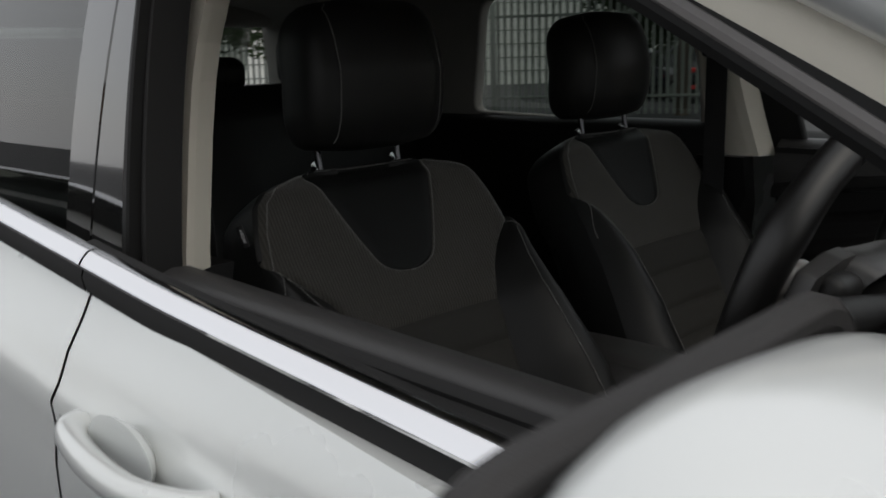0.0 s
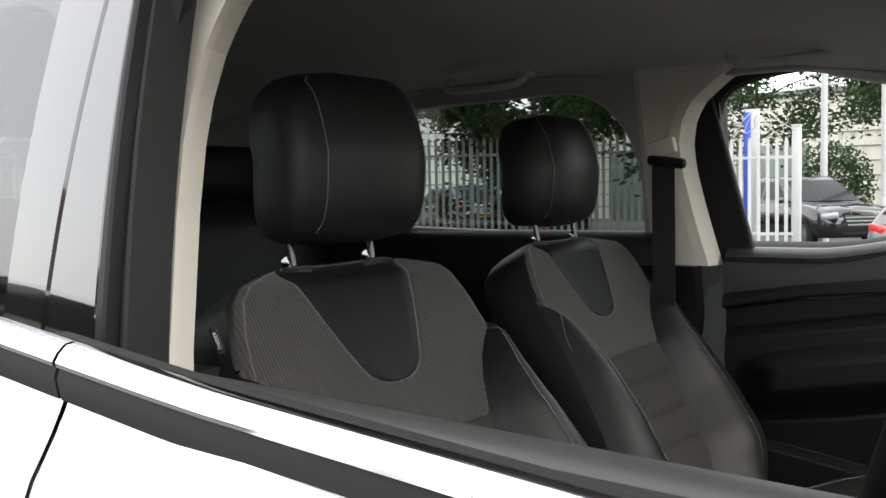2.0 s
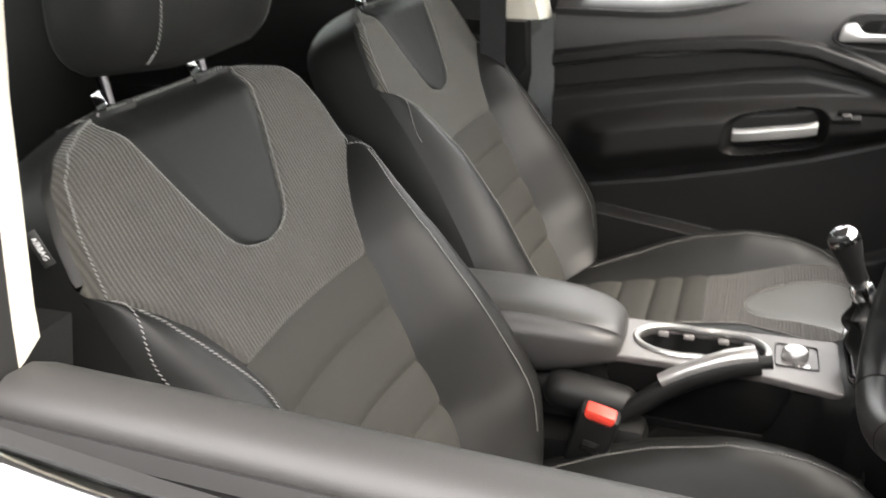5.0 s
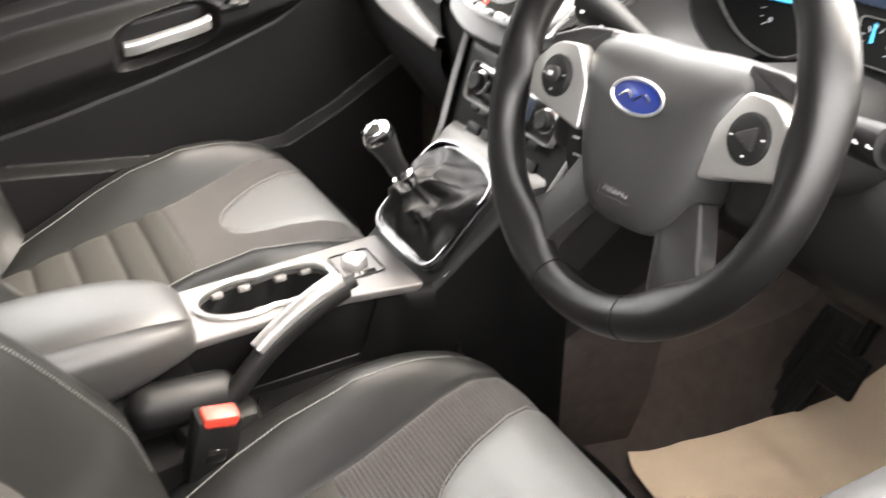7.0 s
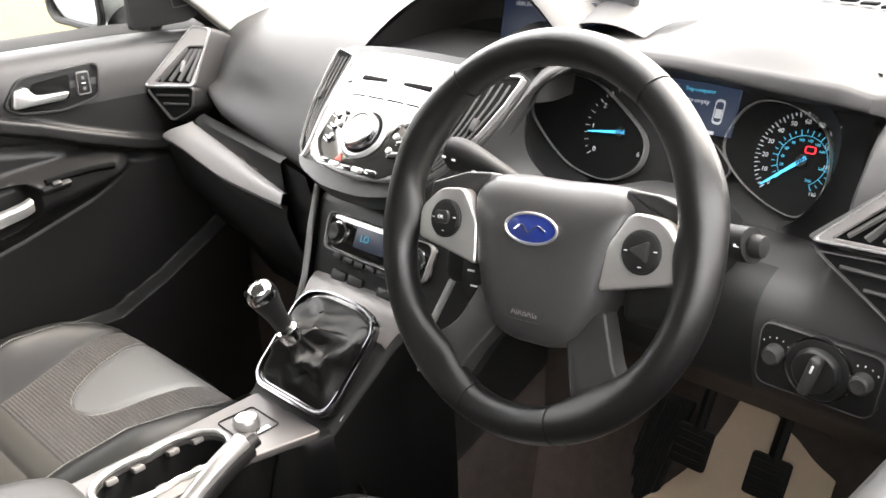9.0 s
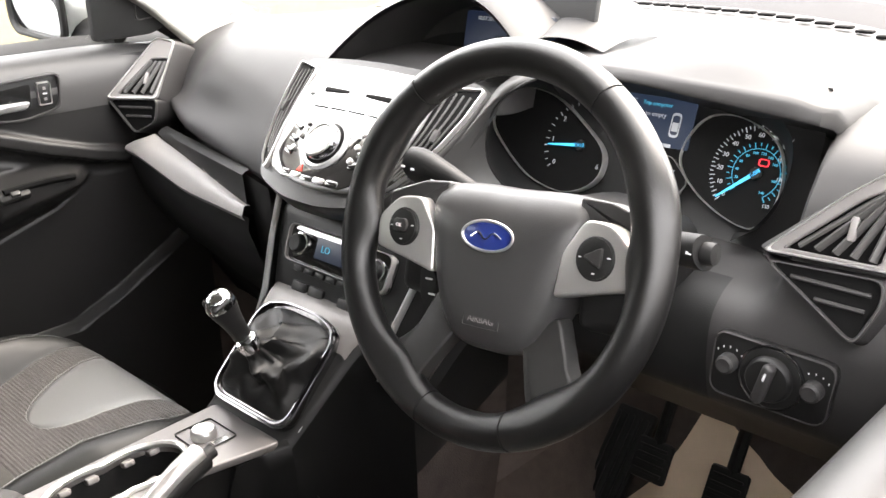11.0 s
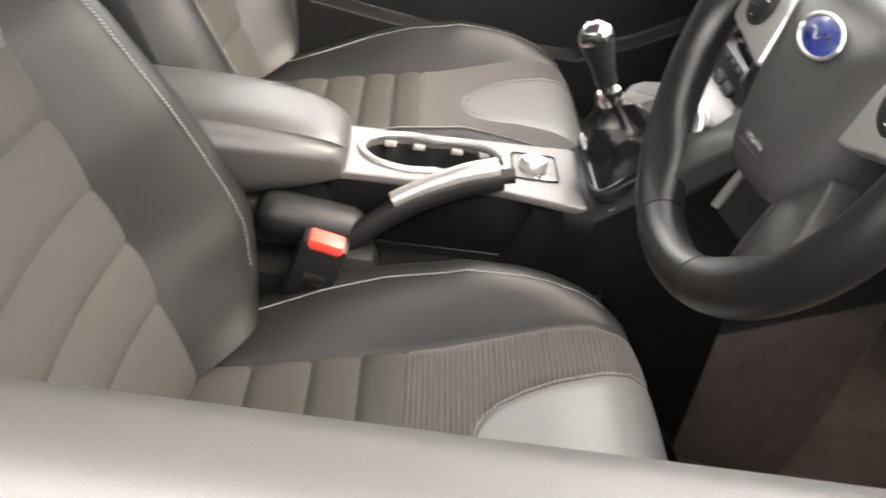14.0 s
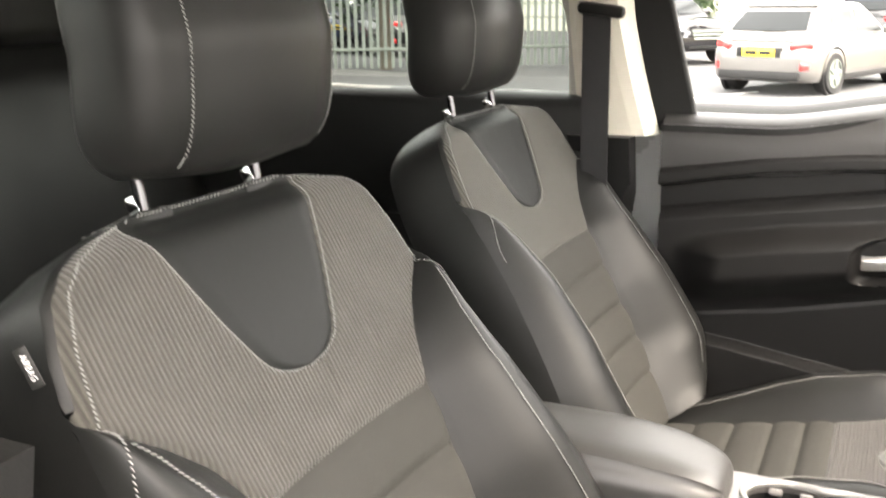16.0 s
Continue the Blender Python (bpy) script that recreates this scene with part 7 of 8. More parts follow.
ys = [0.075 + 0.305 * k / 50 for k in range(50)] + [0.38 + 0.23 * k / 150 for k in range(150)] + [0.61 + 0.365 * k / 70 for k in range(71)]
zs = [0.38 + 0.24 * j / 20 for j in range(20)] + [0.62 + 0.12 * j / 50 for j in range(50)] + [0.74 + 0.34 * j / 130 for j in range(131)] + [1.085 + 0.005 * j for j in range(8)]
part("trim_panel", grid([[(door_face(y, z), y, min(z, 1.090 + 0.030 * ease((y - 0.25) / 0.25))) for z in zs] for y in ys]), DOOR_TRIM, card, "black moulded inner door panel")
# pull grip: a bright bar over a dark bowl, its ends sunk in the armrest
rows = []
for k in range(17):
    t = k / 16
    y = 0.425 + 0.145 * t
    z = 0.880 + 0.024 * t
    x = -0.636 - 0.010 * (abs(2 * t - 1) ** 6)
    rows.append([(x - 0.012, y, z - 0.010), (x + 0.001, y, z - 0.009), (x + 0.004, y, z - 0.002), (x + 0.003, y, z + 0.007), (x - 0.004, y, z + 0.012), (x - 0.014, y, z + 0.012)])
part("pull_grip", grid(rows, close_u=True, caps=True), SILVER, card, "bright silver pull grip")
# solid black bar imitates the shade of a pocket in the armrest
part("armrest_slot", tube(smooth_line([(door_face(y, z) + 0.0005, y, z) for y, z in ((0.60, 0.933), (0.64, 0.936), (0.68, 0.938), (0.72, 0.936))], 6), 0.008, 8, flat=0.7), SHADE_DIAL_BLACK, card, "black bar painted for the shade in the armrest pocket")
sw = part("window_switch", rbox((0.020, 0.050, 0.012), 0.003, Matrix.Translation((door_face(0.62, 0.925) - 0.002, 0.615, 0.926)) @ pose(0, 0, 0, 8, 30, 0)), DASH_HARD, card, "window switch")
part("switch_rocker", rbox((0.010, 0.016, 0.008), 0.003, Matrix.Translation((door_face(0.62, 0.925) + 0.006, 0.615, 0.931)) @ pose(0, 0, 0, 8, 30, 0)), SHOULDER, sw)
# recessed plate with the release lever
rec = rounded([(-0.090, -0.012), (-0.068, -0.026), (0.004, -0.034), (0.068, -0.022), (0.074, 0.034), (-0.060, 0.028)], [0.014, 0.012, 0.02, 0.014, 0.014, 0.020])
hm = Matrix.Translation((-0.697, 0.664, 1.072)) @ pose(0, 0, 0, 90, 0, 90)
rc = part("handle_recess", prism(rec, 0.010, hm @ Matrix.Translation((0, 0, -0.008)), 0.001), DASH_HARD, card, "recessed black handle plate")
part("recess_rim", ring([(x * 1.06, y * 1.10) for x, y in rec], [(x * 0.98, y * 0.97) for x, y in rec], 0.011, hm @ Matrix.Translation((0, 0, -0.005))), DASH, rc, "raised rim round the handle plate")
hole_o = rounded([(-0.060, -0.018), (0.020, -0.016), (0.024, 0.024), (-0.040, 0.018)], 0.008)
part("handle_bowl", prism(hole_o, 0.002, hm @ Matrix.Translation((0, 0, 0.0015))), PIANO, rc, "dark hollow behind the lever")
lev = rounded([(-0.080, -0.018), (0.010, -0.016), (0.018, -0.004), (-0.040, -0.003), (-0.052, 0.016), (-0.074, 0.012)], [0.006, 0.006, 0.005, 0.012, 0.006, 0.008])
part("release_lever", prism(lev, 0.009, hm @ Matrix.Translation((0, 0, 0.003)), 0.003), SILVER, card, "silver release lever")
lk = part("lock_button", rbox((0.006, 0.020, 0.036), 0.003, Matrix.Translation((-0.693, 0.709, 1.077))), DASH_HARD, card, "door lock button with a bright rim")
lk_out = rounded([(-0.0115, -0.0195), (0.0115, -0.0195), (0.0115, 0.0195), (-0.0115, 0.0195)], 0.004)
part("lock_rim", ring(lk_out, shrunk(lk_out, 0.86), 0.006, Matrix.Translation((-0.696, 0.709, 1.077)) @ pose(0, 0, 0, 90, 0, 90)), SILVER_DULL, lk)
part("lock_divider", rbox((0.001, 0.007, 0.002), 0.0003, Matrix.Translation((-0.6895, 0.709, 1.077))), WHITE_PRINT, lk, smooth=0)
for dz in (-0.009, 0.009):
    part("lock_symbol", rbox((0.001, 0.005, 0.005), 0.0003, Matrix.Translation((-0.6895, 0.709, 1.077 + dz))), DASH_GREY, lk, smooth=0)

# ---- footwell ----
def pedal(x, y, z, w, h, lean):
    p = thing("pedal", "black rubber-faced foot pedal", "pedal", "pedals", at=(x, y, z))
    part("pad", rbox((w, 0.014, h), 0.006, pose(0, 0, 0, lean, 0, 0)), RUBBER, p)
    part("arm", tube(smooth_line([(0, 0.012, h * 0.2), (0.004, 0.06, 0.12), (0.006, 0.12, 0.26)]), 0.009, 8, flat=1.5), DASH_HARD, p)
    for k in range(4):
        part("tread_bar", rbox((w * 0.8, 0.004, 0.005), 0.001, pose(0, 0, 0, lean, 0, 0) @ Matrix.Translation((0, -0.008, -h * 0.3 + h * 0.2 * k))), RUBBER, p)


pedal(0.365, 1.16, 0.545, 0.062, 0.066, -28)
pedal(0.235, 1.17, 0.535, 0.062, 0.066, -28)
pedal(0.500, 1.27, 0.500, 0.048, 0.12, -24)
rest = thing("footrest", "ribbed black rubber driver footrest", "footrest", at=(0.118, 1.25, 0.43))
part("plate", rbox((0.075, 0.02, 0.22), 0.006, pose(0, 0, 0, -42, 0, 0)), RUBBER, rest)
for k in range(5):
    part("rib", rbox((0.006, 0.006, 0.19), 0.002, pose(0, 0, 0, -42, 0, 0) @ Matrix.Translation((-0.028 + 0.014 * k, -0.012, 0))), RUBBER, rest)
mat = thing("paper_mat", "crumpled brown kraft paper floor mat", "floor mat")
A, B, C, D = Vector((0.110, 0.90)), Vector((0.185, 1.46)), Vector((0.388, 1.37)), Vector((0.48, 0.84))
rows = []
for j in range(33):
    v = j / 32
    row = []
    for i in range(33):
        u = i / 32
        p = (A * (1 - u) + D * u) * (1 - v) + (B * (1 - u) + C * u) * v
        crease = 0.010 * noise.noise(Vector((p.x * 9, p.y * 9, 0))) + 0.006 * abs(noise.noise(Vector((p.x * 21, p.y * 17, 3))))
        row.append((p.x, p.y, pan_z(p.x, p.y) + 0.018 + crease))
    rows.append(row)
bm = grid(rows)
bmesh.ops.solidify(bm, geom=bm.faces[:], thickness=0.001)
part("sheet", bm, KRAFT, mat)

# ---- outside: car park, fence, gate, trees, parked cars, sheds ----
ASPHALT = node_mat("asphalt", (0.065, 0.065, 0.067), 0.9, grain=0.8, grain_scale=120, vary=0.25, vary_scale=0.8, spec=0.3)
GALV = node_mat("galvanised_steel", (0.17, 0.19, 0.17), 0.5, metal=0.4, vary=0.15, vary_scale=3)
GATE_WHITE = node_mat("pale_grey_gate_paint", (0.42, 0.43, 0.42), 0.5, vary=0.12, vary_scale=4)
SHED = node_mat("cream_sheet_cladding", (0.60, 0.58, 0.50), 0.6, vary=0.08, vary_scale=0.5)
SHED_WHITE = node_mat("white_sheet_cladding", (0.66, 0.68, 0.64), 0.6, vary=0.08, vary_scale=0.5)
LEAF = node_mat("green_leaf", (0.036, 0.068, 0.020), 0.6, vary=0.5, vary_scale=1.2)
BARK = node_mat("grey_bark", (0.12, 0.10, 0.08), 0.9, vary=0.3, vary_scale=8)
GRASS = node_mat("dry_verge_grass", (0.075, 0.055, 0.008), 0.9, vary=0.7, vary_scale=2.2)
BRICK = node_mat("red_brown_brick", (0.24, 0.12, 0.08), 0.85, vary=0.3, vary_scale=2)
SIGN_BLUE = node_mat("blue_sign_paint", (0.03, 0.07, 0.42), 0.4, vary=0.05)
PLATE_YELLOW = node_mat("yellow_plate", (0.75, 0.50, 0.03), 0.5, vary=0.03)
LAMP_RED = node_mat("red_lamp_lens", (0.55, 0.02, 0.02), 0.2, coat=0.5, vary=0.1)
LAMP_CLEAR = node_mat("clear_lamp_lens", (0.30, 0.31, 0.32), 0.15, metal=0.3, vary=0.1)
CAR_GLASS = node_mat("parked_car_glass", (0.012, 0.014, 0.015), 0.12, vary=0.1, rough_vary=0.02, spec=0.12)
LINE_WHITE = node_mat("worn_white_line", (0.55, 0.55, 0.53), 0.8, vary=0.3, vary_scale=6)

ground = tagged(mesh_ob("ground", grid([[(-400 + 100 * i, -400 + 100 * j, GROUND) for i in range(9)] for j in range(9)]), ASPHALT), "grey worn asphalt car park surface", "ground", kind="structure")
verge = tagged(mesh_ob("verge", grid([[(-6.0 - 1.2 * i, 1.5 + 2.2 * j, GROUND + 0.03 + 0.05 * noise.noise(Vector((i, j, 0)))) for i in range(15)] for j in range(16)]), GRASS), "dry yellow-green grass verge", "grass", kind="structure")
kerb = thing("kerb", "low grey concrete kerb along the verge", "kerb", kind="structure")
for k in range(24):
    part("kerb_stone", rbox((0.14, 0.90, 0.14), 0.02, Matrix.Translation((-5.9, 1.9 + 0.915 * k, GROUND + 0.04))), GALV, kerb)


def yard(x, y, z=0.0):
    """A place on the car park, measured from the car's window."""
    return (1.0 + 1.13 * (x - 1.0), 0.5 + 1.13 * (y - 0.5), GROUND + z)


def fence_run(name, label, a, b, height, material, pitch=0.155, hole=()):
    """Steel palisade: pointed pales on two rails between posts."""
    a, b = Vector(yard(*a)), Vector(yard(*b))
    run = (b - a).length
    d = (b - a).normalized()
    turn = math.degrees(math.atan2(d.y, d.x))
    f = thing(name, label, "fence", at=tuple(a))
    f.rotation_euler = (0, 0, radians(turn))
    pale = prism([(-0.034, 0.05), (0.034, 0.05), (0.034, height - 0.10), (0.016, height), (0.0, height - 0.05), (-0.016, height), (-0.034, height - 0.10)], 0.012, pose(0, 0, 0, 90, 0, 0))
    n = int(run / pitch)
    first = part("pale", pale, material, f, smooth=0)
    first.location = (0.1, -0.03, 0)
    for k in range(1, n):
        o = first.copy()
        scene.collection.objects.link(o)
        o.parent = f
        o.location = (0.1 + pitch * k, -0.03, 0)
    for z in (0.45, height - 0.42):
        part("rail", rbox((run, 0.045, 0.06), 0.005, Matrix.Translation((run / 2, 0, z))), material, f)
    for k in range(int(run / 2.75) + 1):
        part("post", rbox((0.09, 0.09, height - 0.1), 0.006, Matrix.Translation((2.75 * k, 0.05, (height - 0.1) / 2))), material, f)
    return f


fence_run("palisade_fence", "grey-green galvanised steel palisade fence", (-16.6, -5.3, 0), (-7.0, -22.0, 0), 2.65, GALV)
fence_run("steel_gate", "open pale grey palisade gate leaf", (-15.6, -4.90, 0), (-15.9, -3.80, 0), 2.42, GATE_WHITE, 0.175)
post = thing("gate_post", "square pale grey steel gate post", "gate post", at=yard(-15.95, -3.76))
part("shaft", rbox((0.16, 0.16, 2.62), 0.01, Matrix.Translation((0, 0, 1.31))), GATE_WHITE, post)
part("cap", rbox((0.19, 0.19, 0.03), 0.008, Matrix.Translation((0, 0, 2.63))), GATE_WHITE, post)
coil = thing("barbed_coil", "loose coil of barbed wire over the gate", "barbed wire", at=yard(-15.7, -4.35, 2.52))
pts = [(0.20 * math.cos(a * 0.8), -0.55 + 0.0125 * k + 0.16 * math.sin(a * 0.9), 0.16 + (0.20 + 0.04 * math.sin(a * 0.31)) * math.sin(a * 0.8 + 0.6)) for k, a in enumerate([k * 0.42 for k in range(90)])]
part("wire", tube(pts, 0.010, 5), GATE_WHITE, coil)
sign = thing("sign_post", "white and blue dealer sign post", "sign post", at=yard(-16.4, -4.78))
part("white_panel", rbox((0.10, 0.28, 3.05), 0.01, Matrix.Translation((0, 0.12, 1.525))), GATE_WHITE, sign)
part("blue_panel", rbox((0.11, 0.15, 2.95), 0.01, Matrix.Translation((0.004, 0.02, 1.51))), SIGN_BLUE, sign)


def lamp_post(x, y, h, arm):
    p = thing("lamp_post", "tall pale grey steel lamp post", "lamp post", "lamp posts", at=(x, y, GROUND))
    part("base", lathe([(0.12, 0), (0.12, 1.0), (0.085, 1.1)], None, 16), GATE_WHITE, p)
    part("shaft", tube([(0, 0, 0.9), (0, 0, h * 0.6), (0, 0, h)], [0.085, 0.08, 0.075], 12), GATE_WHITE, p)
    part("bracket", tube([(0.0, -0.5, arm - 0.03), (0, 0, arm + 0.03), (0.0, 0.5, arm + 0.05)], 0.028, 8), GATE_WHITE, p)
    part("lantern", rbox((0.2, 0.5, 0.10), 0.03, Matrix.Translation((0, 0.25, h))), GATE_WHITE, p)


lamp_post(-23.0, -4.92, 6.6, 3.85)
lamp_post(-23.2, -3.58, 7.0, 6.2)


def parked_car(label, x, y, turn, paint, length=4.05, width=1.74, height=1.47, suv=False, plate=True):
    """A hatchback or sport utility car: shell, glass, lamps, bumpers, wheels; its front towards +y before it is turned."""
    c = thing("parked_car", label, "car", "parked cars", at=(x, y, GROUND))
    c.rotation_euler = (0, 0, radians(turn))
    L, W, H = length / 2, width / 2, height
    wr = 0.35 if suv else 0.31
    sill, belt_z = (0.30, 0.99 * H / 1.6) if suv else (0.20, 0.90 * H / 1.47)
    waist = 0.60 * belt_z
    corner = 0.30

    def plan(hw, back, front, r):
        """Rounded outline of a level, from the nose's middle round and back."""
        pts = []
        for cx, cy, a0 in ((hw - r, front - r, 0), (-hw + r, front - r, 90), (-hw + r, back + r, 180), (hw - r, back + r, 270)):
            arc = [(cx + r * math.cos(radians(a0 + 11.25 * q)), cy + r * math.sin(radians(a0 + 11.25 * q))) for q in range(9)]
            if pts:
                (ax0, ay0), (bx0, by0) = pts[-1], arc[0]
                pts += [(ax0 + (bx0 - ax0) * q / 10, ay0 + (by0 - ay0) * q / 10) for q in range(1, 10)]
            pts += arc
        (ax0, ay0), (bx0, by0) = pts[-1], pts[0]
        return pts + [(ax0 + (bx0 - ax0) * q / 10, ay0 + (by0 - ay0) * q / 10) for q in range(1, 10)]

    def lid(yy):
        return table(yy / L, (-1.0, belt_z), (0.42, belt_z), (0.62, belt_z - 0.03), (0.82, belt_z - 0.10), (0.93, belt_z - 0.19), (1.0, belt_z - 0.30))

    rows = []
    base_line = plan(W, -L, L, corner)
    for f, k, inset in ((0.0, 0.93, 0.06), (0.10, 0.975, 0.02), (0.30, 0.995, 0.0), (0.55, 1.0, 0.0), (0.70, 0.992, 0.0), (0.74, 0.980, 0.01), (0.90, 0.955, 0.04), (0.97, 0.93, 0.07), (1.0, 0.89, 0.10), (1.012, 0.6, 0.16), (1.016, 0.2, 0.2), (1.016, 0.01, 0.22)):
        rows.append([(px * k, py * (1 - inset * abs(py / L) ** 6), sill + f * (lid(py) - sill)) for px, py in base_line])
    body = part("body", grid(rows, close_u=True, caps=True), paint, c)
    # cabin: roof and posts as one skin, the panes lie on it
    top = H - belt_z

    def cab(k):
        return W * (0.925 - 0.19 * k ** 1.2), -L * (0.955 - (0.17 if suv else 0.24) * k - 0.04 * k * k), L * (0.46 - 0.40 * k - 0.03 * k * k)

    rows = []
    for k in (0.0, 0.2, 0.4, 0.6, 0.8, 0.92, 1.0):
        hw, bk, ft = cab(k)
        rows.append([(px, py, belt_z - 0.03 + top * (k if k < 0.9 else 0.9 + (k - 0.9) * 0.6)) for px, py in plan(hw, bk, ft, 0.16)])
    for q in (0.9, 0.6, 0.2, 0.01):
        rows.append([(px * q, py * q + (1 - q) * 0.5 * (bk + ft), H - 0.035 + 0.035 * (1 - q * q)) for px, py in plan(hw, bk, ft, 0.16)])
    part("roof", grid(rows, close_u=True, caps="end"), paint, c)

    def pane(name, point, k0, k1):
        part(name, grid([[point(u / 8, k0 + (k1 - k0) * q / 6) for u in range(9)] for q in range(7)]), CAR_GLASS, c, "dark glass")

    def level(k):
        return belt_z - 0.03 + top * k

    pane("rear_window", lambda u, k: ((u - 0.5) * 2 * (cab(k)[0] - 0.13), cab(k)[1] - 0.006 - 0.02 * (1 - (2 * u - 1) ** 2), level(k)), 0.28, 0.80)
    pane("windscreen", lambda u, k: ((u - 0.5) * 2 * (cab(k)[0] - 0.10), cab(k)[2] + 0.006 + 0.03 * (1 - (2 * u - 1) ** 2), level(k)), 0.12, 0.86)
    for sg in (-1, 1):
        for y0, y1, lean0, lean1 in ((-0.66, -0.24, 0.10, 0.0), (-0.20, 0.34, 0.0, -0.38)):
            pane("side_window", lambda u, k: (sg * (cab(k)[0] + 0.006), L * (y0 + lean0 * k + (y1 - y0 + (lean1 - lean0) * k) * u), level(k)), 0.16, 0.82)
        lamp = rbox((0.34, 0.24, 0.15), 0.05, Matrix.Translation((sg * (W - 0.25), -L + 0.17, belt_z - 0.10)) @ pose(0, 0, 0, 0, -sg * 8, sg * 24), 3)
        part("rear_lamp", lamp, LAMP_RED, c, "red rear lamp")
        part("head_lamp", rbox((0.36, 0.30, 0.14), 0.05, Matrix.Translation((sg * (W - 0.26), L - 0.22, belt_z - 0.27)) @ pose(0, 0, 0, 0, sg * 8, -sg * 34), 3), LAMP_CLEAR, c, "clear headlamp")
        part("fog_lamp", rbox((0.22, 0.14, 0.11), 0.03, Matrix.Translation((sg * (W - 0.30), L - 0.12, sill + 0.16)) @ pose(0, 0, 0, 0, 0, -sg * 22), 2), LAMP_CLEAR, c)
        part("rear_reflector", rbox((0.14, 0.10, 0.12), 0.02, Matrix.Translation((sg * (W - 0.16), -L + 0.09, sill + 0.24)) @ pose(0, 0, 0, 0, 0, sg * 40), 2), LAMP_RED, c)
        part("mirror", rbox((0.20, 0.12, 0.13), 0.045, Matrix.Translation((sg * (W + 0.06), 0.26 * L, belt_z + 0.07)), 3), paint, c)
        part("side_sill", rbox((0.06, 1.1 * L, 0.10), 0.02, Matrix.Translation((sg * (W - 0.04), 0.0, sill + 0.04))), RUBBER, c)
        for t in (-0.62, 0.61):
            axle = pose(sg * (W - 0.10), t * L, wr, 0, 90 * sg, 0)
            part("wheel_arch", lathe([(0.001, 0.088), (wr + 0.035, 0.088), (wr + 0.06, 0.108), (wr + 0.075, 0.10), (wr + 0.075, 0.05)], Matrix.Translation((0, 0, 0.02)) @ axle, 28), RUBBER if suv else DASH_HARD, c, "dark wheel arch")
            wh = part("wheel", lathe([(wr * 0.62, -0.10), (wr * 0.92, -0.11), (wr, -0.08), (wr, 0.09), (wr * 0.93, 0.118), (wr * 0.66, 0.116), (wr * 0.62, 0.09), (0.001, 0.08)], axle, 28), RUBBER, c)
            part("rim", lathe([(wr * 0.66, 0.095), (wr * 0.69, 0.122), (wr * 0.64, 0.124), (wr * 0.62, 0.09)], axle, 28), GALV, wh)
            for q in range(5):
                part("rim_spoke", rbox((0.06, wr * 0.64, 0.03), 0.008, axle @ pose(0, 0, 0, 0, 0, 72 * q + 8) @ Matrix.Translation((0, wr * 0.34, 0.106))), GALV, wh)
            part("hub_cap", lathe([(0.06, 0.10), (0.055, 0.125), (0.001, 0.128)], axle, 16), GALV, wh)
    for k in range(3):
        part("grille_bar", rbox((0.86 - 0.04 * k, 0.05, 0.045), 0.012, Matrix.Translation((0, L - 0.035 + 0.008 * k, belt_z - 0.30 - 0.075 * k))), GALV if suv else DASH_HARD, c)
    part("front_grille", rbox((0.90, 0.06, 0.24), 0.03, Matrix.Translation((0, L - 0.05, belt_z - 0.37))), RUBBER, c)
    part("front_intake", rbox((1.0, 0.08, 0.12), 0.03, Matrix.Translation((0, L - 0.045, sill + 0.12))), RUBBER, c)
    part("rear_bumper", rbox((W * 1.55, 0.10, 0.14), 0.04, Matrix.Translation((0, -L + 0.035, sill + 0.10))), RUBBER, c, "dark lower bumper")
    part("plate_recess", rbox((0.74, 0.04, 0.16), 0.02, Matrix.Translation((0, -L + 0.018, waist + 0.13))), RUBBER, c)
    part("wiper", tube([(0.0, -L * 0.94, belt_z + 0.10), (0.35, -L * 0.945, belt_z + 0.11)], 0.012, 6), RUBBER, c)
    part("roof_spoiler", rbox((W * 1.36, 0.16, 0.035), 0.012, Matrix.Translation((0, cab(1.0)[1] + 0.01, H - 0.055))), paint, c)
    if plate:
        pl = part("rear_plate", rbox((0.52, 0.02, 0.115), 0.004, Matrix.Translation((0, -L - 0.008, waist + 0.13))), PLATE_YELLOW, c, "yellow rear plate with plain dark bars")
        for k in (-1, 1):
            part("plate_bar", rbox((0.18, 0.004, 0.06), 0.002, Matrix.Translation((k * 0.115, -L - 0.019, waist + 0.13))), DASH_HARD, pl)
    return c


CAR_BLACK = node_mat("black_car_paint", (0.006, 0.006, 0.007), 0.15, coat=0.35, vary=0.05)
CAR_SILVER = node_mat("silver_car_paint", (0.11, 0.105, 0.10), 0.35, metal=0.2, coat=0.7, vary=0.04)
CAR_RED = node_mat("red_car_paint", (0.40, 0.02, 0.03), 0.2, coat=0.8, vary=0.05)
CAR_WHITE = node_mat("white_car_paint", (0.72, 0.72, 0.71), 0.25, coat=0.8, vary=0.03)
CAR_BLUE = node_mat("dark_blue_car_paint", (0.03, 0.04, 0.08), 0.2, coat=0.8, vary=0.05)
parked_car("silver-grey hatchback parked on the car park", -15.75, -0.85, 70, CAR_SILVER, 4.05, 1.68, 1.36)
parked_car("glossy black sport utility car parked by the gate", -21.4, -4.95, -45, CAR_BLACK, 4.5, 1.85, 1.66, True, False)
parked_car("dark sport utility car behind the fence", -23.0, -16.1, 150, CAR_BLUE, 4.5, 1.85, 1.66, True)
parked_car("dark green estate car behind the fence", -22.5, -13.1, 150, CAR_BLACK, 4.5, 1.82, 1.55)
parked_car("red hatchback behind the fence", -18.3, -22.4, 40, CAR_RED)
parked_car("white hatchback in the far row", -27.8, 3.3, 80, CAR_WHITE)
parked_car("dark hatchback in the far row", -28.3, -0.3, 80, CAR_BLACK)
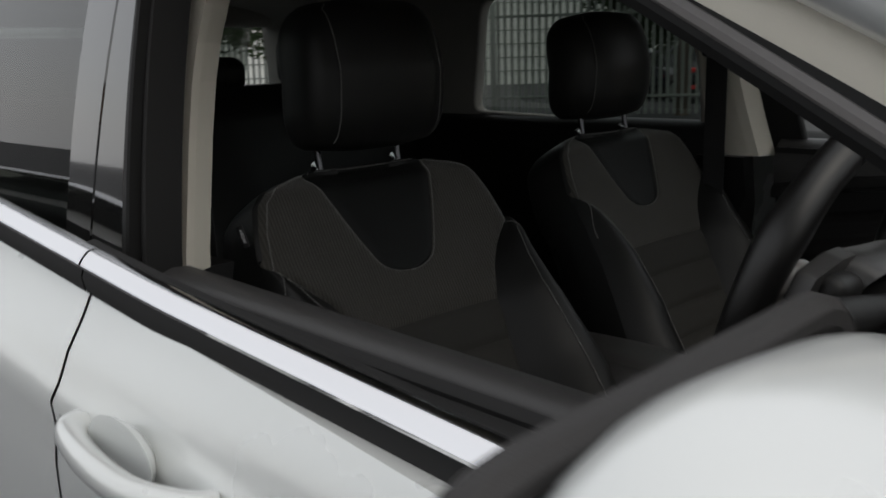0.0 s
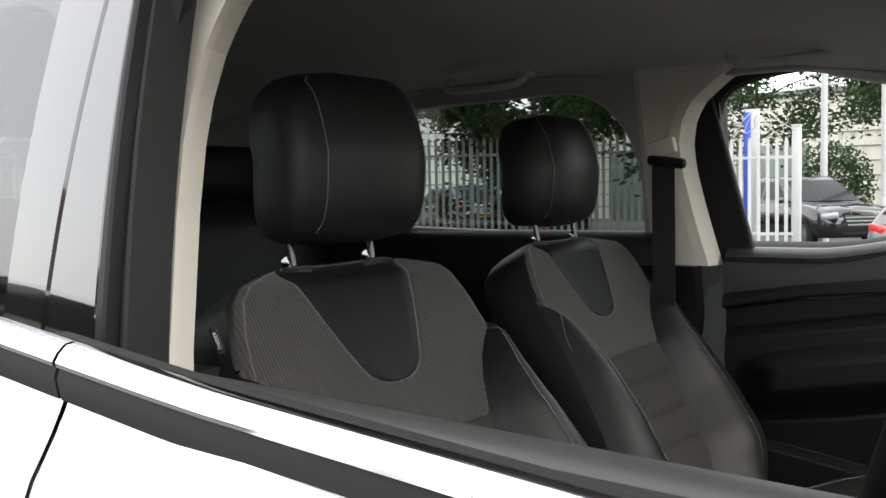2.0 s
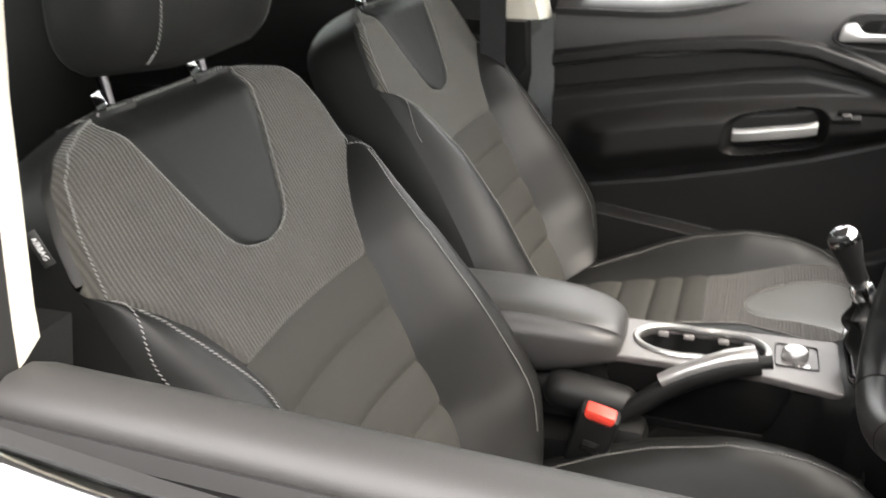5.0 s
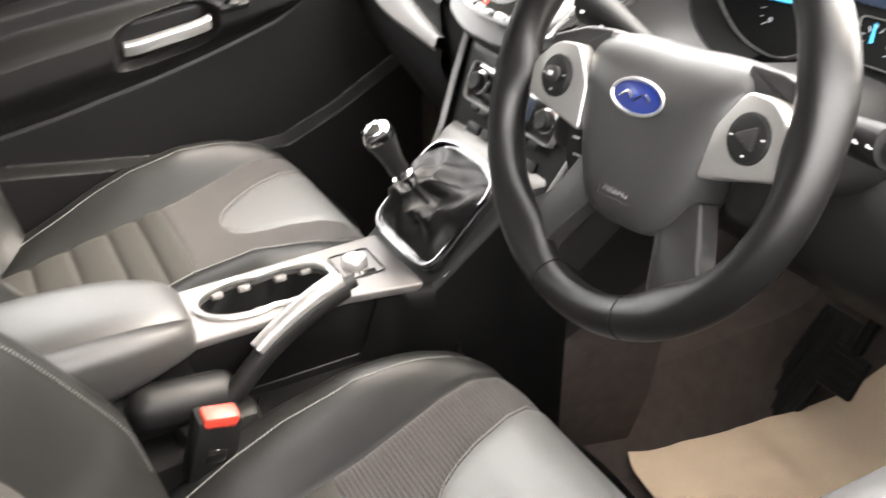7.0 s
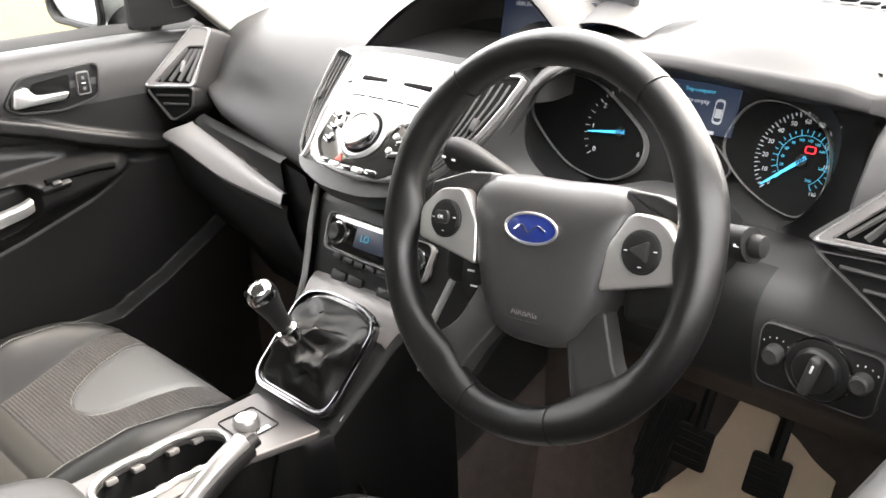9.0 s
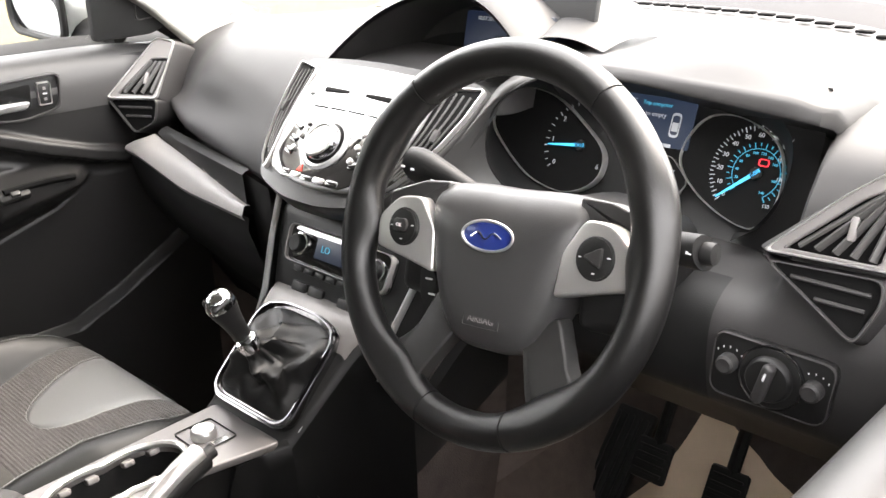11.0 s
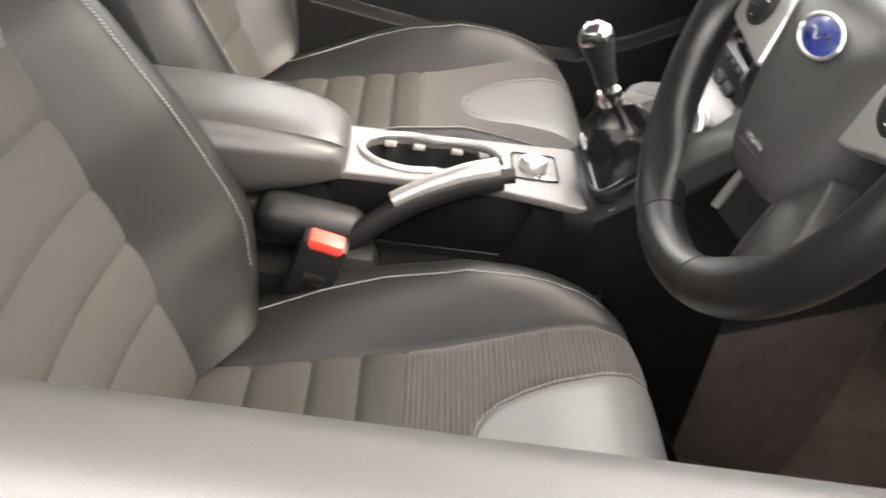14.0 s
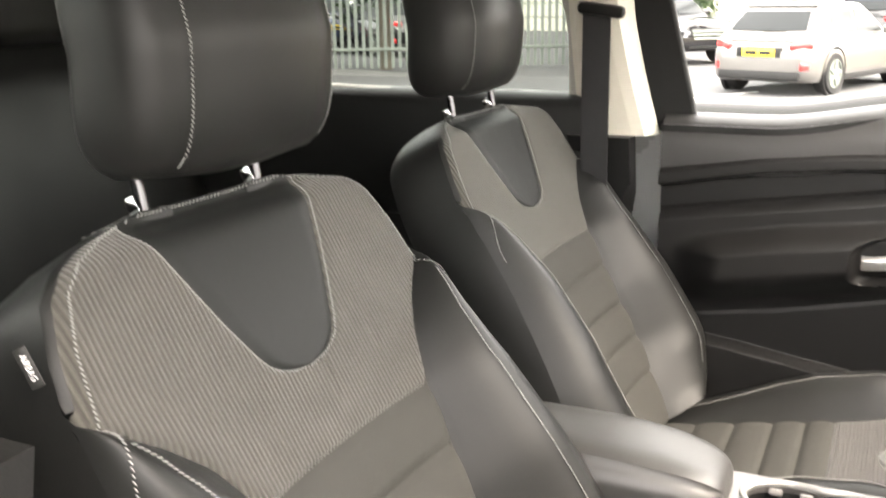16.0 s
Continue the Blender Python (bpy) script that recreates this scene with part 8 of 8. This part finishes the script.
parked_car("black hatchback parked beside the silver one", -21.0, 2.9, 62, CAR_BLACK)


def tree(x, y, h, spread, n, seed, label, low=0.35):
    rnd = random.Random(seed)
    t = thing("tree", label, "tree", "trees", at=yard(x, y))
    trunk = [(0, 0, 0), (0.06, 0.03, h * 0.2), (-0.04, 0.05, h * 0.4), (0.03, 0.0, h * 0.7), (0, 0, h * 0.92)]
    part("trunk", tube(smooth_line(trunk, 4), [0.16 * (1 - 0.9 * k / 16) for k in range(17)], 9), BARK, t)
    clumps = []
    for k in range(12):
        a, z0 = rnd.uniform(0, 6.28), h * rnd.uniform(low - 0.05, 0.8)
        r = spread * rnd.uniform(0.5, 1.0) * (1.1 - abs(z0 / h - 0.55))
        e = Vector((r * math.cos(a), r * math.sin(a), z0 + h * rnd.uniform(0.0, 0.18)))
        part("limb", tube(smooth_line([(0, 0, z0), (e.x * 0.5, e.y * 0.5, (z0 + e.z) / 2 + 0.15), tuple(e)], 4), [0.05 * (1 - 0.8 * q / 8) for q in range(9)], 6), BARK, t)
        clumps += [e] + [e + Vector((rnd.gauss(0, spread * 0.25), rnd.gauss(0, spread * 0.25), rnd.gauss(0, h * 0.06))) for _ in range(5)]
    verts, faces = [], []
    for _ in range(n):
        c = rnd.choice(clumps)
        p = c + Vector((rnd.gauss(0, spread * 0.13), rnd.gauss(0, spread * 0.13), rnd.gauss(0, h * 0.045)))
        u = Vector((rnd.gauss(0, 1), rnd.gauss(0, 1), rnd.gauss(0, 0.6))).normalized()
        v = u.orthogonal().normalized()
        s = rnd.uniform(0.06, 0.13)
        i = len(verts)
        verts += [p - u * s, p + v * s * 0.45, p + u * s, p - v * s * 0.45 + Vector((0, 0, 0.01))]
        faces.append((i, i + 1, i + 2, i + 3))
    me = bpy.data.meshes.new("crown")
    me.from_pydata([tuple(q) for q in verts], [], faces)
    me.materials.append(LEAF)
    o = new("crown", me)
    o.parent = t
    tagged(o, kind="stuff")


tree(-15.0, -8.6, 6.4, 2.5, 22000, 3, "leafy green tree hanging over the fence", 0.33)
tree(-10.7, -15.7, 5.8, 2.5, 18000, 4, "leafy green tree hanging over the fence", 0.30)
tree(-26.0, -7.5, 7.0, 2.6, 14000, 5, "green street tree behind the gate", 0.45)
tree(-27.5, -2.5, 7.0, 2.8, 14000, 6, "green street tree behind the gate", 0.45)
tree(-31.0, 4.5, 6.5, 3.2, 6000, 8, "broad green tree beyond the car park", 0.3)
tree(-30.0, 10.0, 6.0, 3.2, 5000, 9, "broad green tree beyond the car park", 0.3)
rndb = random.Random(11)
bush = thing("bush", "round green bush beside the parked cars", "bush", at=yard(-23.0, -4.7))
verts, faces = [], []
for _ in range(4000):
    d = Vector((rndb.gauss(0, 1), rndb.gauss(0, 1), rndb.gauss(0, 1))).normalized() * rndb.uniform(0.55, 1.1)
    p = Vector((d.x * 1.0, d.y * 1.0, 1.35 + d.z * 1.2))
    u = Vector((rndb.gauss(0, 1), rndb.gauss(0, 1), rndb.gauss(0, 1))).normalized()
    v = u.orthogonal().normalized()
    i = len(verts)
    verts += [tuple(p - u * 0.06), tuple(p + v * 0.035), tuple(p + u * 0.06), tuple(p - v * 0.035)]
    faces.append((i, i + 1, i + 2, i + 3))
me = bpy.data.meshes.new("leaves")
me.from_pydata(verts, [], faces)
me.materials.append(LEAF)
lv = tagged(new("leaves", me), kind="stuff")
lv.parent = bush
part("stem", tube([(0, 0, 0), (0, 0, 1.4)], 0.06, 8), BARK, bush)


def shed(name, label, a, b, height, depth, material, doors=0):
    """A clad industrial shed: ribbed front wall from a to b, pitched roof edge."""
    a, b = Vector(yard(*a)), Vector(yard(*b))
    run, d = (b - a).length, (b - a).normalized()
    s = thing(name, label, "building", at=tuple(a))
    s.rotation_euler = (0, 0, math.atan2(d.y, d.x))
    n = int(run / 0.25)
    rows = []
    for z in (0.0, height):
        rows.append([(0.25 * k + e, (0.05 if k % 2 else 0.0), z) for k in range(n) for e in (0.0, 0.20)])
    part("wall", grid(rows), material, s, "ribbed sheet wall")
    part("hall", rbox((run, depth, height), 0, Matrix.Translation((run / 2, depth / 2 + 0.12, height / 2))), material, s)
    part("roof", rbox((run + 0.6, depth + 0.5, 0.25), 0.03, Matrix.Translation((run / 2, depth / 2 + 0.1, height + 0.14))), GALV, s)
    for k in range(doors):
        part("roller_door", rbox((3.2, 0.08, 3.2), 0.01, Matrix.Translation((3.0 + 6.5 * k, -0.02, 1.6))), GALV, s)
    for z in [0.6 * k for k in range(1, int(height / 0.6))]:
        part("cladding_line", rbox((run, 0.03, 0.05), 0, Matrix.Translation((run / 2, -0.012, z))), GALV, s)


shed("warehouse", "cream clad industrial warehouse behind the trees", (-36.0, -18.0), (-33.0, 9.0), 5.2, 12, SHED, 2)
shed("workshop", "white clad workshop behind the fence", (-14.0, -34.0), (-34.0, -19.0), 5.0, 10, SHED_WHITE, 1)
shed("brick_store", "red-brown brick store beyond the verge", (-34.0, 12.0), (-10.0, 34.0), 3.6, 8, BRICK)
shed("garage_block", "low brick garage block across the yard", (46.0, 30.0), (46.0, -40.0), 3.4, 10, BRICK)
for k in range(7):
    ln = mesh_ob("bay_line", rbox((2.6, 0.09, 0.004), 0, Matrix.Translation((-13.2 + 0.25 * k, -2.2 + 2.35 * k, GROUND + 0.004)) @ pose(0, 0, 0, 0, 0, 152)), LINE_WHITE)
    tagged(ln, "worn white painted parking bay line", "road marking", "bay lines", "structure")
